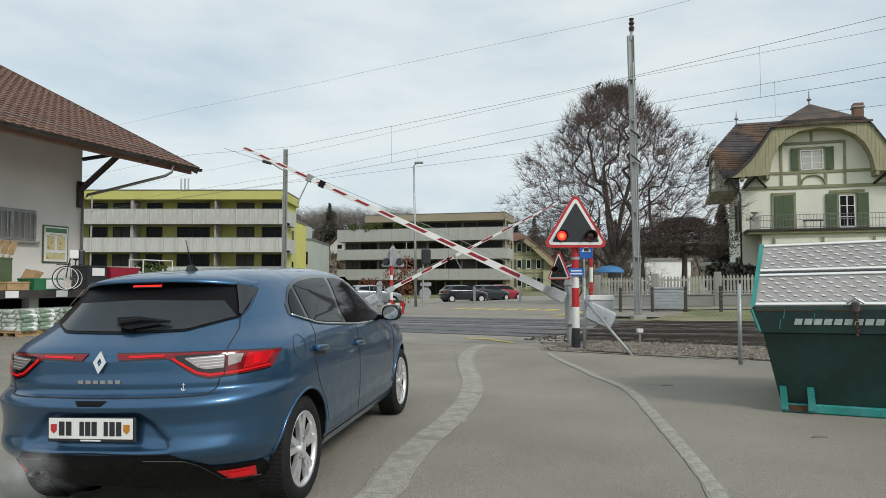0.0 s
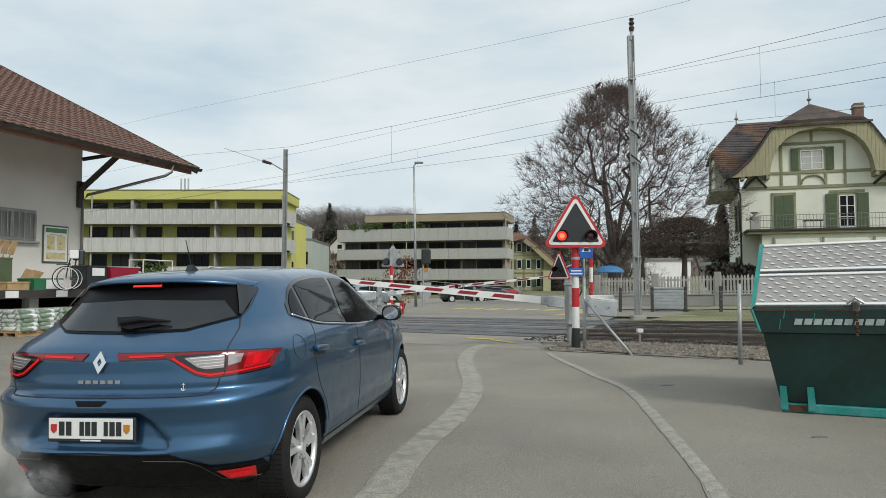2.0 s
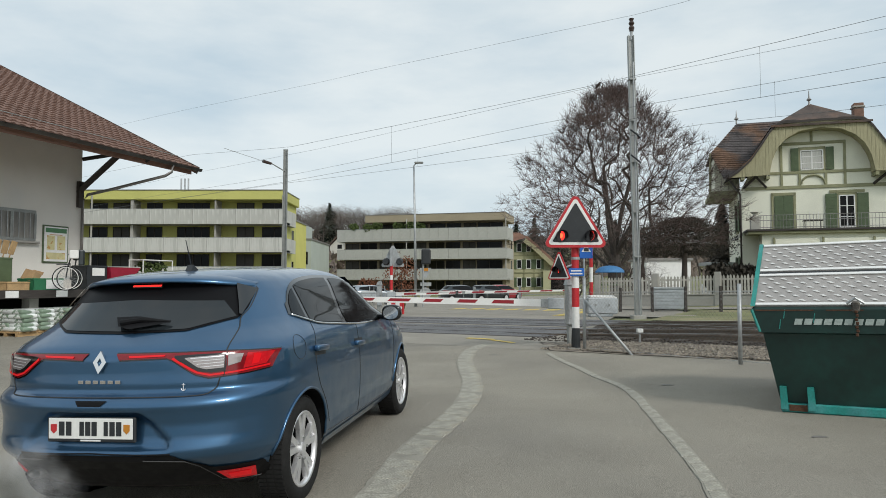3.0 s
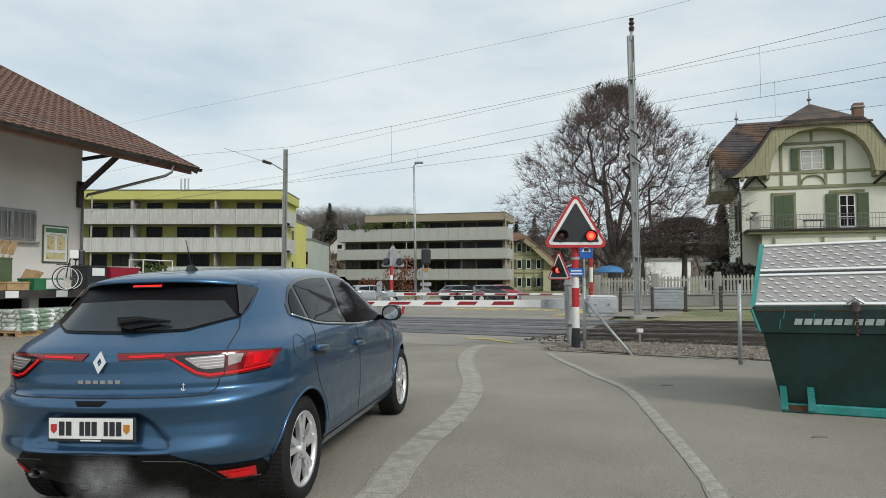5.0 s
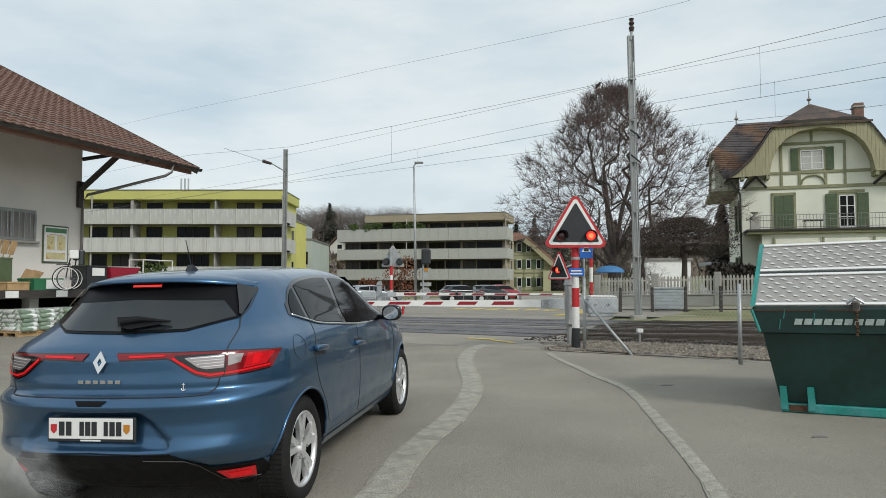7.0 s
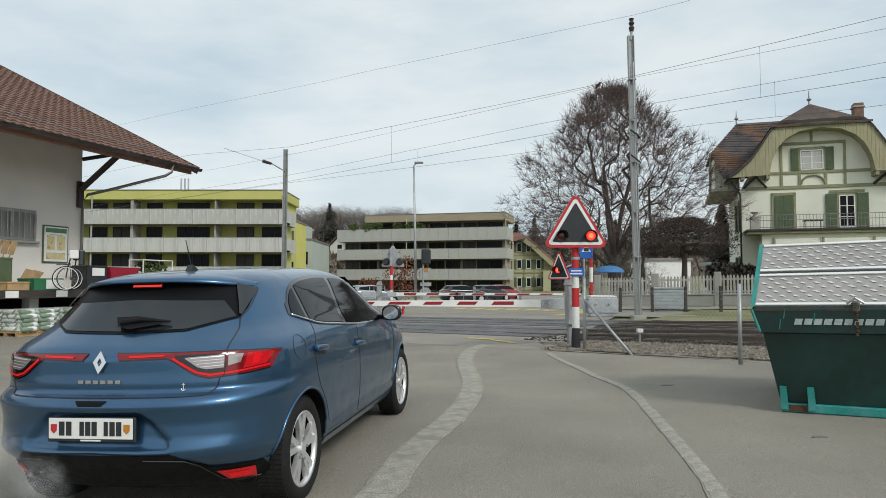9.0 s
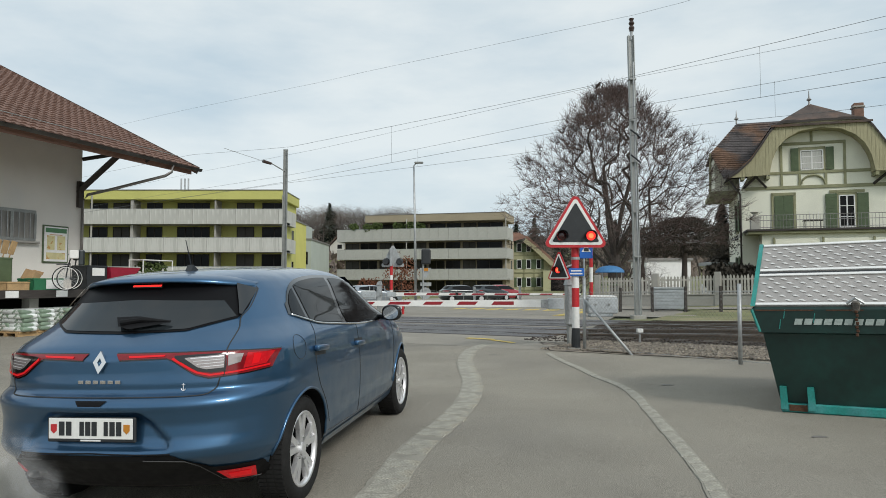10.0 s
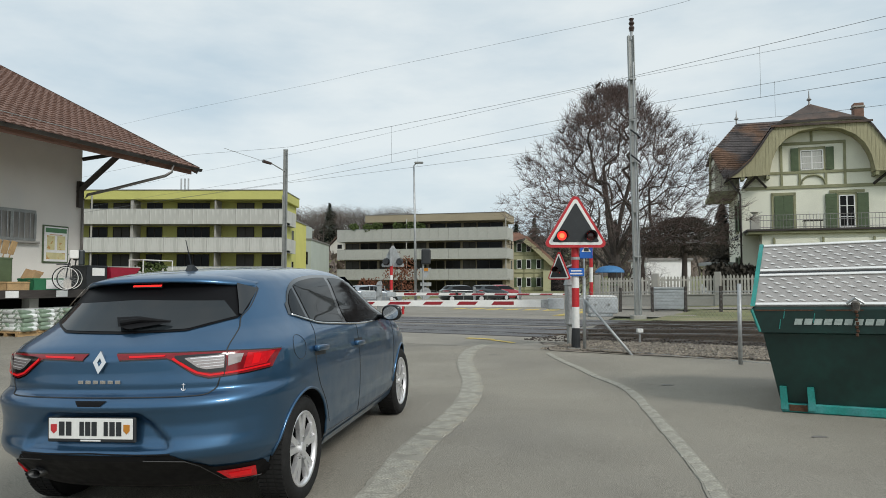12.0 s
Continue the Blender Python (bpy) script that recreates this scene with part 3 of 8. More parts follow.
def goods_shed():
    """The shed: local x outwards from its long wall, y along it away from the viewer, z up. Origin at the far wall corner."""
    ang = math.degrees(math.atan2(-RX, RY))
    sh = thing("goods_shed", "grey rendered goods shed with brown tiled roof and deep eaves", "shed", pose(-12.56, 24.0, -0.15, 0, 0, ang))
    L = 26.0
    zt = 6.05 + 0.15
    wall = bmesh.new()
    box(wall, -0.3, 0.0, -L, 0.0, 0, 6.85)              # long wall
    box(wall, -18, -0.3, -0.3, 0.0, 0, 6.8)            # far end wall
    slab([(-18, 6.8), (0, 6.8), (0, 6.85), (-8.9, 11.0), (-18, 6.9)], -0.3, 0.0, wall)
    part("wall", wall, "render_grey", sh)
    # roof: eave at x=3.05, z=5.6 (local), slope 25.8 degrees
    sl = math.tan(radians(25.8))
    ex, ez, y1 = 2.94, 5.66, 2.35
    up = lambda u, v, h: (ex - v * math.cos(radians(25.8)) + h * math.sin(radians(25.8)), y1 - u, ez + v * math.sin(radians(25.8)) + h * math.cos(radians(25.8)))
    deck = bmesh.new()
    for a, b in ((-0.16, 0.0),):
        vs = [[up(u, v, h) for u in (0, L + y1)] for v, h in ((0, a), (13.3, a), (13.3, b), (0, b))]
        sheet(vs + [vs[0]], deck)
        for u in (0, L + y1):
            deck.faces.new([deck.verts.new(up(u, v, h)) for v, h in ((0, a), (13.3, a), (13.3, b), (0, b))])
    part("roof_deck", deck, "fascia", sh, "reddish boarded underside and fascia")
    v, f = grid_tiles(-0.05, L + y1, -0.06, 13.3, 0.30, 0.36, up, 0.022, keep=lambda i, j: not (i < 30 and j < 10))
    me = bpy.data.meshes.new("roof_tiles")
    me.from_pydata(v, [], f)
    me.materials.append(M["tile"])
    t = new("roof_tiles", me)
    t.parent = sh
    tagged(t, "brown interlocking clay tiles", kind="stuff")
    # the rows by the eave as single tiles
    v, f = grid_tiles(0, 0.301, 0, 0.361, 0.30, 0.36, lambda a, b, c: (a, b, c), 0.022)
    one = bpy.data.meshes.new("tile")
    one.from_pydata(v, [], f)
    one.materials.append(M["tile"])
    c25, s25 = math.cos(radians(25.8)), math.sin(radians(25.8))
    rng = random.Random(21)
    for j in range(10):
        for i in range(30):
            o = up(-0.05 + 0.30 * i, -0.06 + 0.36 * j, rng.uniform(0, 0.006))
            share("tile", one, sh, Matrix(((0, -c25, s25, o[0]), (-1, 0, 0, o[1]), (0, s25, c25, o[2]), (0, 0, 0, 1))))
    part("fascia_board", bbox(ex - 0.16, ex - 0.12, -L, y1 - 0.15, ez - 0.24, ez - 0.04), "fascia", sh, "reddish-brown fascia board")
    # verge board and snow bar
    part("verge_board", sheet([[up(-0.06, vv, h) for vv in (-0.05, 13.3)] for h in (-0.2, 0.07)] + [[up(-0.02, vv, 0.07) for vv in (-0.05, 13.3)]]), "zinc", sh)
    part("snow_guard", tube([up(0.3, 0.75, 0.13), up(L, 0.75, 0.13)], 0.014, 6), "galv_dark", sh)
    for u in [0.6 + 1.6 * i for i in range(8)]:
        part("snow_guard_bracket", tube([up(u, 0.75, 0.02), up(u, 0.75, 0.14)], 0.012, 5), "galv_dark", sh)
    # gutter, a half pipe, and the downpipe that runs back to the wall
    gut = [[(ex + 0.09 + 0.1 * math.cos(a), y, ez - 0.03 + 0.1 * math.sin(a)) for a in [math.pi + math.pi * k / 8 for k in range(9)]] for y in (y1 + 0.08, -L)]
    gb = sheet(gut)
    bmesh.ops.solidify(gb, geom=gb.faces[:], thickness=0.008)
    part("gutter", gb, "zinc", sh, "grey zinc half-round gutter", smooth=True)
    dp = [(ex + 0.09, 0.95, ez - 0.12), (ex + 0.08, 0.9, ez - 0.36), (ex - 0.1, 0.8, ez - 0.50), (0.95, 0.25, ez - 0.98), (0.25, 0.02, ez - 1.15), (0.09, -0.03, ez - 1.38), (0.09, -0.03, 1.1)]
    part("downpipe", tube(dp, 0.05, 10), "zinc", sh, "bent zinc downpipe", smooth=True)
    # strut and brackets under the eave
    for y in (-0.12, -6.2, -12.4):
        st = bmesh.new()
        tube([(0.0, y, ez - 1.05), (1.95, y, ez + 0.32)], 0.125, 4, st)
        part("eave_strut", st, "timber", sh, "dark-stained timber strut")
        post = box(bmesh.new(), 0.0, 0.13, y - 0.1, y + 0.1, ez - 1.6, ez - 0.7)
        part("corbel", post, "timber", sh)
        part("rafter", tube([(-0.2, y, ez + 1.25), (2.9, y, ez - 0.1)], 0.1, 4), "timber", sh)
    part("purlin", box(bmesh.new(), 1.85, 2.03, -L, 1.6, ez + 0.24, ez + 0.46), "timber", sh)
    part("verge_strut", tube([(0.0, 0.0, ez + 0.1), (1.4, 0.95, ez + 0.48)], 0.07, 4), "timber", sh)
    # barred window with frame and sill
    wy0, wy1, wz0, wz1 = -5.2, -1.90, 2.88, 3.68
    win = part("window", bbox(0.004, 0.03, wy0, wy1, wz0, wz1), "curtain", sh)
    fr = bmesh.new()
    for a, b, c, d in ((wy0 - 0.06, wy1 + 0.06, wz1, wz1 + 0.1), (wy0 - 0.06, wy1 + 0.06, wz0 - 0.08, wz0), (wy1, wy1 + 0.08, wz0, wz1), (-2.75, -2.67, wz0, wz1)):
        box(fr, 0.0, 0.07, a, b, c, d)
    part("window_frame", fr, "galv_dark", win)
    part("window_sill", bbox(0.0, 0.16, wy0, wy1 + 0.16, wz0 - 0.16, wz0 - 0.09, 0.01), "concrete", win)
    k = 0
    y = wy1 - 0.16
    while y > wy0:
        part("window_bar", tube([(0.075, y, wz0), (0.075, y, wz1)], 0.013, 5), "galv", win)
        y -= 0.2
    # poster in a frame
    po = thing("poster", "framed garden poster in yellow and green on the shed wall", "poster", sh.matrix_basis @ pose(0.0, 0, 0))
    part("frame", bbox(0.004, 0.045, -1.55, -0.54, 2.12, 3.36, 0.012), "shutter", po)
    part("print", bbox(0.045, 0.052, -1.50, -0.59, 2.17, 3.31), "white", po)
    for a, b, c, d, mm in ((-1.46, -0.63, 3.12, 3.27, "poster_green"), (-1.40, -1.10, 2.55, 3.02, "poster"), (-1.0, -0.68, 2.55, 3.02, "poster"),
                           (-1.42, -0.68, 2.24, 2.46, "poster"), (-1.3, -0.8, 3.04, 3.06, "amber")):
        part("print_block", bbox(0.052, 0.056, a, b, c, d), mm, po)
    # loading dock with label strip
    dk = thing("loading_dock", "concrete loading dock with dark edge along the shed", "dock", sh.matrix_basis)
    part("deck", bbox(0.0, 2.05, -L, 1.2, 1.09, 1.24, 0.01), "concrete", dk)
    part("edge_beam", bbox(2.05, 2.13, -L, 1.2, 1.02, 1.26, 0.01), "timber", dk)
    for y in (-0.2, -3.5, -7, -10.5):
        part("pier", bbox(1.5, 1.8, y, y + 0.3, 0, 1.09), "concrete", dk)
    for y in (-6.3, -4.55, -2.9, -1.45, -0.1):
        part("price_card", bbox(2.13, 2.145, y, y + 0.4, 1.05, 1.24), "white", dk)
    # near-black back panel, carries the shadow under the deck in its colour
    part("back_wall", bbox(0.0, 0.15, -L, 1.2, 0, 1.09), "dark", dk)
    return sh


M["curtain"] = mat("net_curtain", (0.24, 0.23, 0.215), 0.5, vary=0.2, scale=3, stretch=(6, 6, 0.4))
SHED = goods_shed()


def dock_goods():
    base = SHED.matrix_basis
    deckz = 1.24
    # sacks on pallets before and under the dock
    rng = random.Random(8)
    sk = bbox(-0.36, 0.36, -0.24, 0.24, 0.0, 0.13, 0.05, 2)
    sack = finish("sack", sk, "sack", True)
    for y in (-3.9, -2.5, -1.1):
        pl = thing("pallet", "wooden pallet under stacked sacks", "pallet", base @ pose(2.05, y, 0), group="pallets before the dock")
        for x in (-0.5, 0.0, 0.42):
            part("block", bbox(x, x + 0.1, -0.6, 0.6, 0.0, 0.09), "pallet", pl)
        for q in range(6):
            part("board", bbox(-0.55, 0.55, -0.6 + q * 0.21, -0.6 + q * 0.21 + 0.14, 0.09, 0.13), "pallet", pl)
        for z in range(5 + (y > -2) * 1):
            for i in range(2):
                for j in range(2):
                    s = tagged(new("sack", sack), "plump plastic sack of garden soil, pale grey and green", "sack", "sacks on the pallets")
                    s.matrix_basis = base @ pose(2.05 - 0.25 + 0.5 * i + rng.uniform(-0.04, 0.04), y - 0.3 + 0.6 * j + rng.uniform(-0.05, 0.05), 0.13 + z * 0.118, 0, 0, 90 * (z % 2) * 0 + rng.uniform(-6, 6))
    # crates and boxes on the dock
    def crate(y, x, sx, sy, h, m, label, cat="crate"):
        c = thing(cat, label, cat, base @ pose(x, y, deckz))
        bm = bmesh.new()
        t = 0.02
        for a in ((-sx, sx, -sy, -sy + t, 0, h), (-sx, sx, sy - t, sy, 0, h), (-sx, -sx + t, -sy, sy, 0, h), (sx - t, sx, -sy, sy, 0, h), (-sx, sx, -sy, sy, 0, t)):
            box(bm, *a)
        part("shell", bm, m, c)
        part("rim", bbox(-sx - 0.015, sx + 0.015, -sy - 0.015, sy + 0.015, h - 0.05, h - 0.01, 0.008), m, c)
        return c
    c = crate(-3.05, 1.7, 0.3, 0.52, 0.36, "crate", "green plastic crate on the dock")
    part("card_label", bbox(0.318, 0.325, -0.1, 0.5, 0.05, 0.32), "white", c)
    for i in range(1):
        bx = thing("cardboard_box", "open brown cardboard box standing in the crate", "box", base @ pose(1.7, -3.42, deckz + 0.36, -24, 12, 0), group="boxes in the crate")
        part("carton", bbox(-0.2, 0.2, -0.13, 0.13, -0.1, 0.22, 0.01), "card", bx)
        part("flap", bbox(-0.2, 0.2, 0.13, 0.15, 0.2, 0.3, 0.005), "card", bx)
    c = crate(-4.05, 1.78, 0.22, 0.36, 0.26, "pallet", "low wooden crate on the dock")
    c = crate(-4.30, 1.15, 0.3, 0.5, 0.95, "shutter", "tall dark green garden bin on the dock", "bin")
    for i in range(5):
        s = thing("wooden_spade", "wooden tool handle standing in the bin", "tool", base @ pose(1.15, -4.42 + 0.16 * i, deckz + 0.62, 14 - 7 * i, 8, 0), group="tools in the bin")
        part("handle", tube([(0, 0, -0.3), (0, 0, 0.6)], 0.02, 6), "pallet", s)
        part("blade", bbox(-0.015, 0.015, -0.1, 0.1, 0.45, 0.85, 0.01), "pallet", s)
    c = crate(-1.15, 1.6, 0.3, 0.42, 0.78, "black", "black plastic tub with a white label", "tub")
    part("card_label", bbox(0.305, 0.316, -0.2, 0.3, 0.45, 0.7), "white", c)
    b = thing("wheelbarrow_tray", "dark red barrow tray on the dock", "barrow", base @ pose(1.6, -0.1, deckz + 0.28))
    rows = [[(-0.4 * k, -0.75 * k, z), (0.4 * k, -0.6 * k, z), (0.4 * k, 0.75 * k, z), (-0.4 * k, 0.75 * k, z)] for k, z in ((0.7, 0.08), (1.0, 0.44), (1.04, 0.46), (0.96, 0.46), (0.68, 0.1))]
    part("tray", sheet(rows, close=True), "red_box", b)
    part("foot", bbox(-0.2, 0.2, -0.3, 0.3, -0.28, 0.1), "black", b)
    dk2 = thing("dock_extension", "concrete end of the loading dock", "dock", base)
    part("slab", bbox(0.6, 2.05, 1.2, 4.4, 1.09, 1.24, 0.01), "concrete", dk2)
    part("support", bbox(0.8, 1.8, 1.5, 4.2, 0, 1.09), "concrete", dk2)
    cg = thing("plant_trolley", "galvanised trolley frame with green pot plants", "trolley", base @ pose(1.5, 1.75, deckz))
    for x in (-0.3, 0.3):
        for y in (-0.75, 0.75):
            part("upright", tube([(x, y, 0), (x, y, 1.05)], 0.02, 6), "white", cg)
    for z in (0.5, 1.02):
        part("shelf", bbox(-0.32, 0.32, -0.77, 0.77, z, z + 0.03), "white", cg)
    lf = bmesh.new()
    for _ in range(150):
        p = Vector((rng.uniform(-0.28, 0.28), rng.uniform(-0.6, 0.6), 0.55 + rng.random() * 0.38))
        bmesh.ops.create_icosphere(lf, subdivisions=1, radius=rng.uniform(0.03, 0.07), matrix=Matrix.Translation(p))
    part("plants", lf, "box_leaf", cg)
    # bicycle hung on the wall corner
    bk = thing("bicycle", "old black bicycle with a white-rimmed wheel on the dock", "bicycle", pose(-11.11, 19.73, 1.09, 0, 0, -61.5))
    for wx, wy in ((0.0, 0.35), (-0.55, 0.46)):
        ring = [2 * math.pi * k / 32 for k in range(33)]
        w = part("wheel", tube([(wx, wy + 0.335 * math.cos(a), 0.355 + 0.335 * math.sin(a)) for a in ring], 0.020, 6), "tyre", bk)
        part("rim", tube([(wx + 0.006, wy + 0.315 * math.cos(a), 0.355 + 0.315 * math.sin(a)) for a in ring], 0.013, 6), "white", w, "pale rim")
        part("hub", tube([(wx - 0.05, wy, 0.355), (wx + 0.05, wy, 0.355)], 0.025, 8), "galv", w)
        for k in range(9):
            a = math.pi * k / 9
            part("spoke", tube([(wx, wy + 0.31 * math.cos(a), 0.355 + 0.31 * math.sin(a)), (wx, wy - 0.31 * math.cos(a), 0.355 - 0.31 * math.sin(a))], 0.0025, 4), "galv", w)
    fb = tube([(0, 0.35, 0.355), (-0.03, 0.40, 0.72), (-0.06, 0.47, 0.98)], 0.018, 6)
    tube([(-0.05, 0.44, 0.80), (-0.20, 0.48, 0.32), (-0.55, 0.46, 0.355)], 0.018, 6, fb)
    tube([(-0.16, 0.52, 0.32), (-0.22, 0.60, 0.88)], 0.018, 6, fb)
    tube([(0.02, 0.13, 0.74), (0.02, 0.40, 0.76), (0, 0.36, 0.36)], 0.010, 6, fb)
    part("frame", fb, "black", bk)
    part("luggage_rack", bbox(-0.08, 0.08, 0.10, 0.42, 0.735, 0.755, 0.004), "black", bk)
    part("saddle", bbox(-0.30, -0.12, 0.52, 0.72, 0.88, 0.95, 0.03, 2), "black", bk)
    part("handlebar", tube([(0.15, 0.36, 1.05), (-0.02, 0.46, 1.02), (-0.25, 0.55, 1.05)], 0.014, 6), "galv", bk)
    part("basket", bbox(-0.12, 0.12, 0.42, 0.66, 0.92, 1.16, 0.02), "white", bk, "pale cloth basket")
    part("bag", bbox(-0.25, 0.0, 0.66, 0.82, 0.72, 1.18, 0.04, 2), "car_dark", bk, "dark saddle bag")


dock_goods()


def storey_block(name, label, at, width, depth, levels, wall_m, panel_m, windows, top, fascia_m, setback=0.0, side_windows=()):
    """A block of flats: recessed storeys behind solid balcony parapets. levels: (parapet foot, parapet head) from below up."""
    b = thing(name, label, "apartment building", at)
    bal = 2.3
    core = box(bmesh.new(), 0.3, width - 0.6, bal, depth, -1, levels[-1][0] + 0.2)
    part("wall", core, wall_m, b)
    if setback:
        up = box(bmesh.new(), setback, width - 1.2, bal + 0.6, depth - 1.5, levels[-1][0] + 0.2, top[0] + 0.05)
        part("upper_wall", up, wall_m, b)
        part("roof", bbox(setback - 0.7, width - 0.4, 0.5, depth - 0.8, top[0], top[1], 0.04), fascia_m, b)
        part("roof_edge", bbox(setback - 0.75, width - 0.35, 0.45, depth - 0.75, top[1], top[1] + 0.07), "zinc", b)
    else:
        up = box(bmesh.new(), 0.3, width - 0.6, bal, depth, levels[-1][0] + 0.2, top[0] + 0.05)
        part("upper_wall", up, wall_m, b)
        part("roof", bbox(-0.05, width - 0.25, 0.35, depth, top[0], top[1], 0.04), fascia_m, b)
        part("roof_edge", bbox(-0.1, width - 0.2, 0.3, depth + 0.05, top[1], top[1] + 0.08), "zinc", b)
    for lo, hi in levels:
        part("balcony_slab", box(bmesh.new(), 0.0, width, 0.12, bal + 0.1, lo + 0.02, lo + 0.24), "concrete", b)
        w = 1.45
        k = 0
        x = 0.0
        p0 = finish("balcony_panel", bbox(0.01, w - 0.01, 0, 0.1, lo, hi, 0.01), panel_m)
        while x + w <= width + 0.01:
            share("balcony_panel", p0, b, Matrix.Translation((x, 0, 0)))
            x += w
        if width - x > 0.1:
            part("balcony_panel", bbox(x + 0.01, width, 0, 0.1, lo, hi, 0.01), panel_m, b)
        part("side_panel", bbox(width - 0.1, width, 0.1, 5.2, lo, hi, 0.01), panel_m, b)
        part("side_slab", box(bmesh.new(), width - 1.2, width - 0.1, bal + 0.1, 5.2, lo + 0.02, lo + 0.2), "concrete", b)
        part("coping", bbox(-0.02, width + 0.02, -0.02, 0.12, hi, hi + 0.04, 0.01), "galv", b)
        for x in (width - 0.28, width * 0.42):
            part("column", tube([(x, 0.3, hi), (x, 0.3, hi + 1.45)], 0.09, 8), "concrete", b)
    tops = [l[0] for l in levels[1:]] + [top[0]]
    for (lo, hi), ceil in zip([(-0.4, 0.0)] + list(levels), [levels[0][0]] + tops):
        yb = bal + (0.6 if setback and lo == levels[-1][0] else 0.0)
        for x0, x1, kind in windows:
            if setback and lo == levels[-1][0] and x0 < setback:
                continue
            z0, z1 = lo + 0.3, ceil - 0.12
            if kind == "d":
                part("divider", bbox(x0 + (x1 - x0) * 0.3, x1 - (x1 - x0) * 0.3, 0.5, yb + 0.1, lo + 0.22, ceil - 0.02), "concrete", b)
                continue
            wn = part("window", bbox(x0, x1, yb - 0.02, yb + 0.02, z0, z1), "shade_blind" if kind == "s" else "window", b)
            fr = bmesh.new()
            for a, c, d, e in ((x0, x0 + 0.07, z0, z1), (x1 - 0.07, x1, z0, z1), (x0, x1, z1 - 0.07, z1), ((x0 + x1) / 2 - 0.04, (x0 + x1) / 2 + 0.04, z0, z1)):
                box(fr, a, c, yb - 0.07, yb - 0.02, d, e)
            part("frame", fr, "timber", wn)
    for y0, y1, z0, z1 in side_windows:
        wn = part("side_window", bbox(width - 0.62, width - 0.57, y0, y1, z0, z1), "window", b)
        part("frame", bbox(width - 0.63, width - 0.54, y0 - 0.08, y0, z0, z1), "galv_dark", wn)
    return b


def flats():
    W = 34.0
    px = lambda a: (a / 2.33 + 130 - 784) / 1228 * 71.8 + 16.4 + W
    cols = [(37, 112, "g"), (135, 205, "s"), (230, 258, "d"), (275, 340, "g"), (402, 470, "g"), (470, 537, "g"), (575, 590, "d"), (650, 722, "s"), (755, 857, "g")]
    wins = [(px(a), px(b), k) for a, b, k in cols] + [(1, 3.5, "g"), (5, 7, "s"), (9, 11, "g")]
    b = storey_block("apartment_building", "yellow-green block of flats with pale balcony parapets", pose(-16.0 - W, 70, -0.3), W, 8.2,
                     [(0.35, 3.2), (4.67, 6.13), (7.52, 9.04)], "lime", "panel", wins, (10.05, 11.0), "lime",
                     side_windows=((6.0, 6.9, 4.9, 7.3), (6.0, 6.9, 1.8, 3.9)))
    for x in (W - 13.2, W - 12.8, W - 12.4):
        part("flue", tube([(x, 7, 11), (x, 7, 13.2)], 0.09, 8), "galv", b)
    part("solar_panel", bbox(W - 3.2, W - 1.8, 3, 4.5, 11.05, 11.35), "black", b)
    m = thing("annex_building", "mint grey annex with a flat roof beside the flats", "building", pose(-18.6, 88, -0.3))
    part("wall", bbox(-6, 1.85, 0, 14, -1, 7.0), "mint", m)
    part("roof", bbox(-6, 1.95, -0.1, 14, 7.0, 7.2), "zinc", m)
    part("tower_wall", bbox(-6, 0.1, 3, 10, -1, 9.3), "mint", m, "taller grey stair tower")
    part("window", bbox(0.75, 1.45, -0.03, 0.02, 3.9, 5.5), "window", m)
    part("window", bbox(-0.6, -0.05, -0.03, 0.02, 3.9, 5.5), "window", m)
    gl = thing("apartment_wing", "yellow-green rendered wing at the end of the flats", "building", pose(-16.2, 78.3, -0.3))
    part("wall", bbox(-9.0, -0.65, 0, 7, -1, 8.6), "lime_side", gl)
    part("roof", bbox(-9.0, -0.55, -0.1, 7.1, 8.6, 8.75), "zinc", gl)
    for z in (1.6, 4.3):
        w = part("window", bbox(-1.55, -0.95, -0.03, 0.02, z, z + 1.7), "window", gl)
        part("window_frame", bbox(-1.62, -1.55, -0.05, 0.0, z, z + 1.7), "galv_dark", w)
    W2 = 26.0
    wins2 = [(0.5, 2.7, "s"), (2.9, 5.6, "g"), (6.0, 7.9, "s"), (8.3, 11.5, "g"), (11.7, 13.4, "s"), (13.8, 16.2, "g"), (16.4, 18.6, "g"), (19.0, 20.9, "s"), (21.1, 24.9, "g")]
    c = storey_block("apartment_building", "taupe flats with grey balconies and a set-back top floor",
                     pose(9.1 - W2 * math.cos(radians(15)), 98 + W2 * math.sin(radians(15)), -0.4, 0, 0, -15), W2, 9.5,
                     [(2.1, 3.65), (5.1, 6.6), (7.8, 9.6)], "taupe", "panel_b", wins2, (10.65, 11.75), "taupe", setback=5.0,
                     side_windows=((6.6, 7.5, 6.5, 8.6), (6.6, 7.5, 3.2, 5.0)))
    rng = random.Random(4)
    for x in (2.6, 4.7, 6.2, 9.6, 11.2, 12.9):
        bush(pose(0, 0, 0) @ c.matrix_basis @ pose(x, 0.6, 9.25), rng.uniform(0.8, 1.1), 1.35, "box_leaf", "clipped evergreen shrub on the roof terrace", "shrub", "shrubs on the terrace", int(x * 10), 700, 0.34)


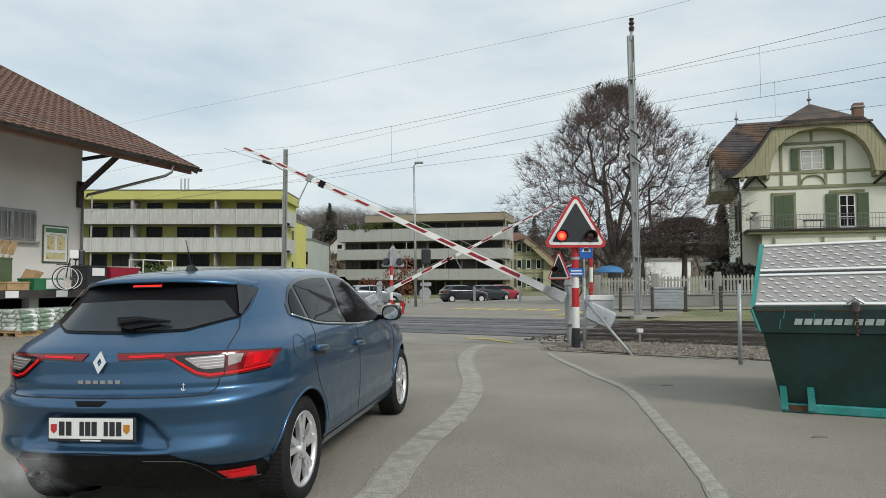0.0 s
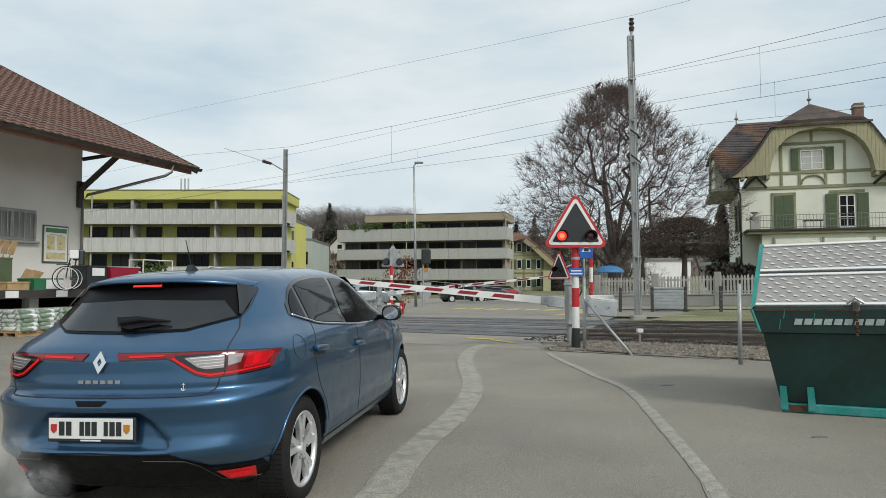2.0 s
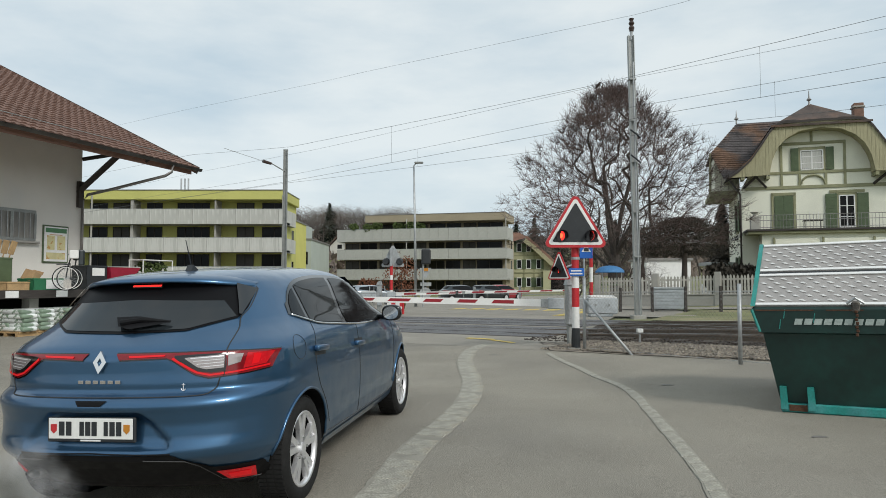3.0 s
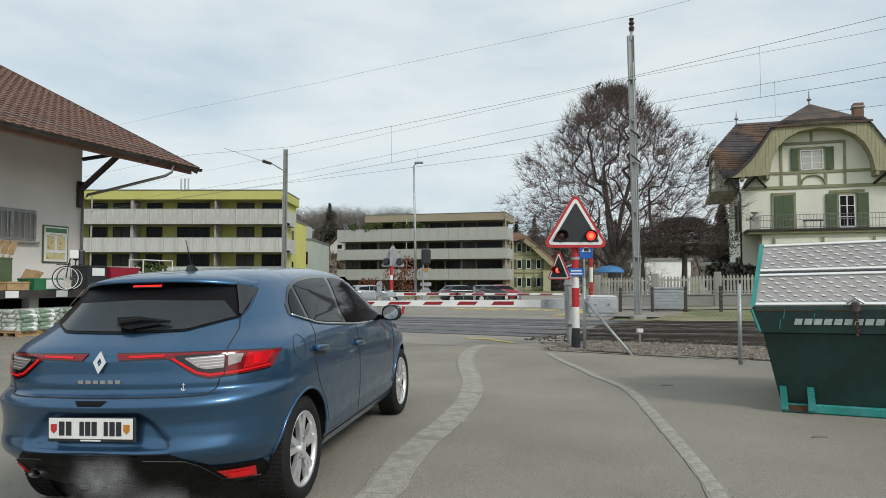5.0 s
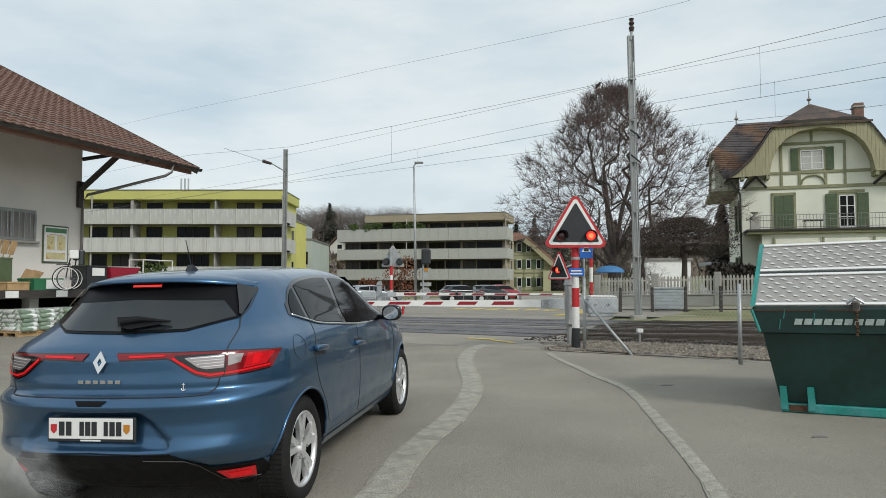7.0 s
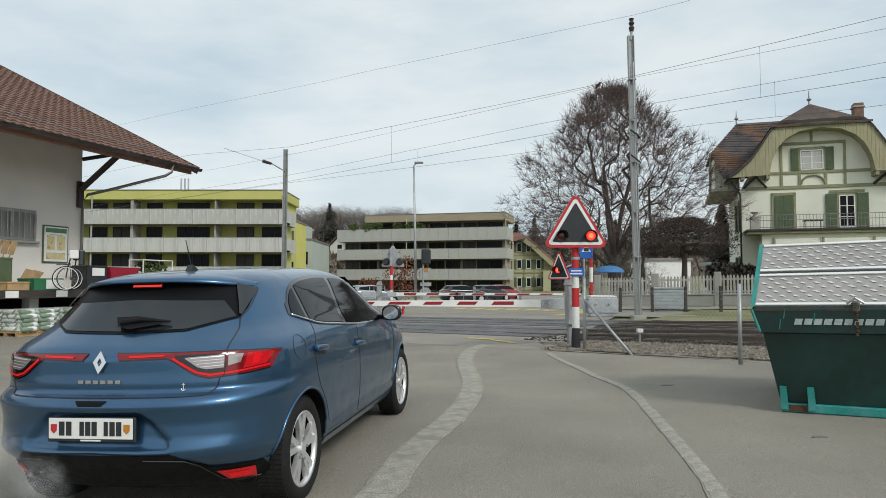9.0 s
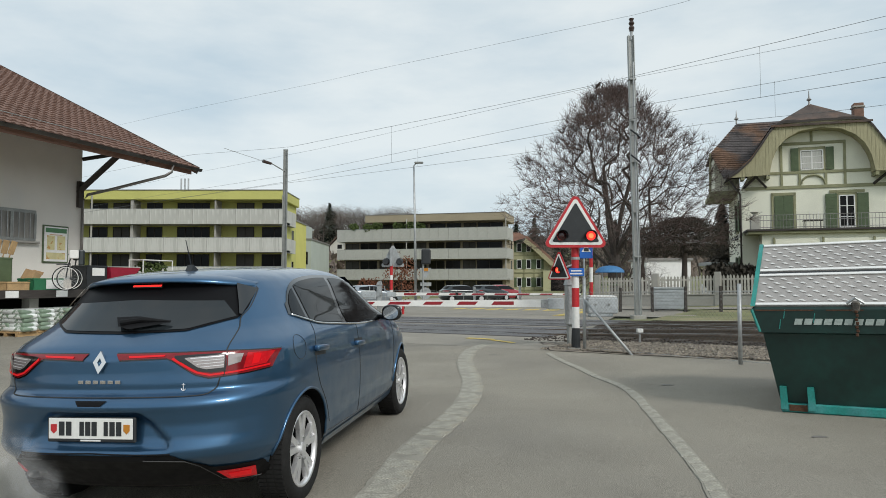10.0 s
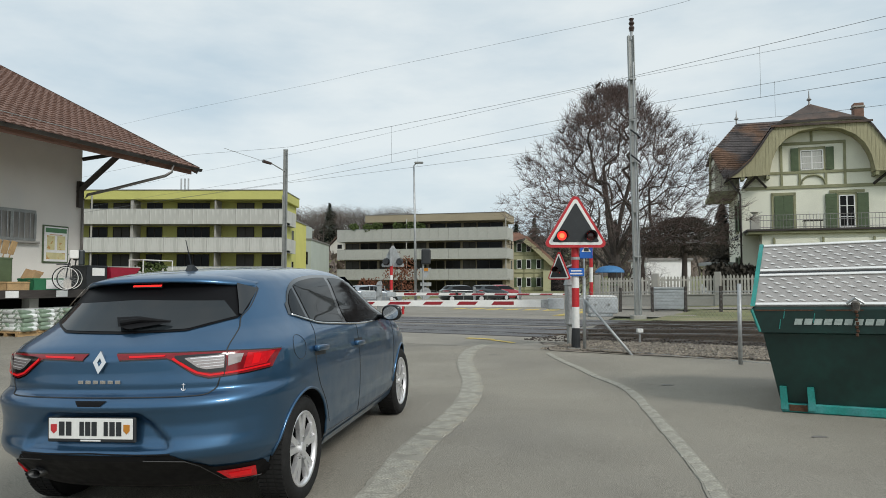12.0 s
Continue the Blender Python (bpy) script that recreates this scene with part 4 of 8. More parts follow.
def leaf_cloud(bm_lists, centre, rx, rz, count, size, rng):
    verts, faces = bm_lists
    for _ in range(count):
        while True:
            p = Vector((rng.uniform(-1, 1), rng.uniform(-1, 1), rng.uniform(-1, 1)))
            if 0.25 < p.length < 1:
                break
        p = Vector((p.x * rx, p.y * rx, p.z * rz)) + Vector(centre)
        p += Vector((0, 0, 0.3 * rz * noise.noise(p * 1.3)))
        q = Euler((rng.random() * 6, rng.random() * 6, rng.random() * 6)).to_matrix()
        s = size * rng.uniform(0.6, 1.4)
        k = len(verts)
        verts += [tuple(p + q @ Vector(v) * s) for v in ((-0.5, 0, 0), (0, -0.28, 0.05), (0.5, 0, 0), (0, 0.28, 0.05))]
        faces.append((k, k + 1, k + 2, k + 3))


def mesh_of(name, lists, material):
    me = bpy.data.meshes.new(name)
    me.from_pydata(lists[0], [], lists[1])
    me.materials.append(M[material])
    return me


def bush(at, r, h, material, label, category, group="", seed=1, count=500, size=0.16):
    rng = random.Random(seed)
    lists = ([], [])
    for _ in range(5):
        leaf_cloud(lists, (rng.uniform(-0.4, 0.4) * r, rng.uniform(-0.4, 0.4) * r, h * rng.uniform(0.4, 0.65)), r * 0.7, h * 0.42, count // 5, size, rng)
    t = thing(category.replace(" ", "_"), label, category, at, group)
    part("stem", tube([(0, 0, -0.2), (0.03, 0.02, h * 0.6)], [0.05, 0.02], 6), "bark", t)
    o = new("foliage", mesh_of("foliage", lists, material))
    o.parent = t
    return t


flats()


# ---- the old house, fences, trees and distance ----
M["lace"] = mat("lace_curtain", (0.5, 0.5, 0.47), 0.8, vary=0.15, scale=4, stretch=(8, 8, 0.6))


def timber_house():
    h = thing("timber_framed_house", "cream timber-framed house with an arched gable, green shutters and tiled roof", "house", pose(19.9, 46, -0.03, 0, 0, -17.5))
    W, D = 9.2, 9.5
    wall = box(bmesh.new(), 0, W, 0, D, -1.2, 7.6)
    part("wall", wall, "cream", h)
    gab = slab([(0, 7.6), (W, 7.6), (W - 1.2, 9.9), (6.6, 11.2), (2.6, 11.2), (1.2, 9.9)], 0.0, 0.25)
    part("gable_wall", gab, "cream", h)
    # arched board gable in front of the wall
    outer = [(-0.85, 8.20), (-0.2, 8.62), (0.5, 9.30), (1.15, 10.25), (1.75, 11.2), (2.25, 11.62), (4.6, 11.66), (6.95, 11.62), (7.45, 11.2), (8.05, 10.25), (8.7, 9.3), (9.4, 8.62), (10.05, 8.2)]
    inner = [(1.62, 8.30), (1.66, 8.9), (1.85, 9.5), (2.15, 10.1), (2.65, 10.65), (3.4, 11.05), (4.6, 11.22), (5.8, 11.05), (6.55, 10.65), (7.05, 10.1), (7.35, 9.5), (7.54, 8.9), (7.58, 8.3)]
    o, i = along(outer, 64), along(inner, 64)
    ox, oz = [p[0] for p in outer], [p[1] for p in outer]
    ix, iz = [-0.85] + [p[0] for p in inner] + [10.05], [8.2] + [p[1] for p in inner] + [8.2]
    nb = 54
    for k in range(nb):
        x0, x1 = -0.85 + 10.9 * k / nb, -0.85 + 10.9 * (k + 1) / nb - 0.012
        top, low = [float(np.interp(x, ox, oz)) for x in (x0, x1)], [float(np.interp(x, ix, iz)) for x in (x0, x1)]
        if top[0] - low[0] < 0.02:
            low[0] = top[0] - 0.02
        if top[1] - low[1] < 0.02:
            low[1] = top[1] - 0.02
        part("gable_board", slab([(x0, low[0]), (x1, low[1]), (x1, top[1]), (x0, top[0])], -0.975, -0.947), "board", h)
    part("gable_backing", sheet([[(x, -0.945, z) for x, z in o], [(x, -0.945, z) for x, z in i], [(x, -0.05, z) for x, z in i]]), "board", h, "boarded reveal behind the arch")
    # roof skins over that outline
    ob = along(outer, 40)
    up = [(x, z + 0.16) for x, z in ob]
    for nm, sl, mm in (("roof_left", slice(0, 17), "slate_grey"), ("roof_right", slice(23, 41), "slate")):
        pts, pu = ob[sl], up[sl]
        bm = sheet([[(x, -1.05, z) for x, z in pts], [(x, -1.05, z) for x, z in pu], [(x, D, z) for x, z in pu], [(x, D, z) for x, z in pts]])
        part(nm, bm, mm, h, "weathered clay tile roof")
    hip = bmesh.new()
    a, b, c = (1.75, -1.1, 11.45), (7.45, -1.1, 11.45), (4.6, 2.2, 13.5)
    d, e = (1.75, D, 11.45), (7.45, D, 11.45)
    for f in ((a, b, c), (a, c, (4.6, D, 13.5), d), (c, b, e, (4.6, D, 13.5))):
        hip.faces.new([hip.verts.new(p) for p in f])
    sheet([[(1.7, -1.12, 11.36), (7.5, -1.12, 11.36)], [(1.7, -1.12, 11.5), (7.5, -1.12, 11.5)]], hip)
    part("roof_hip", hip, "slate", h, "half-hipped tile roof")
    part("eave_board", sheet([[(x, -1.06, z - 0.05) for x, z in ob], [(x, -1.06, z + 0.1) for x, z in ob]]), "timber", h)
    # courses of tiles read as thin steps
    for nm, sl in (("tile_course", slice(0, 17)),):
        for p in along(up[0:17], 22):
            part(nm, tube([(p[0], -1.05, p[1] + 0.01), (p[0], D, p[1] + 0.01)], 0.022, 4), "slate_grey", h)
    # wing roof on the left
    wr = bmesh.new()
    r0, r1 = (0.3, 5.5, 13.15), (4.6, 5.5, 13.15)
    q = [(-1.75, 2.6, 10.5), (-1.75, 8.6, 10.5), (4.6, 8.6, 10.0), (4.6, 2.6, 10.0), (-1.0, 1.0, 8.4), (1.4, 1.0, 8.4)]
    for f in ((q[0], r0, q[1]), (q[0], q[4], q[5], q[3], r1, r0), (q[1], r0, r1, q[2])):
        wr.faces.new([wr.verts.new(p) for p in f])
    part("wing_roof", wr, "slate_grey", h, "grey and orange tile roof")
    la, ra = [Vector(p) for p in (q[4], q[0], r0)], [Vector(p) for p in (q[5], q[3], r1)]
    for k in range(1, 26):
        u = k / 26 * 2
        f = lambda l: l[0].lerp(l[1], u) if u <= 1 else l[1].lerp(l[2], u - 1)
        a1, b1 = f(la), f(ra)
        part("tile_course", tube([a1 + Vector((0, -0.03, 0.02)), b1 + Vector((0, -0.03, 0.02))], 0.028, 4), "slate_grey", h)
    part("wing_wall", bbox(-1.45, 0.2, 3.2, 8.0, 7.8, 10.4), "cream", h)
    part("wing_soffit", bbox(-1.8, 0.0, 2.6, 8.6, 7.5, 7.8), "sage", h)
    part("wing_verge", tube([(-1.75, 2.6, 10.5), (-1.78, 2.5, 9.2), (-1.8, 2.5, 7.6)], 0.09, 6), "sage", h)
    for x, y, z in ((0.3, 5.5, 13.15), (4.55, 2.1, 13.4)):
        part("finial", tube([(x, y, z), (x, y, z + 0.25), (x, y, z + 0.35), (x, y, z + 0.5), (x, y, z + 1.0)], [0.06, 0.05, 0.17, 0.05, 0.015], 8), "zinc", h)
    ch = part("chimney", bbox(7.35, 7.95, 2.6, 3.3, 11.2, 13.45, 0.03), "brick", h)
    part("chimney_cap", bbox(7.28, 8.02, 2.53, 3.37, 13.12, 13.24, 0.03), "concrete", ch)
    # timber frame
    def beam(x0, x1, z0, z1, d=0.07):
        part("beam", bbox(x0, x1, -d, 0.01, z0, z1, 0.012), "sage", h)
    beam(0.2, W, 7.45, 7.66)
    beam(1.7, 7.6, 8.42, 8.60)
    beam(2.35, 6.2, 10.32, 10.5)
    for x in (2.35, 3.42, 4.95, 6.05):
        beam(x, x + 0.15, 7.66, 10.4 if x in (2.35, 6.05) else 8.5)
    beam(4.15, 4.3, 10.5, 11.2)
    arc = [(4.27 + 0.68 * math.cos(a), -0.05, 7.75 + 0.55 * math.sin(a)) for a in [math.pi * k / 14 for k in range(15)]]
    part("arched_brace", tube(arc, 0.07, 6), "sage", h)
    for x, s in ((0.1, 1), (1.5, -1), (7.7, 1), (9.1, -1)):
        part("bracket", tube([(x, -0.05, 7.6), (x + s * 0.75, -0.7, 8.3)], 0.09, 4), "timber", h)
    for x in (0.0, 1.5, 7.7, 9.2):
        part("purlin_end", bbox(x - 0.1, x + 0.1, -0.95, 0.0, 8.05, 8.25), "sage", h)

    def window(x0, x1, z0, z1, shutters=True, leafs=2, closed=False, sash="white"):
        w = part("window", bbox(x0, x1, -0.03, 0.02, z0, z1), "window", h)
        fr = bmesh.new()
        t = 0.07
        for a, b, c, d in ((x0, x0 + t, z0, z1), (x1 - t, x1, z0, z1), (x0, x1, z1 - t, z1), (x0, x1, z0, z0 + t), ((x0 + x1) / 2 - t / 2, (x0 + x1) / 2 + t / 2, z0, z1)):
            box(fr, a, b, -0.07, -0.02, c, d)
        for k in range(1, 3):
            zz = z0 + (z1 - z0) * k / 3
            box(fr, x0, x1, -0.06, -0.02, zz - 0.02, zz + 0.02)
        part("sash", fr, sash, w)
        su = bmesh.new()
        for a, b, c, d in ((x0 - 0.12, x0, z0 - 0.1, z1 + 0.18), (x1, x1 + 0.12, z0 - 0.1, z1 + 0.18), (x0 - 0.12, x1 + 0.12, z1, z1 + 0.2)):
            box(su, a, b, -0.05, 0.0, c, d)
        part("window_surround", su, "sage", w)
        ww = (x1 - x0) / 2
        if shutters:
            for a in (x0 - 0.14 - ww, x1 + 0.14):
                shutter(a, a + ww, z0 - 0.05, z1 + 0.05, w)
        return w

    def shutter(x0, x1, z0, z1, parent, y=-0.1):
        s = part("shutter", bbox(x0, x1, y, y + 0.04, z0, z1, 0.008), "shutter", parent, "green louvred shutter")
        n = 12
        for k in range(n):
            z = z0 + 0.08 + (z1 - z0 - 0.16) * k / n
            part("slat", bbox(x0 + 0.06, x1 - 0.06, y - 0.012, y, z, z + 0.07), "shutter", s)

    wu = window(3.56, 4.90, 8.66, 9.95, False)
    part("curtain", bbox(3.66, 4.80, -0.045, -0.031, 8.75, 9.85), "lace", wu, "pale net curtain")
    w = part("shutter_pair", bbox(1.9, 1.92, -0.02, 0.0, 4.9, 7.0), "sage", h)
    for a, b in ((2.98, 3.44), (5.05, 5.50)):
        shutter(a, b, 8.62, 10.1, w)
    window(5.72, 6.64, 4.85, 6.95, False)
    for a, b in ((4.95, 5.62), (6.76, 7.40)):
        shutter(a, b, 4.8, 7.05, w)
    for a, b in ((1.95, 2.50), (2.51, 3.06)):
        shutter(a, b, 4.82, 7.0, w)
    for a, b, c, d in ((1.78, 1.92, 4.75, 7.2), (3.08, 3.24, 4.75, 7.2), (1.78, 3.24, 7.02, 7.22), (5.55, 5.70, 7.0, 7.25), (5.2, 7.2, 7.1, 7.28)):
        beam(a, b, c, d)
    # balcony over the veranda
    bal = part("balcony_slab", bbox(0.15, W + 0.4, -1.7, 0.0, 4.42, 4.72, 0.03), "sage", h, "deep moulded balcony edge")
    part("balcony_moulding", bbox(0.05, W + 0.5, -1.8, 0.0, 4.60, 4.74, 0.02), "timber", bal)
    for k in range(46):
        x = 0.9 + k * 0.19
        part("baluster", tube([(x, -1.6, 4.74), (x, -1.6, 5.62)], 0.012, 4), "zinc", bal)
    for z in (5.62, 4.85, 5.3):
        part("rail", tube([(0.75, -1.6, z), (W, -1.6, z)], 0.018, 5), "zinc", bal)
    part("pedestal", bbox(0.3, 0.85, -1.75, -1.25, 4.72, 5.6, 0.02), "concrete", bal)
    part("urn", tube([(0.57, -1.5, 5.6), (0.57, -1.5, 5.72), (0.57, -1.5, 5.85)], [0.1, 0.1, 0.27], 12), "concrete", bal)
    tb = thing("balcony_table", "small table and wire chair on the balcony", "table", h.matrix_basis @ pose(4.0, -1.1, 4.74))
    part("top", bbox(-0.55, 0.55, -0.3, 0.3, 0.5, 0.55), "timber", tb)
    for x in (-0.45, 0.45):
        part("leg", tube([(x, 0, 0), (x, 0, 0.5)], 0.03, 6), "timber", tb)
    for x in (-0.25, 0.0, 0.25):
        part("chair_wire", tube([(x, -0.35, 0.5), (x, -0.38, 1.05)], 0.015, 5), "white", tb)
    # veranda below
    part("veranda", bbox(1.0, W, -1.4, 0.0, -1.2, 4.42), "cream", h)
    for a, b in ((1.75, 4.15), (4.55, 7.0), (7.35, 9.0)):
        wn = part("veranda_window", bbox(a, b, -1.43, -1.39, 1.6, 3.9), "window", h)
        part("awning_blind", bbox(a, b, -1.5, -1.43, 3.75, 4.12, 0.02), "cream", wn)
        part("frame", bbox(a - 0.1, a, -1.5, -1.4, 1.6, 4.2), "sage", wn)
    # side wall windows with shutters, downpipe
    for z0 in (4.9, 1.2):
        sw = part("side_window", bbox(-0.02, 0.02, 2.2, 3.4, z0, z0 + 1.9), "window", h)
        for y in (1.45, 3.5):
            part("side_shutter", bbox(-0.09, -0.04, y, y + 0.65, z0 - 0.05, z0 + 1.95, 0.01), "shutter", sw)
        part("side_surround", bbox(-0.05, 0.0, 2.05, 3.55, z0 - 0.15, z0), "sage", sw)
    part("string_course", bbox(-0.08, 0.0, 0.0, D, 4.45, 4.65), "concrete", h)
    part("downpipe", tube([(-0.75, -0.5, 8.1), (-0.12, -0.1, 7.2), (-0.1, -0.08, 6.8), (-0.1, -0.08, 0)], 0.06, 8), "timber", h, smooth=True)
    return h


timber_house()


def tree(name, label, at, height, spread, seed, trunk_r, material="twig", depth=6, kids=3, droop=0.25, split=0.26):
    """Trunk and limbs in one mesh, fine twigs in another; forks again and again."""
    rng = random.Random(seed)
    limbs, twigs = ([], []), ([], [])

    def seg(lists, pts, rs, n):
        v, f = lists
        base = len(v)
        for i, p in enumerate(pts):
            d = (pts[min(i + 1, len(pts) - 1)] - pts[max(i - 1, 0)]).normalized()
            a = d.cross(Vector((0.3, 0.1, 1)) if abs(d.z) < 0.9 else Vector((1, 0, 0))).normalized()
            b = d.cross(a)
            for k in range(n):
                t = 2 * math.pi * k / n
                v.append(tuple(p + rs[i] * (math.cos(t) * a + math.sin(t) * b)))
        for i in range(len(pts) - 1):
            for k in range(n):
                f.append((base + i * n + k, base + i * n + (k + 1) % n, base + (i + 1) * n + (k + 1) % n, base + (i + 1) * n + k))

    def grow(p, d, length, r, lev):
        n = 4 if lev < 4 else 3
        pts, q, dd = [p], p.copy(), d.copy()
        for i in range(n):
            w = 0.16 if lev < 3 else 0.28
            dd = (dd + Vector((rng.uniform(-w, w), rng.uniform(-w, w), rng.uniform(-w, w) + (0.05 if lev < 3 else -droop * 0.35)))).normalized()
            q = q + dd * length / n
            pts.append(q.copy())
        r1 = r * 0.62
        rs = [r + (r1 - r) * i / n for i in range(n + 1)]
        seg(limbs if lev < 4 else twigs, pts, rs, 8 if lev < 2 else (5 if lev < 4 else 3))
        if lev >= depth:
            return
        k = kids + (1 if lev in (1, 2, 4) else 0)
        for i in range(k):
            t = rng.uniform(0.35, 1.0) if i else 1.0
            j = min(n, max(1, round(t * n)))
            ax = Vector((rng.uniform(-1, 1), rng.uniform(-1, 1), rng.uniform(-0.25, 0.55))).normalized()
            nd = (dd * (1.0 if i == 0 else 0.55) + ax * (0.42 if i == 0 else 0.95) * (1.0 if lev else 0.75)).normalized()
            if lev < 3:
                nd.z = max(nd.z, 0.05)
                nd.x *= spread
                nd.y *= spread
                nd.normalize()
            grow(pts[j], nd, length * rng.uniform(0.62, 0.82), rs[j] * (0.8 if i == 0 else 0.55), lev + 1)

    grow(Vector((0, 0, -0.2)), Vector((0.03, 0, 1)), height * split, trunk_r, 0)
    zmax = max(v[2] for v in twigs[0])
    k = height / zmax
    for lists in (limbs, twigs):
        lists[0][:] = [(x * k, y * k, z * k) for x, y, z in lists[0]]
    t = thing(name, label, "tree", at)
    for nm, lists, m in (("trunk", limbs, "bark"), ("crown", twigs, material)):
        o = new(nm, mesh_of(nm, lists, m))
        o.parent = t
    return t


def beech(at, label, seed=5, targets=2500):
    """A broad old beech: limbs reach for points spread through a domed crown, and thicken by what they carry."""
    rng = random.Random(seed)
    prof_z, prof_r = [3.0, 4.2, 5.6, 7.2, 8.8, 10.0, 11.2, 12.1], [5.4, 6.3, 6.3, 5.9, 4.8, 3.6, 2.2, 0.8]
    pos, par = [], []

    def add(p, k):
        pos.append(p)
        par.append(k)
        return len(pos) - 1
    k = add(Vector((0, 0, -0.3)), -1)
    for i in range(1, 7):
        k = add(Vector((0.06 * math.sin(i), 0.05 * math.cos(i), -0.3 + i * 0.5)), k)
    fork = k
    for i in range(9):
        a = 2 * math.pi * i / 9 + rng.uniform(-0.25, 0.25)
        tilt = rng.uniform(0.12, 0.5) if i % 2 else rng.uniform(0.55, 1.0)
        d = Vector((math.cos(a) * math.sin(tilt), math.sin(a) * math.sin(tilt), math.cos(tilt)))
        j = fork - (i % 3)
        L = 5.6 if tilt < 0.5 else 3.4
        n = int(L / 0.5)
        p = pos[j].copy()
        for q in range(n):
            d = (d + Vector((rng.uniform(-0.12, 0.12), rng.uniform(-0.12, 0.12), rng.uniform(-0.04, 0.10)))).normalized()
            p = p + d * 0.5
            j = add(p.copy(), j)
    goals = []
    while len(goals) < targets:
        z = rng.uniform(3.2, 12.2)
        a = rng.random() * 2 * math.pi
        lim = float(np.interp(z, prof_z, prof_r)) * (0.97 + 0.42 * noise.noise(Vector((2.2 * math.cos(a), 2.2 * math.sin(a), z * 0.55))))
        lim *= 1 + 0.11 * math.cos(a + 0.70) * min(1.0, max(0.0, (z - 5.0) / 2.5)) * min(1.0, max(0.0, (11.0 - z) / 2.0))
        r = lim * rng.random() ** 0.42 * (1 + 0.10 * math.sin(3 * a + z))
        if z < 5 and r < 2.2:
            continue
        goals.append(Vector((r * math.cos(a), r * math.sin(a), z)))
    root = Vector((0, 0, 3.2))
    goals.sort(key=lambda g: (g - root).length + rng.uniform(0, 1.5))
    arr = np.zeros((targets * 8 + 400, 3))
    arr[:len(pos)] = [tuple(p) for p in pos]
    rd = np.zeros(len(arr))
    rd[:len(pos)] = [(p - root).length for p in pos]
    for g in goals:
        n = len(pos)
        dist = np.linalg.norm(arr[:n] - np.array(g), axis=1) + 0.35 * rd[:n]
        j = int(np.argmin(dist))
        p = pos[j].copy()
        L = (g - p).length
        m = max(1, min(6, int(L / 0.45)))
        side = Vector((rng.uniform(-1, 1), rng.uniform(-1, 1), rng.uniform(-0.2, 0.9))) * L * 0.08
        for q in range(1, m + 1):
            u = q / m
            j = add(p.lerp(g, u) + side * math.sin(math.pi * u), j)
            if len(pos) <= len(arr):
                arr[len(pos) - 1] = pos[-1]
                rd[len(pos) - 1] = (pos[-1] - root).length
    load = [1.0] * len(pos)
    has = [False] * len(pos)
    for i in range(len(pos) - 1, 0, -1):
        load[par[i]] += load[i]
        has[par[i]] = True
    top = load[0]
    rad = [max(0.0085, 0.46 * (l / top) ** 0.62) for l in load]
    limbs, twigs = ([], []), ([], [])

    def bar(lists, p, q, r0, r1, n):
        v, f = lists
        d = (q - p).normalized()
        a = d.cross(Vector((0.3, 0.2, 1)) if abs(d.z) < 0.9 else Vector((1, 0, 0))).normalized()
        b = d.cross(a)
        k = len(v)
        for c, r in ((p, r0), (q, r1)):
            for i in range(n):
                t = 2 * math.pi * i / n
                v.append(tuple(c + r * (math.cos(t) * a + math.sin(t) * b)))
        for i in range(n):
            f.append((k + i, k + (i + 1) % n, k + n + (i + 1) % n, k + n + i))
    for i in range(1, len(pos)):
        r0, r1 = rad[par[i]], rad[i]
        r0 = min(r0, r1 * 1.5)
        bar(limbs if r1 > 0.03 else twigs, pos[par[i]], pos[i], r0, r1, 8 if r1 > 0.12 else (5 if r1 > 0.03 else 3))
        if r1 < 0.028:
            out = Vector((pos[i].x, pos[i].y, (pos[i].z - 4.5) * 0.9)).normalized()
            for _ in range(5 if has[i] else 13):
                d = (out * 0.8 + Vector((rng.uniform(-1, 1), rng.uniform(-1, 1), rng.uniform(-0.5, 0.9)))).normalized()
                L = rng.uniform(0.25, 0.85)
                mid = pos[i] + d * L * 0.5 + Vector((rng.uniform(-0.05, 0.05), rng.uniform(-0.05, 0.05), 0.03))
                end = pos[i] + d * L + Vector((0, 0, rng.uniform(-0.05, 0.1)))
                bar(twigs, pos[i], mid, 0.0075, 0.006, 3)
                bar(twigs, mid, end, 0.006, 0.004, 3)
    t = thing("bare_tree", label, "tree", at)
    for nm, lists, m in (("trunk", limbs, "bark"), ("crown", twigs, "twig")):
        o = new(nm, mesh_of(nm, lists, m))
        o.parent = t
    return t


beech(pose(9.95, 40.0, 0.2, 0, 0, 40), "large bare beech with a broad rounded crown of fine twigs")
tree("bare_tree", "smaller bare tree beside the large beech", pose(12.5, 43.5, 0.2, 0, 0, 200), 7.5, 1.2, 23, 0.16, depth=6)


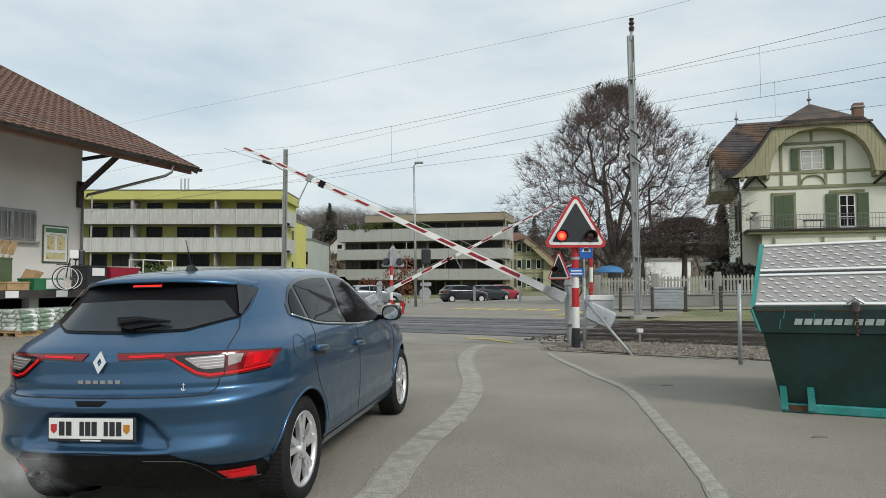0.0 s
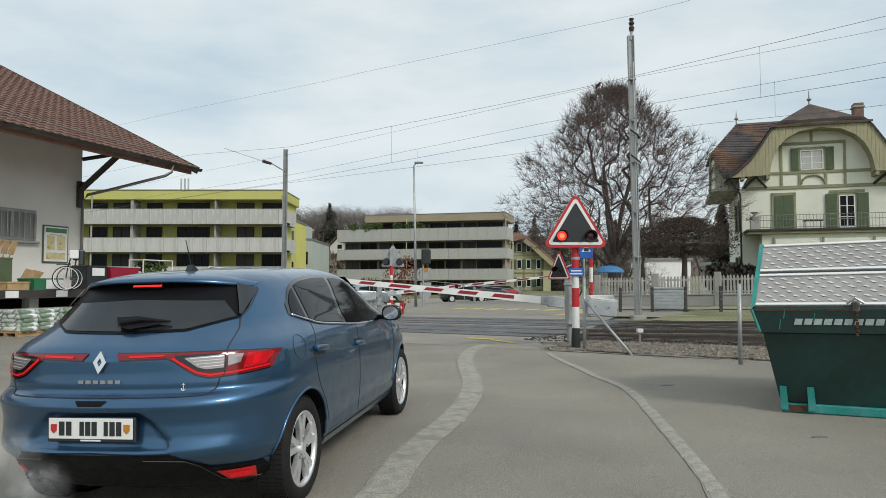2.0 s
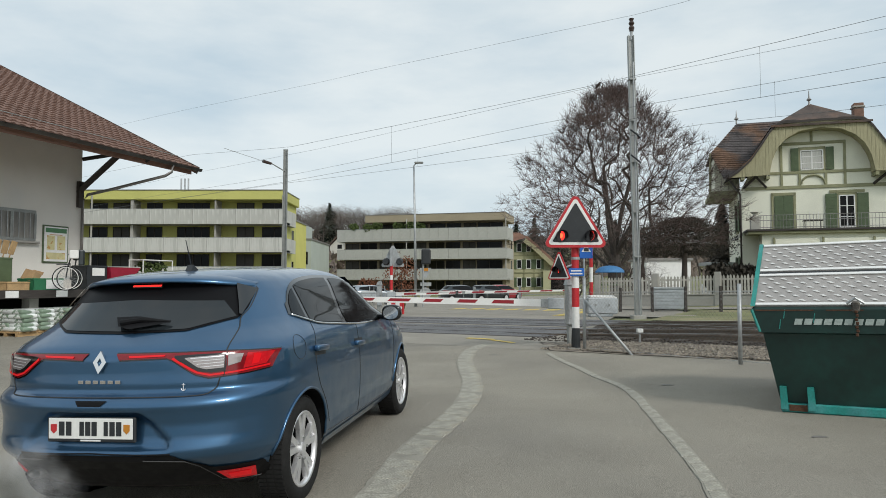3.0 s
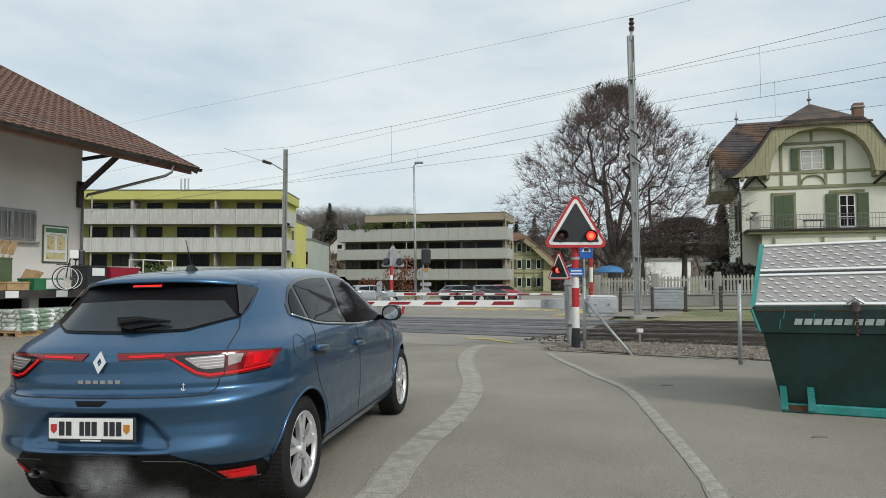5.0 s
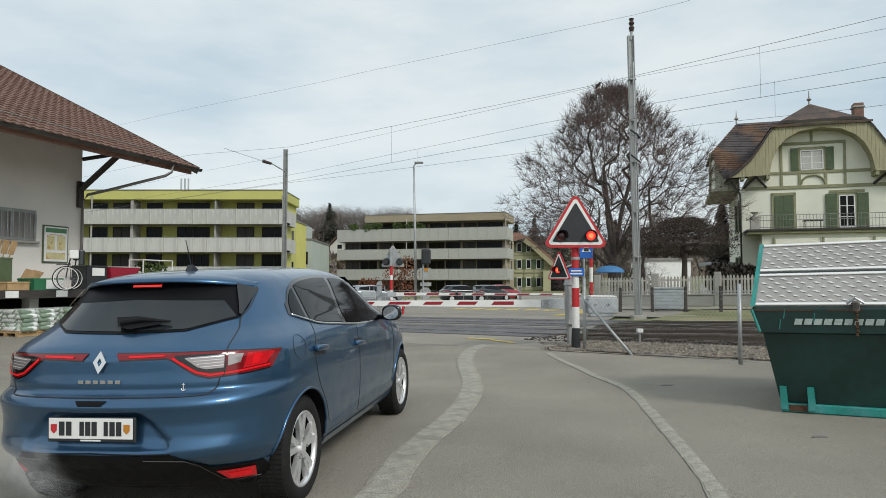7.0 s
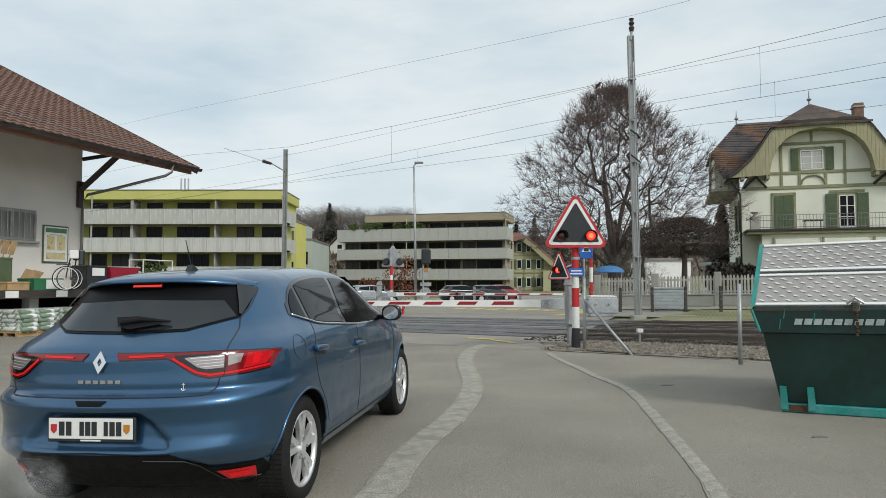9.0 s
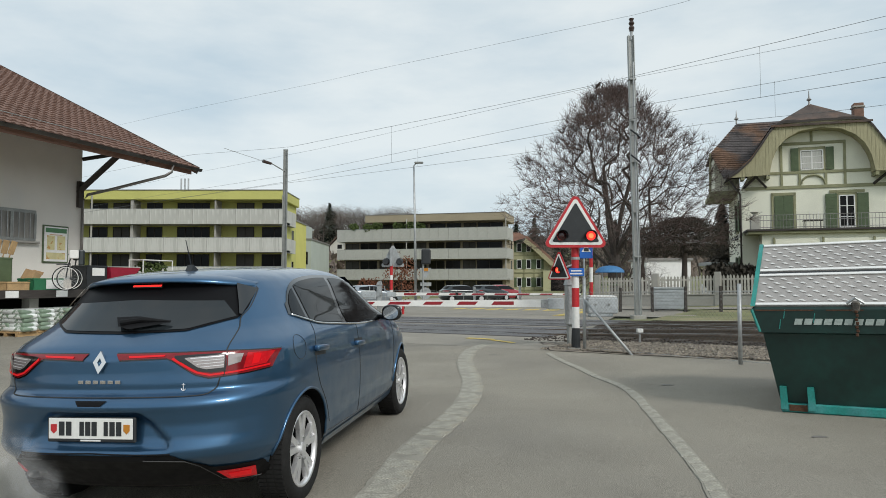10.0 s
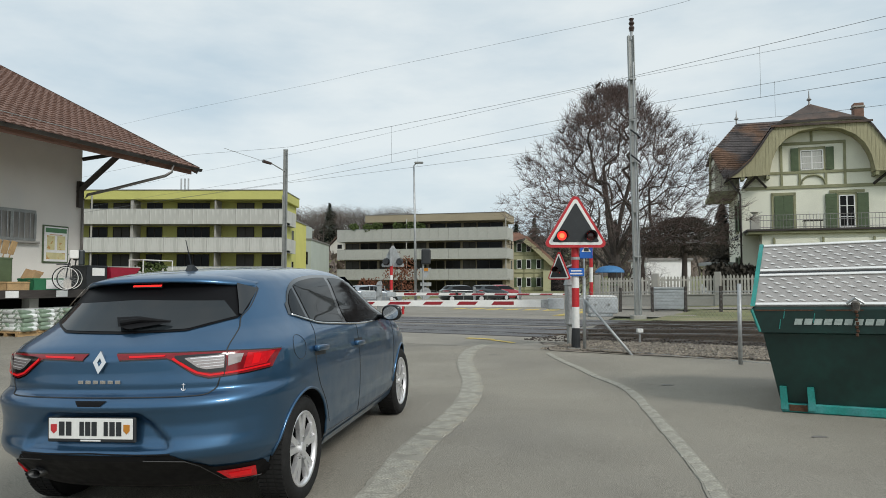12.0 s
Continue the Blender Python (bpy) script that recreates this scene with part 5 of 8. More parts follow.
def conifer(at, h, r, label, seed, material="conifer", name="conifer", n=900):
    rng = random.Random(seed)
    t = thing(name, label, "conifer", at)
    part("trunk", tube([(0, 0, -0.5), (0, 0, h * 0.97)], [0.02 * h, 0.02], 7), "bark", t)
    lists = ([], [])
    for _ in range(n):
        u = rng.random() ** 0.7
        z = h * (0.1 + 0.9 * (1 - u))
        lim = r * u * rng.uniform(0.55, 1.1) * (0.8 + 0.25 * math.sin(z * 9 / h * 2))
        a = rng.random() * 6.283
        rr = lim * math.sqrt(rng.random())
        p = Vector((rr * math.cos(a), rr * math.sin(a), z - rr * 0.25))
        s = h * 0.05 * rng.uniform(0.6, 1.3)
        d = Vector((math.cos(a), math.sin(a), -0.35))
        e = Vector((-math.sin(a), math.cos(a), rng.uniform(-0.3, 0.3)))
        k = len(lists[0])
        lists[0].extend([tuple(p - d * s), tuple(p + e * s * 0.35), tuple(p + d * s), tuple(p - e * s * 0.35)])
        lists[1].append((k, k + 1, k + 2, k + 3))
    o = new("needles", mesh_of("needles", lists, material))
    o.parent = t
    return t


def evergreen_mass():
    # dark evergreen shrubbery behind the fence, in layered sprays
    rng = random.Random(6)
    for x, y, r, h, m in ((17.6, 44.2, 1.1, 2.2, "yew"), (19.0, 44.4, 1.2, 2.0, "yew")):
        bush(pose(x, y, gz(x)), r, h, m, "dark spreading evergreen shrub behind the fence", "shrub", "evergreen shrubs", int(x * 7), 2200, 0.32)
    # an old cedar with dark tiers over the outbuilding
    ce = thing("cedar", "dark spreading cedar with hanging tiers behind the fence", "conifer", pose(15.6, 45.0, gz(15)))
    part("trunk", tube([(0, 0, -0.2), (0.1, 0, 3.0), (0.0, 0, 5.1)], [0.24, 0.15, 0.02], 8), "bark", ce)
    lists = ([], [])
    for z, r in ((2.9, 2.9), (3.35, 3.2), (3.8, 3.2), (4.25, 2.9), (4.65, 2.3), (5.0, 1.4)):
        for k in range(7):
            a = k * 0.9 + z * 2
            part("bough", tube([(0, 0, z), (r * 0.5 * math.cos(a), r * 0.5 * math.sin(a), z + 0.05), (r * math.cos(a), r * math.sin(a), z - 0.22)], [0.06, 0.04, 0.015], 5), "bark", ce)
            for q in range(4):
                u = 0.35 + 0.2 * q
                leaf_cloud(lists, (r * u * math.cos(a), r * u * math.sin(a), z - 0.05 * q), 0.60, 0.24, 95, 0.11, rng)
    o = new("foliage", mesh_of("foliage", lists, "yew"))
    o.parent = ce
    for x, y, r, h in ((7.2, 37.5, 1.1, 2.3), (9.8, 37.4, 1.2, 2.5), (7.4, 39.0, 1.0, 2.6), (10.6, 37.2, 1.2, 2.2), (11.6, 38.0, 1.2, 1.9)):
        tree("bare_shrub", "tangled bare brown shrub behind the fence", pose(x, y, gz(x), 0, 0, x * 50), h * 1.25, 1.25, int(x * 10), 0.04, "twig", depth=6, split=0.16)
    conifer(pose(23.4, 58, 0), 8.5, 2.2, "tall dark conifer beside the old house", 3, "yew", n=2500)
    for x, y, r, h in ((-3.6, 60, 1.6, 4.6), (-6.3, 62, 1.4, 2.4), (-2.2, 33.5, 0.45, 0.5)):
        bush(pose(x, y, gz(x, y)), r, h, "rust_leaf" if h > 1 else "box_leaf", "russet leafy shrub before the flats" if h > 1 else "low green weeds at the road edge", "shrub", "", int(abs(x) * 9), 900, 0.2)


evergreen_mass()


def picket_fence():
    f = thing("picket_fence", "weathered pale picket fence on a low stone wall", "fence")
    a, b = Vector((7.6, 34.2, 0)), Vector((22.5, 27.0, 0))
    d = (b - a).normalized()
    L = (b - a).length
    ang = math.atan2(d.y, d.x)
    me = finish("picket", slab([(-0.045, 0), (0.045, 0), (0.045, 0.86), (0, 0.94), (-0.045, 0.86)], -0.012, 0.012), "picket")
    rng = random.Random(2)
    n = int(L / 0.145)
    for i in range(n):
        p = a + d * (i * 0.145)
        share("picket", me, f, pose(p.x, p.y, gz(p.x) + 0.42 + rng.uniform(-0.02, 0.02), 0, rng.uniform(-1.5, 1.5), math.degrees(ang)))
    for z in (0.6, 1.15):
        part("rail", bbox(0, L, 0.012, 0.06, z - 0.04, z + 0.04), "picket", f, at=pose(a.x, a.y, gz(9), 0, -1.0, math.degrees(ang)))
    for i in range(7):
        p = a + d * (L * i / 6)
        part("post", bbox(-0.14, 0.14, -0.1, 0.18, -0.1, 1.5, 0.02), "concrete", f, at=pose(p.x, p.y, gz(p.x), 0, 0, math.degrees(ang)))
    w = thing("low_wall", "low grey stone wall under the picket fence", "wall", pose(a.x, a.y, gz(10), 0, -1.0, math.degrees(ang)))
    part("stone_course", bbox(0, L, -0.06, 0.2, -0.6, 0.40, 0.02), "concrete", w)
    part("coping", bbox(-0.02, L, -0.1, 0.24, 0.40, 0.47, 0.015), "concrete", w)
    # wire fence with dark posts nearer the track
    wf = thing("wire_fence", "low wire fence with dark wooden posts beside the grass", "fence")
    c, e = Vector((5.9, 27.9, 0)), Vector((13.2, 23.2, 0))
    for i in range(8):
        p = c + (e - c) * i / 7
        part("post", bbox(-0.05, 0.05, -0.05, 0.05, -0.1, 0.95, 0.01), "timber", wf, at=pose(p.x, p.y, gz(p.x)))
    for z in (0.25, 0.5, 0.75, 0.92):
        part("wire", tube([(c.x, c.y, gz(c.x) + z), (e.x, e.y, gz(e.x) + z)], 0.006, 4), "galv_dark", wf)
    area("garden_path", [(7.0, 29.0), (20, 21.5), (21, 23.0), (7.8, 30.4)], 0.04, "asphalt_far", "pale path behind the grass strip", "path", 10)


picket_fence()


def garden_things():
    pv = thing("garden_canopy", "blue domed garden canopy on thin posts", "canopy", pose(8.55, 35.6, gz(8.5)))
    rows = [[(0.74 * math.cos(a) * math.cos(e), 0.74 * math.sin(a) * math.cos(e), 1.62 + 0.36 * math.sin(e)) for a in [2 * math.pi * k / 20 for k in range(20)]] for e in [math.pi / 2 * j / 6 for j in range(7)]]
    part("cover", sheet(rows, close=True), "blue_cover", pv, smooth=True)
    for a in (0.8, 2.3, 3.9, 5.5):
        part("post", tube([(0.68 * math.cos(a), 0.68 * math.sin(a), 0), (0.68 * math.cos(a), 0.68 * math.sin(a), 1.64)], 0.03, 6), "galv_dark", pv)
    part("skirt", tube([(0.7 * math.cos(a), 0.7 * math.sin(a), 1.0) for a in [2 * math.pi * k / 20 for k in range(21)]], 0.05, 5), "shutter", pv)
    wh = thing("white_outbuilding", "white rendered outbuilding behind the trees", "building", pose(23.4, 72, 0))
    part("wall", bbox(-2.3, 2.3, 0, 6, -1, 3.6), "white", wh)
    part("roof", bbox(-2.5, 2.5, -0.2, 6.2, 3.6, 3.85), "zinc", wh)
    gs = thing("glazed_shed", "small glazed garden shed with a flat roof", "shed", pose(21.0, 50.5, 0.2))
    part("roof", bbox(-1.6, 1.6, -0.2, 2.2, 2.35, 2.6, 0.02), "galv", gs)
    for x in (-1.5, -0.75, 0, 0.75, 1.45):
        part("mullion", bbox(x, x + 0.08, 0, 0.08, 0, 2.35), "white", gs)
    part("pane", bbox(-1.5, 1.5, 0.03, 0.05, 1.0, 2.3), "window", gs)
    part("base", bbox(-1.5, 1.5, 0.02, 2.0, 0, 1.0), "white", gs)


garden_things()


def far_house():
    """Green-beige timbered house with a sweeping gable beyond the flats."""
    h = thing("timber_framed_house", "pale green timber-framed house with a sweeping red-brown roof", "house", pose(11.3, 112, -0.4, 0, 0, -8))
    part("wall", slab([(0, -1), (7.6, -1), (7.6, 3.6), (6.0, 5.0), (2.6, 7.9), (0, 7.9)], 0, 8), "cream_green", h)
    run = [(2.1, 8.9), (3.6, 7.7), (5.2, 6.2), (6.8, 4.7), (8.6, 3.5)]
    part("roof", sheet([[(x, y, z + 0.35) for x, z in run] for y in (-1.3, 9)] + [[(x, 9, z) for x, z in run]]), "roof_red", h)
    part("verge_board", sheet([[(x, -1.3, z + 0.37) for x, z in run], [(x, -1.3, z - 0.15) for x, z in run]]), "fascia", h, "red-brown verge board")
    part("gable_soffit", sheet([[(x, -1.28, z - 0.15) for x, z in run], [(x - 0.35, -1.25, z - 0.75) for x, z in run], [(x - 0.35, 0.0, z - 0.75) for x, z in run]]), "board", h)
    part("roof_hip", sheet([[(-0.8, -1.3, 8.0), (2.3, -1.3, 8.9)], [(-0.8, 1.6, 9.9), (0.9, 1.6, 9.9)]]), "roof_red", h, "orange-brown half hip")
    for z in (1.0, 3.9, 6.6):
        for x in (0.6, 2.1, 3.7):
            if z > 6 and x > 3:
                continue
            w = part("window", bbox(x, x + 0.8, -0.06, 0.0, z, z + 1.5), "white", h)
            part("pane", bbox(x + 0.1, x + 0.7, -0.08, -0.06, z + 0.1, z + 1.4), "window", w)
            part("shutter", bbox(x - 0.42, x, -0.1, -0.04, z, z + 1.5), "shutter", w)
            part("shutter", bbox(x + 0.8, x + 1.2, -0.1, -0.04, z, z + 1.5), "shutter", w)
    for z in (0.4, 3.2, 6.0):
        part("beam", bbox(0, 5.6 if z < 4 else 4.4, -0.08, 0, z, z + 0.18), "sage", h)
    for x in (0, 1.7, 3.3, 4.8, 6.2):
        part("post_beam", bbox(x, x + 0.15, -0.07, 0, -0.5, 7.8 if x < 3 else (6.6 if x < 4 else 4.4)), "sage", h)
    part("wing", bbox(4.8, 9.5, -2, 6, -1, 3.6), "cream_green", h)
    part("wing_window", bbox(6.0, 8.8, -2.05, -2.0, 0.4, 2.6), "window", h)
    g = thing("white_house", "white house with dark gables on the hillside", "house", pose(-27, 200, hill(-27, 200) - 0.5, 0, 0, -14))
    part("wall", slab([(-6, -2), (6, -2), (6, 3.2), (3, 6), (0, 3.6), (-3, 6), (-6, 3.2)], 0, 8), "hazepaint", g)
    for x in (-3, 3):
        part("roof", slab([(x - 3.4, 3.0), (x, 6.3), (x + 3.4, 3.0), (x + 3.4, 3.4), (x, 6.8), (x - 3.4, 3.4)], -0.8, 8.5), "slate", g)
        for z in (0, 2.4):
            part("window", bbox(x - 0.7, x + 0.7, -0.05, 0, z, z + 1.2), "window", g)


M["cream_green"] = mat("pale_green_render", (0.42, 0.41, 0.26), 0.9, vary=0.08, scale=0.5)
M["roof_red"] = mat("red_brown_tile", (0.20, 0.10, 0.065), 0.85, vary=0.2, scale=0.8, fine=6)
far_house()


def hill_woods():
    rng = random.Random(17)
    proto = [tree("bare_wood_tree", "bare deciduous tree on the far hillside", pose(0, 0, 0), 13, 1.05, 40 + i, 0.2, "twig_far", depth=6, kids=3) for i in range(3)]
    spots = []
    for _ in range(95):
        x = rng.uniform(-58, -12) if rng.random() < 0.8 else rng.uniform(8, 100)
        y = rng.uniform(215, 300)
        spots.append((x, y))
    for i in range(16):
        spots.append((rng.uniform(12, 62), rng.uniform(130, 190)))
    for i, (x, y) in enumerate(spots):
        m = pose(x, y, hill(x, y) - 0.5, 0, 0, rng.random() * 360)
        if i < 3:
            proto[i].matrix_basis = m
            tagged(proto[i], group="hillside trees")
        else:
            o = copy_thing(proto[i % 3], m)
    p = conifer(pose(-38.0, 232, hill(-38.0, 232) - 0.5), 14.5, 7.0, "tall dark spruce on the far hillside", 8, n=1500)
    for x, y in ((17.5, 165), (31, 180), (46, 185), (25, 190)):
        c = copy_thing(p, pose(x, y, hill(x, y) - 2.5, 0, 0, x * 9))
    # undergrowth that closes the slope
    lists = ([], [])
    for _ in range(9000):
        x, y = rng.uniform(-110, 120), rng.uniform(150, 300)
        z = hill(x, y)
        leaf_cloud(lists, (x, y, z + 0.8), 1.6, 1.0, 1, 2.4, rng)
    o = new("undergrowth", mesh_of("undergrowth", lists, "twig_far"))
    tagged(o, "brown winter undergrowth on the far slope", "undergrowth", kind="stuff")


hill_woods()


# ---- crossing equipment ----
def tri(cx, z0, w, h, r, n=5):
    """A triangle standing on its base, with round corners."""
    p = [(cx - w / 2, z0), (cx + w / 2, z0), (cx, z0 + h)]
    out = []
    for i in range(3):
        a, b, c = Vector(p[i - 1]), Vector(p[i]), Vector(p[(i + 1) % 3])
        u, v = (a - b).normalized(), (c - b).normalized()
        half = u.angle(v) / 2
        mid = b + (u + v).normalized() * (r / math.sin(half))
        s, e = b + u * (r / math.tan(half)), b + v * (r / math.tan(half))
        a0, a1 = math.atan2(s.y - mid.y, s.x - mid.x), math.atan2(e.y - mid.y, e.x - mid.x)
        d = (a1 - a0 + math.pi) % (2 * math.pi) - math.pi
        out += [(mid.x + r * math.cos(a0 + d * k / n), mid.y + r * math.sin(a0 + d * k / n)) for k in range(n + 1)]
    return out


LAMPS = []


def signal_head(parent, cx, z0, w, h, lamps, lamp_r, phase, back_only=False):
    """The three-sided flashing signal board; it faces -y."""
    k = w / 1.12
    part("back_plate", slab(tri(cx, z0, w, h, 0.075 * k), -0.05 * k, 0.0), "galv" if back_only else "red", parent, "red-rimmed triangular board")
    if not back_only:
        part("white_border", slab(tri(cx, z0 + 0.045 * k, w * 0.865, h * 0.865, 0.045 * k), -0.056 * k, -0.05 * k), "white", parent)
        part("black_field", slab(tri(cx, z0 + 0.092 * k, w * 0.715, h * 0.715, 0.02 * k), -0.062 * k, -0.056 * k), "black", parent)
    y = 0.0 if back_only else -0.062 * k
    for i, (lx, lz) in enumerate(lamps):
        bm = bmesh.new()
        disc(bm, (lx, lz), lamp_r * 1.25, y - 0.02, y, 24)
        hs = part("lamp_housing", bm, "black", parent)
        n = 20
        if back_only:
            part("lamp_can", tube([(lx, 0.0, lz), (lx, 0.22, lz)], [lamp_r * 1.2, lamp_r * 0.9], 14), "black", hs)
            continue
        rows = []
        for r, yy in ((lamp_r * 1.22, y - 0.02), (lamp_r * 1.22, y - 0.13)):
            rows.append([(lx + r * math.cos(a), yy if q else y - 0.02, lz + r * math.sin(a)) for q, a in ((yy < y - 0.05, radians(-25 + 230 * j / n)) for j in range(n + 1))])
        hb = sheet(rows)
        bmesh.ops.solidify(hb, geom=hb.faces[:], thickness=0.006)
        part("visor", hb, "black", hs)
        # the lantern drum turns in its housing: one side lit, one dimming, one dark
        LAMPS.append((lantern(parent, lx, y - 0.025, lz, lamp_r), (lx, y - 0.025, lz), phase[i]))


def lantern(parent, x, y, z, r):
    bm = bmesh.new()
    n = 24
    for side, idx in ((-1, 0), (1, 2)):
        rows = [[(q * r * math.cos(2 * math.pi * j / n), side * (0.003 + 0.022 * (1 - q * q)), q * r * math.sin(2 * math.pi * j / n)) for j in range(n)] for q in (1, 0.8, 0.55, 0.3, 0.02)]
        sheet(rows, bm, idx, True)
    for f in bm.faces:
        c = f.calc_center_median()
        if c.y < 0 and math.hypot(c.x, c.z) < 0.6 * r:
            f.material_index = 1
    bmesh.ops.recalc_face_normals(bm, faces=bm.faces)
    return part("lantern", bm, ["lamp_on", "lamp_core", "lamp_off"], parent, "round red lantern, flashing", smooth=True)


def banded_pole(parent, x, y, z0, bands, r, base):
    for a, b, m in bands:
        part("pole_band", tube([(x, y, z0 + a), (x, y, z0 + b)], r, 20), m, parent, smooth=False)
    part("pole_base", tube([(x, y, z0 - 0.05), (x, y, z0 + base * 0.5), (x, y, z0 + base)], [r * 1.2, r * 1.2, r * 1.05], 16), "black", parent, "dark steel foot")
    part("foot_plate", bbox(x - r * 2.2, x + r * 2.2, y - r * 2.2, y + r * 2.2, z0 - 0.02, z0 + 0.03, 0.005), "galv_dark", parent)


def near_signal():
    x, y = 2.53, 13.28
    z = gz(x)
    s = thing("crossing_signal", "red and white banded level crossing signal with flashing triangular board", "crossing signal", pose(x, y, z))
    banded_pole(s, 0, 0, 0, [(0.40, 0.80, "white"), (0.80, 1.16, "red"), (1.16, 1.385, "white"), (1.385, 1.95, "red")], 0.072, 0.40)
    part("bracket", bbox(-0.1, 0.1, -0.03, 0.1, 1.92, 1.99), "red", s)
    part("clamp", tube([(0, 0, 1.70), (0, 0, 1.75)], 0.085, 16), "galv", s)
    h = new("signal_board")
    h.parent = s
    h.matrix_basis = pose(0, -0.12, 0)
    tagged(h, "black triangular board with white and red border")
    signal_head(h, -0.02, 1.925, 1.26, 1.055, [(-0.287, 2.145), (0.262, 2.145)], 0.088, (0, 1))
    sm = new("side_signal_board")
    sm.parent = s
    sm.matrix_basis = pose(-0.31, -0.05, 0, 0, 0, -42)
    signal_head(sm, 0, 1.32, 0.52, 0.575, [(0.0, 1.50)], 0.058, (1,))
    part("side_bracket", tube([(0, 0, 1.62), (-0.28, 0.0, 1.52)], 0.018, 8), "galv", s)
    part("side_bracket", tube([(0, 0, 1.45), (-0.28, 0.05, 1.45)], 0.018, 8), "galv", s)
    bl = part("blue_plate", bbox(-0.14, 0.15, -0.095, -0.085, 1.385, 1.535, 0.004), "blue_sign", s, "small blue plate with two unreadable white lines")
    bl.matrix_basis = pose(0, 0, 0)
    for zz, w in ((1.485, 0.10), (1.43, 0.115)):
        part("text_bar", bbox(-w, w, -0.099, -0.095, zz - 0.012, zz + 0.014), "white", bl)


near_signal()


def arm_bm(spans, L, r0, r1, sgn, white_only=False):
    """Tapering square boom; red or white stretches."""
    bm = bmesh.new()
    for a, b in spans:
        ra, rb = r0 + (r1 - r0) * a / L, r0 + (r1 - r0) * b / L
        q = [[(sgn * d, -0.035 * e, rr), (sgn * d, 0.035 * e, rr), (sgn * d, 0.035 * e, -rr), (sgn * d, -0.035 * e, -rr)] for d, rr, e in ((a, ra, 1), (b, rb, 1))]
        sheet(q, bm, close=True)
        bm.faces.new([bm.verts.new(p) for p in q[0]])
        bm.faces.new([bm.verts.new(p) for p in q[1]])
    bmesh.ops.recalc_face_normals(bm, faces=bm.faces)
    return bm


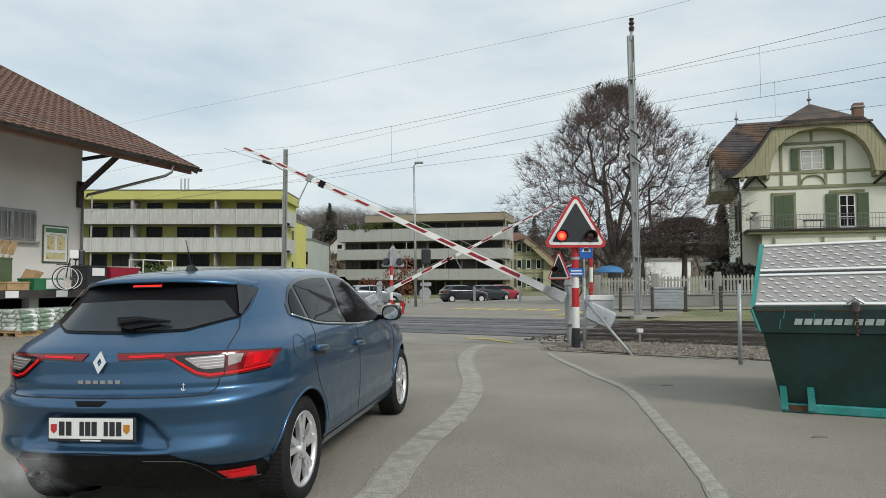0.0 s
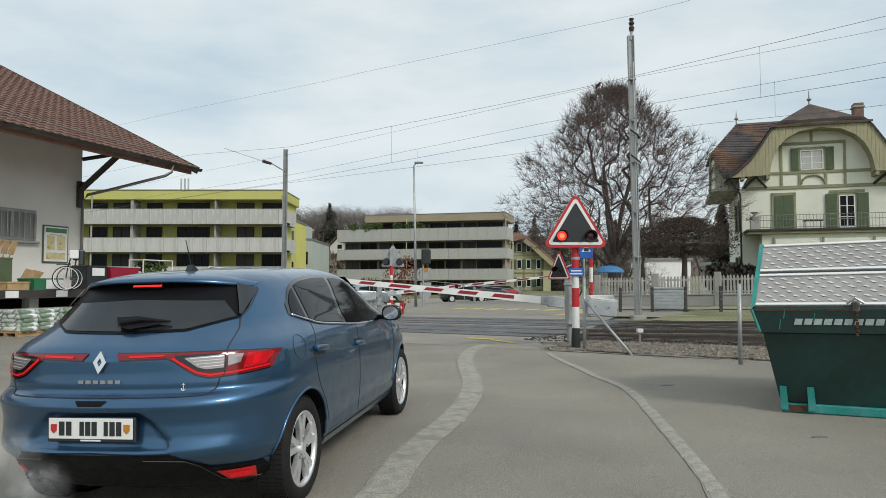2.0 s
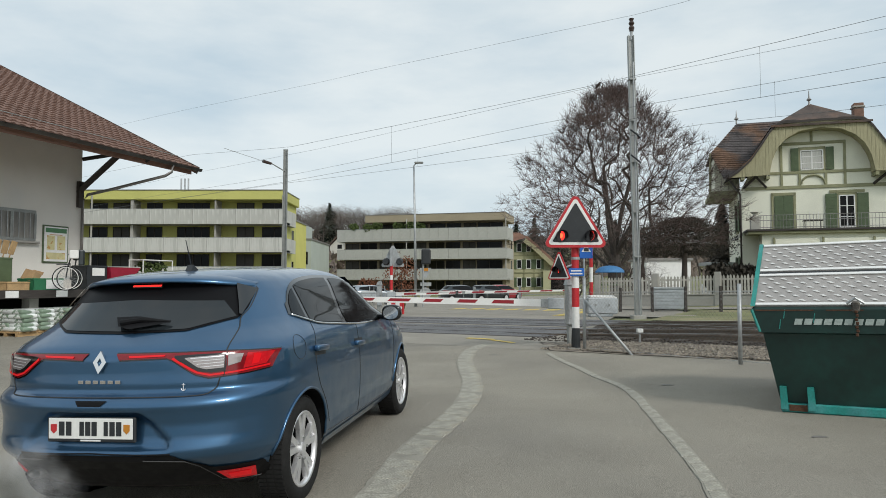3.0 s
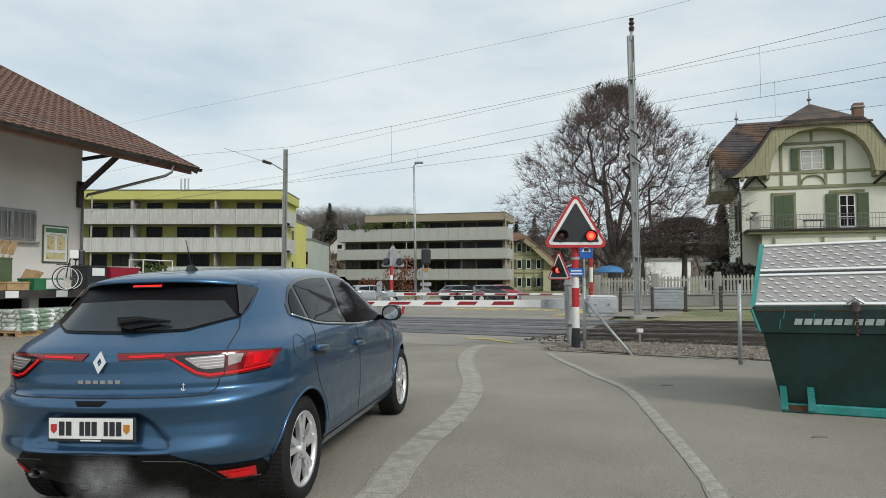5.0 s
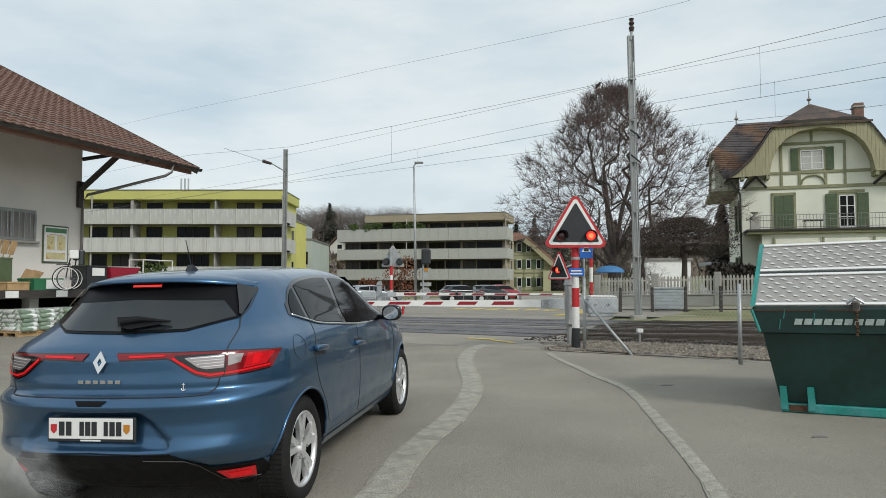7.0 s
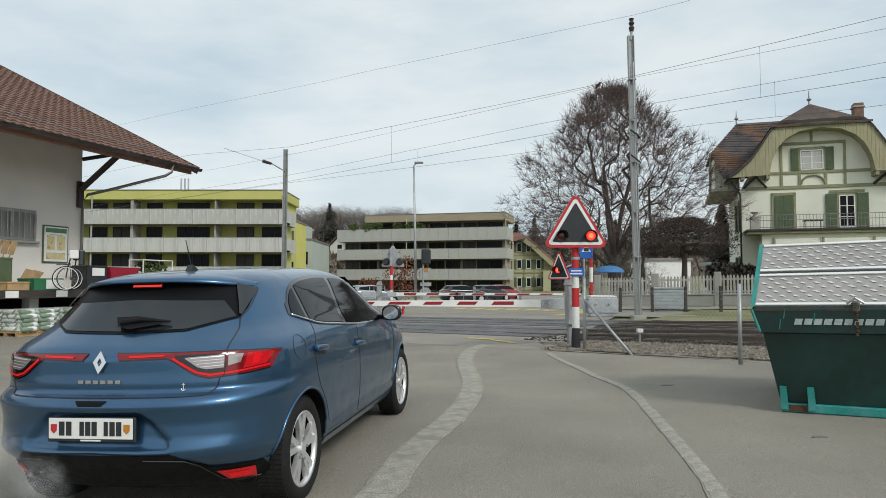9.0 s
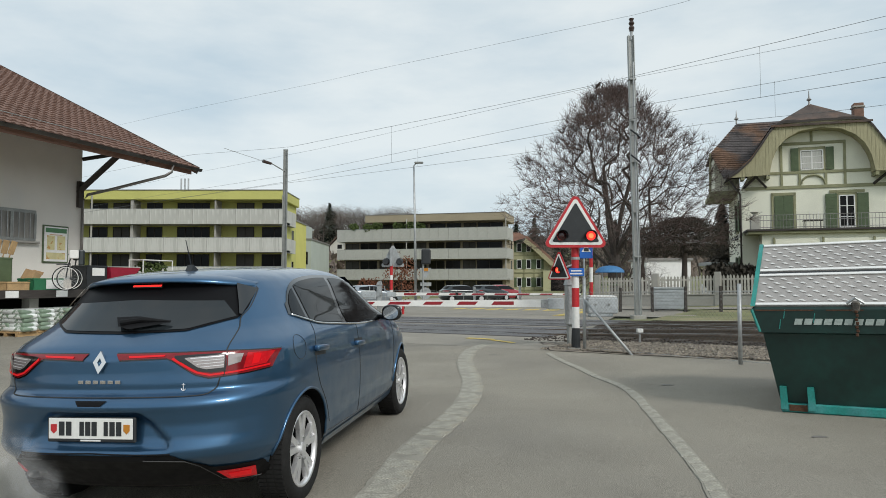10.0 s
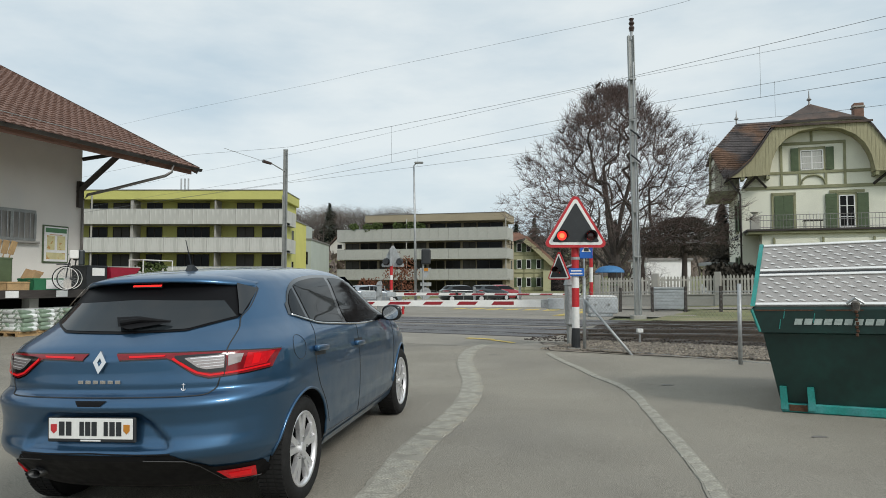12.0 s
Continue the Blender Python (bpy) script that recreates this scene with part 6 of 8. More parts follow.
def barrier(name_label, x, y, z, L, reds, root, sgn, joint, scale=1.0):
    """A barrier machine with its boom; the boom and counterweight turn about the origin of the boom."""
    g0 = gz(x, y)
    b = thing("level_crossing_barrier", name_label, "barrier", pose(x, y, z))
    h = z - g0
    k = scale
    part("machine_housing", bbox(-0.17, 0.02, 0.06, 0.42, -h * 0.52, 0.36, 0.02), "galv", b, "grey steel drive housing")
    part("housing_hood", slab([(-0.19, 0.36), (0.04, 0.36), (-0.02, 0.56), (-0.15, 0.50)], 0.05, 0.43), "galv", b)
    part("machine_post", bbox(-0.14, -0.02, 0.12, 0.36, -h - 0.05, -h * 0.5, 0.01), "galv_dark", b)
    part("access_door", bbox(-0.14, -0.01, 0.05, 0.06, -0.3, 0.2, 0.004), "galv", b)
    part("shaft", tube([(0, -0.05, 0), (0, 0.4, 0)], 0.05, 14), "galv_dark", b)
    arm = new("boom")
    arm.parent = b
    tagged(arm, "red and white striped boom with grey counterweight")
    r0, r1 = 0.078, 0.033
    part("white_beam", arm_bm([(root, L)], L, r0, r1, sgn), "white_arm", arm)
    # slanting red reflector panels, proud of the beam on both faces
    lo, hi = (-0.42, 0.58) if sgn < 0 else (-0.62, 0.72)
    for i, (a, c) in enumerate(reds):
        c = min(c, L - 0.02)
        r = r0 + (r1 - r0) * (a + c) / 2 / L
        x0, x1 = sorted((sgn * a, sgn * c))
        e0, e1 = 0.03, 0.03
        if i == 0:
            e0, e1 = (0.03, 0.0) if sgn < 0 else (0.0, 0.03)
        part("red_panel", slab([(x0 - e0, lo * r), (x1 - e1, lo * r), (x1 + e1, hi * r), (x0 + e0, hi * r)], -0.039, 0.039), "red_arm", arm)
    cl = bbox(sgn * root - 0.0 if sgn > 0 else -root - 0.02, sgn * root + 0.02 if sgn > 0 else -0.30, -0.05, 0.05, -0.095, 0.08, 0.01) if sgn < 0 else bbox(0.3, root + 0.02, -0.05, 0.05, -0.095, 0.08, 0.01)
    part("boom_clamp", cl, "galv", arm, "grey steel boom holder")
    for q in (0.38, 0.52, 0.64):
        part("bolt", tube([(sgn * q, -0.065, 0), (sgn * q, -0.05, 0)], 0.014, 6), "galv_dark", arm)
    part("boom_joint", bbox(sgn * 0.42 - 0.16, sgn * 0.42 + 0.16, -0.07, 0.07, -0.12, 0.10, 0.015), "pale_steel", arm)
    part("counterweight_arm", bbox(min(0, -sgn * 0.25), max(0, -sgn * 0.25), 0.0, 0.05, -0.10, 0.10, 0.01), "galv", arm)
    part("counterweight", bbox(min(-sgn * 0.2, -sgn * 0.80), max(-sgn * 0.2, -sgn * 0.80), -0.11, 0.11, -0.20, 0.12, 0.02), "pale_steel", arm, "grey steel counterweight")
    for q in (0.36, 0.62):
        part("bolt", tube([(-sgn * q, -0.125, -0.02), (-sgn * q, -0.11, -0.02)], 0.022, 8), "galv_dark", arm)
    part("counterweight_trim", bbox(min(-sgn * 0.25, -sgn * 0.78), max(-sgn * 0.25, -sgn * 0.78), -0.10, 0.10, 0.12, 0.15, 0.004), "white", arm)
    if joint:
        part("boom_bracket", bbox(sgn * joint - 0.06, sgn * joint + 0.06, -0.05, 0.05, -0.07, 0.08, 0.01), "galv_dark", arm)
        part("boom_cuff", bbox(sgn * (joint - 0.28) - 0.06, sgn * (joint - 0.28) + 0.06, -0.045, 0.045, -0.07, 0.07, 0.01), "plastic", arm)
        part("hanging_prop", tube([(sgn * joint, 0, -0.04), (sgn * joint, 0, -0.56)], [0.012, 0.016], 6), "galv", arm)
        part("stay_wire", tube([(sgn * 0.35, 0, 0.16), (sgn * joint * 0.5, 0, 0.16), (sgn * joint, 0, 0.06)], 0.006, 5), "galv_dark", arm)
    return b, arm


REDS = [(a - 0.05, b - 0.05) for a, b in [(1.31, 1.73), (2.05, 2.42), (2.74, 3.09), (3.38, 3.80), (4.10, 4.40), (4.65, 4.93), (5.15, 5.43), (5.62, 5.78), (6.02, 6.27), (6.47, 6.68), (6.85, 7.07), (7.24, 7.42)]]
NEAR_BARRIER, NEAR_ARM = barrier("closing level crossing barrier with red and white striped boom", 2.67, 13.9, 0.911, 7.39, REDS, 0.70, -1, 5.92)
REDS2 = [(0.95 + i * 0.93, 0.95 + i * 0.93 + 0.50) for i in range(8)]
FAR_BARRIER, FAR_ARM = barrier("closing barrier with red and white striped boom across the tracks", -2.55, 28.5, 0.843, 8.2, REDS2, 0.6, 1, 3.4)


def far_signal():
    x, y = -2.28, 30.6
    s = thing("crossing_signal", "crossing signal seen from behind on a red and white banded pole", "crossing signal", pose(x, y, gz(x)))
    banded_pole(s, 0, 0, 0, [(0.0, 0.25, "white"), (0.25, 0.62, "red"), (0.62, 1.05, "white"), (1.05, 1.5, "red"), (1.5, 1.7, "white"), (1.7, 2.15, "red")], 0.07, 0.05)
    h = new("signal_board")
    h.parent = s
    h.matrix_basis = pose(0.06, 0.1, 0, 0, 0, 180)
    tagged(h, "grey back of a triangular board")
    signal_head(h, 0, 2.07, 1.10, 1.03, [(-0.3, 2.3), (0.3, 2.3)], 0.13, (0, 1), back_only=True)
    part("mount", bbox(-0.06, 0.06, -0.1, 0.1, 2.1, 2.9), "galv", s)
    bd = thing("crossing_board", "low red and white striped warning board beside the barrier", "sign board", pose(-2.05, 30.0, gz(-2)))
    for i in range(4):
        part("stripe", bbox(-0.36 + 0.18 * i, -0.18 + 0.18 * i, -0.02, 0.02, 0.1, 0.5), "red" if i % 2 else "white", bd)
    part("stripe_low", bbox(-0.36, 0.36, -0.022, 0.022, 0.24, 0.34), "white", bd)
    part("post", tube([(0.33, 0, 0), (0.33, 0, 0.6)], 0.05, 8), "red", bd)
    gt = thing("barrier_guard", "galvanised guard frame beside the barrier machine", "guard rail", pose(-3.05, 28.9, gz(-3)))
    for i in range(3):
        part("bar", tube([(0.18 * i, 0, 0), (0.18 * i, 0, 1.25), (0.25 + 0.18 * i, 0.1, 1.25), (0.36 + 0.18 * i, 0.1, 0)], 0.018, 6), "galv", gt)


far_signal()


def traffic_sign_group():
    # lamp mast with traffic light, give-way board and round sign, all seen from behind
    x, y = -1.53, 39.2
    lm = thing("street_lamp", "tall slim galvanised street lamp", "street lamp", pose(x, y, gz(x)))
    part("mast", tube([(0, 0, -0.1), (-0.05, 0, 4), (-0.13, 0, 8.0)], [0.085, 0.07, 0.045], 10), "galv", lm, smooth=True)
    part("arm", tube([(-0.13, 0, 8.0), (0.0, -0.1, 8.1), (0.3, -0.3, 8.12)], 0.03, 8), "galv", lm)
    part("lantern", bbox(-0.08, 0.42, -0.5, -0.22, 8.06, 8.15, 0.03), "galv_dark", lm)
    tl = thing("traffic_light", "black traffic light box on a thin post", "traffic light", pose(-1.1, 38.5, gz(-1)))
    part("post", tube([(0, 0, 0), (0, 0, 3.0)], 0.045, 8), "galv", tl)
    part("housing", bbox(-0.1, 0.42, -0.2, 0.12, 2.35, 3.2, 0.08, 2), "black", tl)
    gw = part("give_way_back", slab([(-0.2, 2.15), (0.45, 2.15), (0.13, 1.55)], 0.0, 0.02), "galv", tl)
    part("amber_plate", bbox(0.05, 0.28, -0.05, -0.03, 1.98, 2.14), "amber", tl)
    part("round_plate", disc(bmesh.new(), (0.12, 0.75), 0.33, 0, 0.02, 20), "galv", tl)
    part("name_plate", bbox(-0.15, 0.45, 0, 0.02, 1.15, 1.35), "galv", tl)
    # right-hand post group by the near signal: blue crossing sign, red and white pole
    bs = thing("pedestrian_crossing_sign", "blue pedestrian crossing sign on a thin post", "road sign", pose(5.0, 24.6, gz(5)))
    part("post", tube([(0, 0, 0), (0, 0, 2.7)], 0.035, 8), "galv", bs)
    p = part("plate", bbox(-0.16, 0.30, -0.05, -0.03, 2.05, 2.58, 0.01), "blue_sign", bs)
    part("white_triangle", slab([(-0.10, 2.28), (0.24, 2.28), (0.07, 2.55)], -0.056, -0.05), "white", p)
    part("dark_bars", bbox(-0.02, 0.16, -0.062, -0.056, 2.30, 2.42), "black", p)
    rp = thing("banded_post", "thin red and white banded post", "post", pose(5.55, 26.0, gz(5.5)))
    for i, (a, b) in enumerate(((0, 0.55), (0.55, 1.2), (1.2, 1.75), (1.75, 2.45))):
        part("pole_band", tube([(0, 0, a), (0, 0, b)], 0.065, 12), "red" if i % 2 else "white", rp)
    cab = thing("control_cabinet", "grey louvred signal cabinet on short feet", "cabinet", pose(8.75, 27.0, gz(8.7), 0, 0, -18))
    part("body", bbox(-0.62, 0.62, -0.3, 0.3, 0.08, 0.86, 0.02), "pale_steel", cab)
    part("lid", bbox(-0.66, 0.66, -0.34, 0.34, 0.86, 0.92, 0.015), "pale_steel", cab)
    for i in range(6):
        part("louvre", bbox(-0.58, 0.58, -0.315, -0.3, 0.14 + 0.115 * i, 0.22 + 0.115 * i, 0.004), "pale_steel", cab)
    for a in (-0.5, 0.42):
        part("foot", bbox(a, a + 0.1, -0.2, 0.2, -0.05, 0.08), "galv_dark", cab)
    wc = thing("relay_box", "small white relay box on the grass", "box", pose(5.5, 24.3, gz(5.5)))
    part("body", bbox(-0.4, 0.4, -0.2, 0.2, 0.0, 0.58, 0.02), "pale_steel", wc)
    part("lid", bbox(-0.43, 0.43, -0.23, 0.23, 0.58, 0.74, 0.01), "white", wc)
    tb = thing("track_marker", "small white marker box beside the rails", "marker", pose(3.95, 14.0, gz(4)))
    part("post", tube([(0, 0, 0), (0, 0, 0.25)], 0.02, 6), "galv", tb)
    part("box", bbox(-0.06, 0.06, -0.05, 0.05, 0.22, 0.30, 0.01), "white", tb)
    for x, y in ((2.5, 42.0), (5.3, 42.5), (8.2, 43.0)):
        bo = thing("bollard", "slim grey steel bollard at the road edge", "bollard", pose(x - 0.6, y, gz(x, y)), group="bollards at the road edge")
        part("post", tube([(0, 0, 0), (0, 0, 0.95)], 0.08, 10), "galv", bo)
        part("cap", tube([(0, 0, 0.95), (0, 0, 1.0)], [0.09, 0.05], 10), "galv_dark", bo)


traffic_sign_group()


def masts_and_wires():
    def hmast(x, y, h, lean, label):
        m = thing("catenary_mast", label, "catenary mast", pose(x, y, gz(x, y)))
        bm = bmesh.new()
        for (a, b, c, d) in ((-0.10, -0.08, -0.10, 0.10), (0.08, 0.10, -0.10, 0.10), (-0.08, 0.08, -0.012, 0.012)):
            lo = [(a, c), (b, c), (b, d), (a, d)]
            sheet([[(px, py, 0) for px, py in lo], [(px + lean, py, h) for px, py in lo]], bm, close=True)
            bm.faces.new([bm.verts.new((px + lean, py, h)) for px, py in lo])
        part("mast", bm, "mast" if lean < 0 else "galv_dark", m)
        part("footing", bbox(-0.22, 0.22, -0.22, 0.22, -0.2, 0.07, 0.02), "concrete", m)
        return m
    m1 = hmast(6.52, 23.25, 9.55, -0.14, "tall pale steel catenary mast in a concrete footing")
    part("insulator", tube([(-0.1, 0, 9.7), (-0.1, 0, 9.82), (-0.1, 0, 9.9), (-0.1, 0, 9.98), (-0.1, 0, 10.06), (-0.1, 0, 10.14)], [0.07, 0.1, 0.06, 0.1, 0.06, 0.09], 10), "insul", m1)
    part("top_bracket", tube([(-0.13, 0, 9.4), (-0.1, 0, 9.7)], 0.05, 8), "galv", m1)
    part("conduit", tube([(0.02, -0.14, 0.1), (-0.06, -0.14, 4.6), (-0.10, -0.14, 8.6)], 0.03, 8), "galv", m1, "bright steel conduit")
    for z in (2.0, 3.5, 5.2, 6.6, 8.0):
        part("band", bbox(-0.115 - z * 0.0147, 0.115 - z * 0.0147, -0.16, 0.13, z, z + 0.05), "galv_dark", m1)
    for z in (5.25, 6.1):
        part("hook", tube([(-0.2, -0.1, z + 0.2), (-0.02, -0.25, z), (0.08, -0.3, z - 0.12)], 0.03, 6), "black", m1)
    m2 = hmast(-8.15, 35.6, 8.35, 0.02, "dark steel catenary mast with cantilever arms")
    for z, r in ((7.35, 0.03),):
        part("cantilever", tube([(0, 0, z - 0.15), (-0.55, -0.45, z + 0.16), (-0.7, -0.6, z + 0.2)], r, 8), "galv_dark", m2)
        part("insulator", tube([(-0.6, -0.5, z + 0.17), (-0.95, -0.8, z + 0.25)], [0.07, 0.09], 8), "insul", m2)
        part("arm", tube([(-0.95, -0.8, z + 0.25), (-2.5, -2.1, z + 0.65)], 0.011, 6), "galv_dark", m2)
    part("sign", bbox(-0.32, -0.12, -0.14, -0.12, 1.7, 2.2), "galv", m2)
    part("name_plate", bbox(-0.2, 0.1, -0.14, -0.12, 1.1, 1.4), "white", m2)
    # overhead wires: offset across the tracks, height by distance along them
    WIRES = dict(
        feeder_wire=(21.9, [(-70, 14.0), (-47.7, 12.49), (-23.1, 11.16), (-10.1, 10.25), (-8, 10.2), (30, 11.4)]),
        messenger_wire=(15.25, [(-70, 7.2), (-27, 6.85), (-20, 6.3), (-8, 6.07), (-2, 6.14), (30, 7.2)]),
        return_wire=(21.9, [(-70, 8.0), (-29, 8.03), (-10, 8.1), (-2.8, 7.9), (30, 7.6)]),
        far_messenger_wire=(18.65, [(-70, 6.3), (-24.7, 6.16), (-10.8, 6.29), (-2.4, 6.13), (30, 6.6)]),
        contact_wire=(15.25, [(-70, 5.1), (-20.2, 5.07), (-6, 5.07), (-2, 4.98), (30, 5.0)]),
        far_contact_wire=(18.65, [(-70, 6.0), (-24.7, 5.83), (-12.1, 5.42), (-6.8, 5.42), (-2.4, 5.13), (30, 5.1)]),
    )
    for nm, (n, row) in WIRES.items():
        ss, hs = [r[0] for r in row], [r[1] for r in row]
        pts = [on(s, n, float(np.interp(s, ss, hs))) for s in np.linspace(-70, 30, 61)]
        w = thing(nm, "thin dark overhead railway wire", "overhead wire", group="overhead wires")
        part("wire", tube(pts, 0.005, 5), "wire", w)
    cl = thing("wire_clamp", "small dark clamp on an overhead wire", "clamp")
    part("clamp", tube([on(-11.5, 21.9, 8.02), on(-11.42, 21.9, 8.1), on(-11.3, 21.9, 8.2)], [0.02, 0.06, 0.03], 8), "insul", cl)
    for s, n, a, b in ((-4.2, 15.25, 5.02, 6.1), (-15.0, 15.25, 5.07, 6.2), (-4.8, 18.65, 5.28, 6.2), (-17, 18.65, 5.6, 6.22)):
        d = thing("dropper", "thin vertical wire between the overhead wires", "overhead wire", group="droppers")
        part("wire", tube([on(s, n, a), on(s, n, b)], 0.0035, 5), "wire", d)


masts_and_wires()


M["steel_old"] = mat("old_steel", (0.13, 0.12, 0.105), 0.7, 0.4, vary=0.3, scale=14)


def skip_container():
    s = thing("skip_container", "dark green steel skip with a sloping chequer-plate lid", "skip", pose(3.29, 6.80, gz(3.4), 0, -1.2, -31))
    L, D = 3.3, 1.75
    def ring(x0, x1, y0, y1, z):
        return [(x0, y0, z), (x1, y0, z), (x1, y1, z), (x0, y1, z)]
    bm = sheet([ring(0, L - 0.4, 0, D - 0.1, 0.05), ring(-0.13, L, -0.10, D, 0.77)], close=True)
    bm.faces.new([bm.verts.new(p) for p in ring(0, L - 0.4, 0, D - 0.1, 0.05)])
    part("hull", bm, "skip_green", s)
    rim = sheet([ring(-0.12, L, -0.10, D, 0.75), ring(-0.145, L + 0.05, -0.145, D + 0.05, 0.765), ring(-0.215, L + 0.05, -0.15, D + 0.05, 0.985), ring(-0.205, L + 0.05, -0.13, D + 0.05, 1.01), ring(-0.16, L, -0.08, D, 1.01)], close=True)
    rp = part("rim_band", rim, "skip_green", s, "green rim band with worn corners")
    # a plain slanting bar for each letter
    for i in range(10):
        x = 0.15 + i * 0.082
        part("letter_bar", slab([(x, 0.842), (x + 0.064, 0.842), (x + 0.078, 0.898), (x + 0.014, 0.898)], -0.157, -0.149), "letter", rp)
    for x, w in ((-0.18, 0.5), (0.42, 0.3), (0.9, 0.6)):
        part("rust_streak", bbox(x, x + w, -0.157, -0.152, 0.972, 0.984), "rust", rp)
    for x, z0 in ((0.02, 0.80), (0.31, 0.86), (0.06, 0.90), (0.98, 0.82)):
        part("scrape", slab([(x, z0), (x + 0.008, z0), (x + 0.020, z0 + 0.09), (x + 0.014, z0 + 0.09)], -0.1525, -0.1475), "skip_teal", rp)
    part("corner_edge", tube([(-0.147, -0.147, 0.77), (-0.215, -0.15, 0.985)], 0.014, 6), "skip_teal", rp)
    # base rail and ribs
    part("base_rail", bbox(0.0, L - 0.4, -0.05, 0.05, 0.0, 0.085, 0.01), "skip_teal", s, "scuffed teal base rail")
    part("rust_patch", bbox(0.07, 0.225, -0.056, -0.05, 0.015, 0.075), "rust", s)
    for x in (0.0, 0.235):
        part("rib", slab([(x, 0.03), (x + 0.062, 0.03), (x + 0.050, 0.245), (x - 0.005, 0.245)], -0.085, -0.02), "skip_teal", s)
    # lid: sloping front with two plates and a strip between
    a = Vector((0, -0.13, 1.02))
    b = Vector((0, 0.80, 1.645))
    up = (b - a).normalized()
    nr = Vector((0, -up.z, up.y))
    def on_lid(x, v, h=0.0):
        p = a + up * v + nr * h
        return (x, p.y, p.z)
    V = (b - a).length
    lid = part("lid", sheet([[on_lid(x, v, h) for x in (-0.20, L)] for v, h in ((0, -0.03), (0, 0.0), (V, 0.0), (V, -0.03))]), "chequer", s, "aluminium chequer-plate lid")
    back = sheet([[(x, y, z) for x in (-0.20, L)] for y, z in ((0.80, 1.645), (0.95, 1.645), (D, 1.02))])
    part("lid_back", back, "chequer", s)
    for x in (-0.19, L - 0.01):
        gb = slab([(-0.13, 1.0), (0.80, 1.635), (0.95, 1.635), (D, 1.0)], 0, 0.012)
        gb.transform(Matrix.Translation((x, 0, 0)) @ Matrix.Rotation(radians(90), 4, "Z") )
        part("lid_gable", gb, "skip_teal", s)
    part("edge_strip", sheet([[on_lid(-0.225, v, 0.012) for v in (-0.02, V + 0.02)], [on_lid(-0.185, v, 0.012) for v in (-0.02, V + 0.02)], [on_lid(-0.185, v, -0.03) for v in (-0.02, V + 0.02)]]), "skip_teal", s, "turquoise lid edge")
    part("hinge_gap", sheet([[on_lid(x, v, 0.004) for x in (-0.18, L)] for v in (V * 0.49, V * 0.525)]), "black", s)
    for v in (0.0, V * 0.455, V * 0.535, V - 0.03):
        part("lid_trim", sheet([[on_lid(x, vv, h) for x in (-0.18, L)] for vv, h in ((v, 0.004), (v, 0.014), (v + 0.035, 0.014), (v + 0.035, 0.004))]), "white_arm", s, "bright aluminium trim")
    # raised lozenges of the plate, small and many
    verts, faces = [], []
    for (v0, v1) in ((0.05, V * 0.44), (V * 0.575, V - 0.05)):
        nv = 6
        for j in range(nv):
            v = v0 + (v1 - v0) * (j + 0.5) / nv
            x = -0.13 + (0.06 if j % 2 else 0)
            while x < L - 0.5:
                k = len(verts)
                for du, dv, h in ((-0.038, -0.015, 0.003), (0.0, -0.015, 0.008), (0.038, 0.015, 0.003), (0.0, 0.015, 0.008)):
                    verts.append(on_lid(x + du, v - dv, h))
                faces.append((k, k + 1, k + 2, k + 3))
                x += 0.118
    o = new("chequer_relief", mesh_of("chequer_relief", (verts, faces), "lozenge"))
    o.parent = s
    tagged(o, "raised lozenge pattern", kind="stuff")
    # latch with chain
    la = part("latch", bbox(0.625, 0.695, -0.18, -0.12, 0.96, 1.06, 0.015), "steel_old", s, "steel latch with hanging chain")
    for i in range(7):
        part("chain_link", bbox(0.65 + 0.006 * (i % 2), 0.675 + 0.006 * (i % 2), -0.185, -0.165, 0.74 + 0.035 * i, 0.77 + 0.035 * i, 0.006), "rust", la)
    part("handle", tube([(0.59, -0.2, 1.04), (0.66, -0.21, 1.09), (0.73, -0.2, 1.04)], 0.014, 6), "galv", la)


skip_container()
STRIP_A = [(-0.66, 3.4), (-0.39, 4.52), (-0.36, 4.77), (-0.24, 5.52), (0.03, 6.5), (0.18, 7.15), (0.31, 7.97), (0.38, 9.15), (0.36, 10.75), (0.39, 12.0), (0.56, 13.54), (0.87, 14.57), (1.05, 14.95)]
STRIP_B = [(1.46, 3.4), (1.68, 4.35), (1.73, 4.59), (1.84, 5.33), (1.98, 6.37), (2.07, 7.06), (2.17, 7.91), (2.19, 8.55), (2.14, 9.09), (2.07, 9.6), (2.03, 10.42), (1.96, 11.25), (1.9, 12.59)]



# ---- the blue hatchback ----
CZ = [0.20, 0.24, 0.30, 0.36, 0.42, 0.46, 0.52, 0.60, 0.66, 0.70, 0.735, 0.765, 0.80, 0.86, 0.95, 1.00, 1.08, 1.20, 1.30, 1.352, 1.385, 1.41, 1.43, 1.442, 1.447]
CR = [0.3, 0.22, 0.16, 0.1, 0.026, 0.014, 0.04, 0.05, 0.036, 0.02, 0.045, 0.115, 0.11, 0.119, 0.125, 0.168, 0.3, 0.435, 0.526, 0.57, 0.635, 0.77, 0.989, 1.32, 1.75]
CF = [4.22, 4.27, 4.31, 4.34, 4.355, 4.36, 4.36, 4.35, 4.34, 4.33, 4.29, 4.25, 4.19, 4.02, 3.60, 3.33, 3.14, 2.90, 2.68, 2.55, 2.44, 2.34, 2.22, 2.08, 1.85]
CW = [0.82, 0.85, 0.875, 0.885, 0.892, 0.897, 0.902, 0.906, 0.907, 0.907, 0.907, 0.906, 0.904, 0.900, 0.890, 0.872, 0.808, 0.742, 0.684, 0.640, 0.585, 0.51, 0.40, 0.26, 0.02]
YM = 2.0


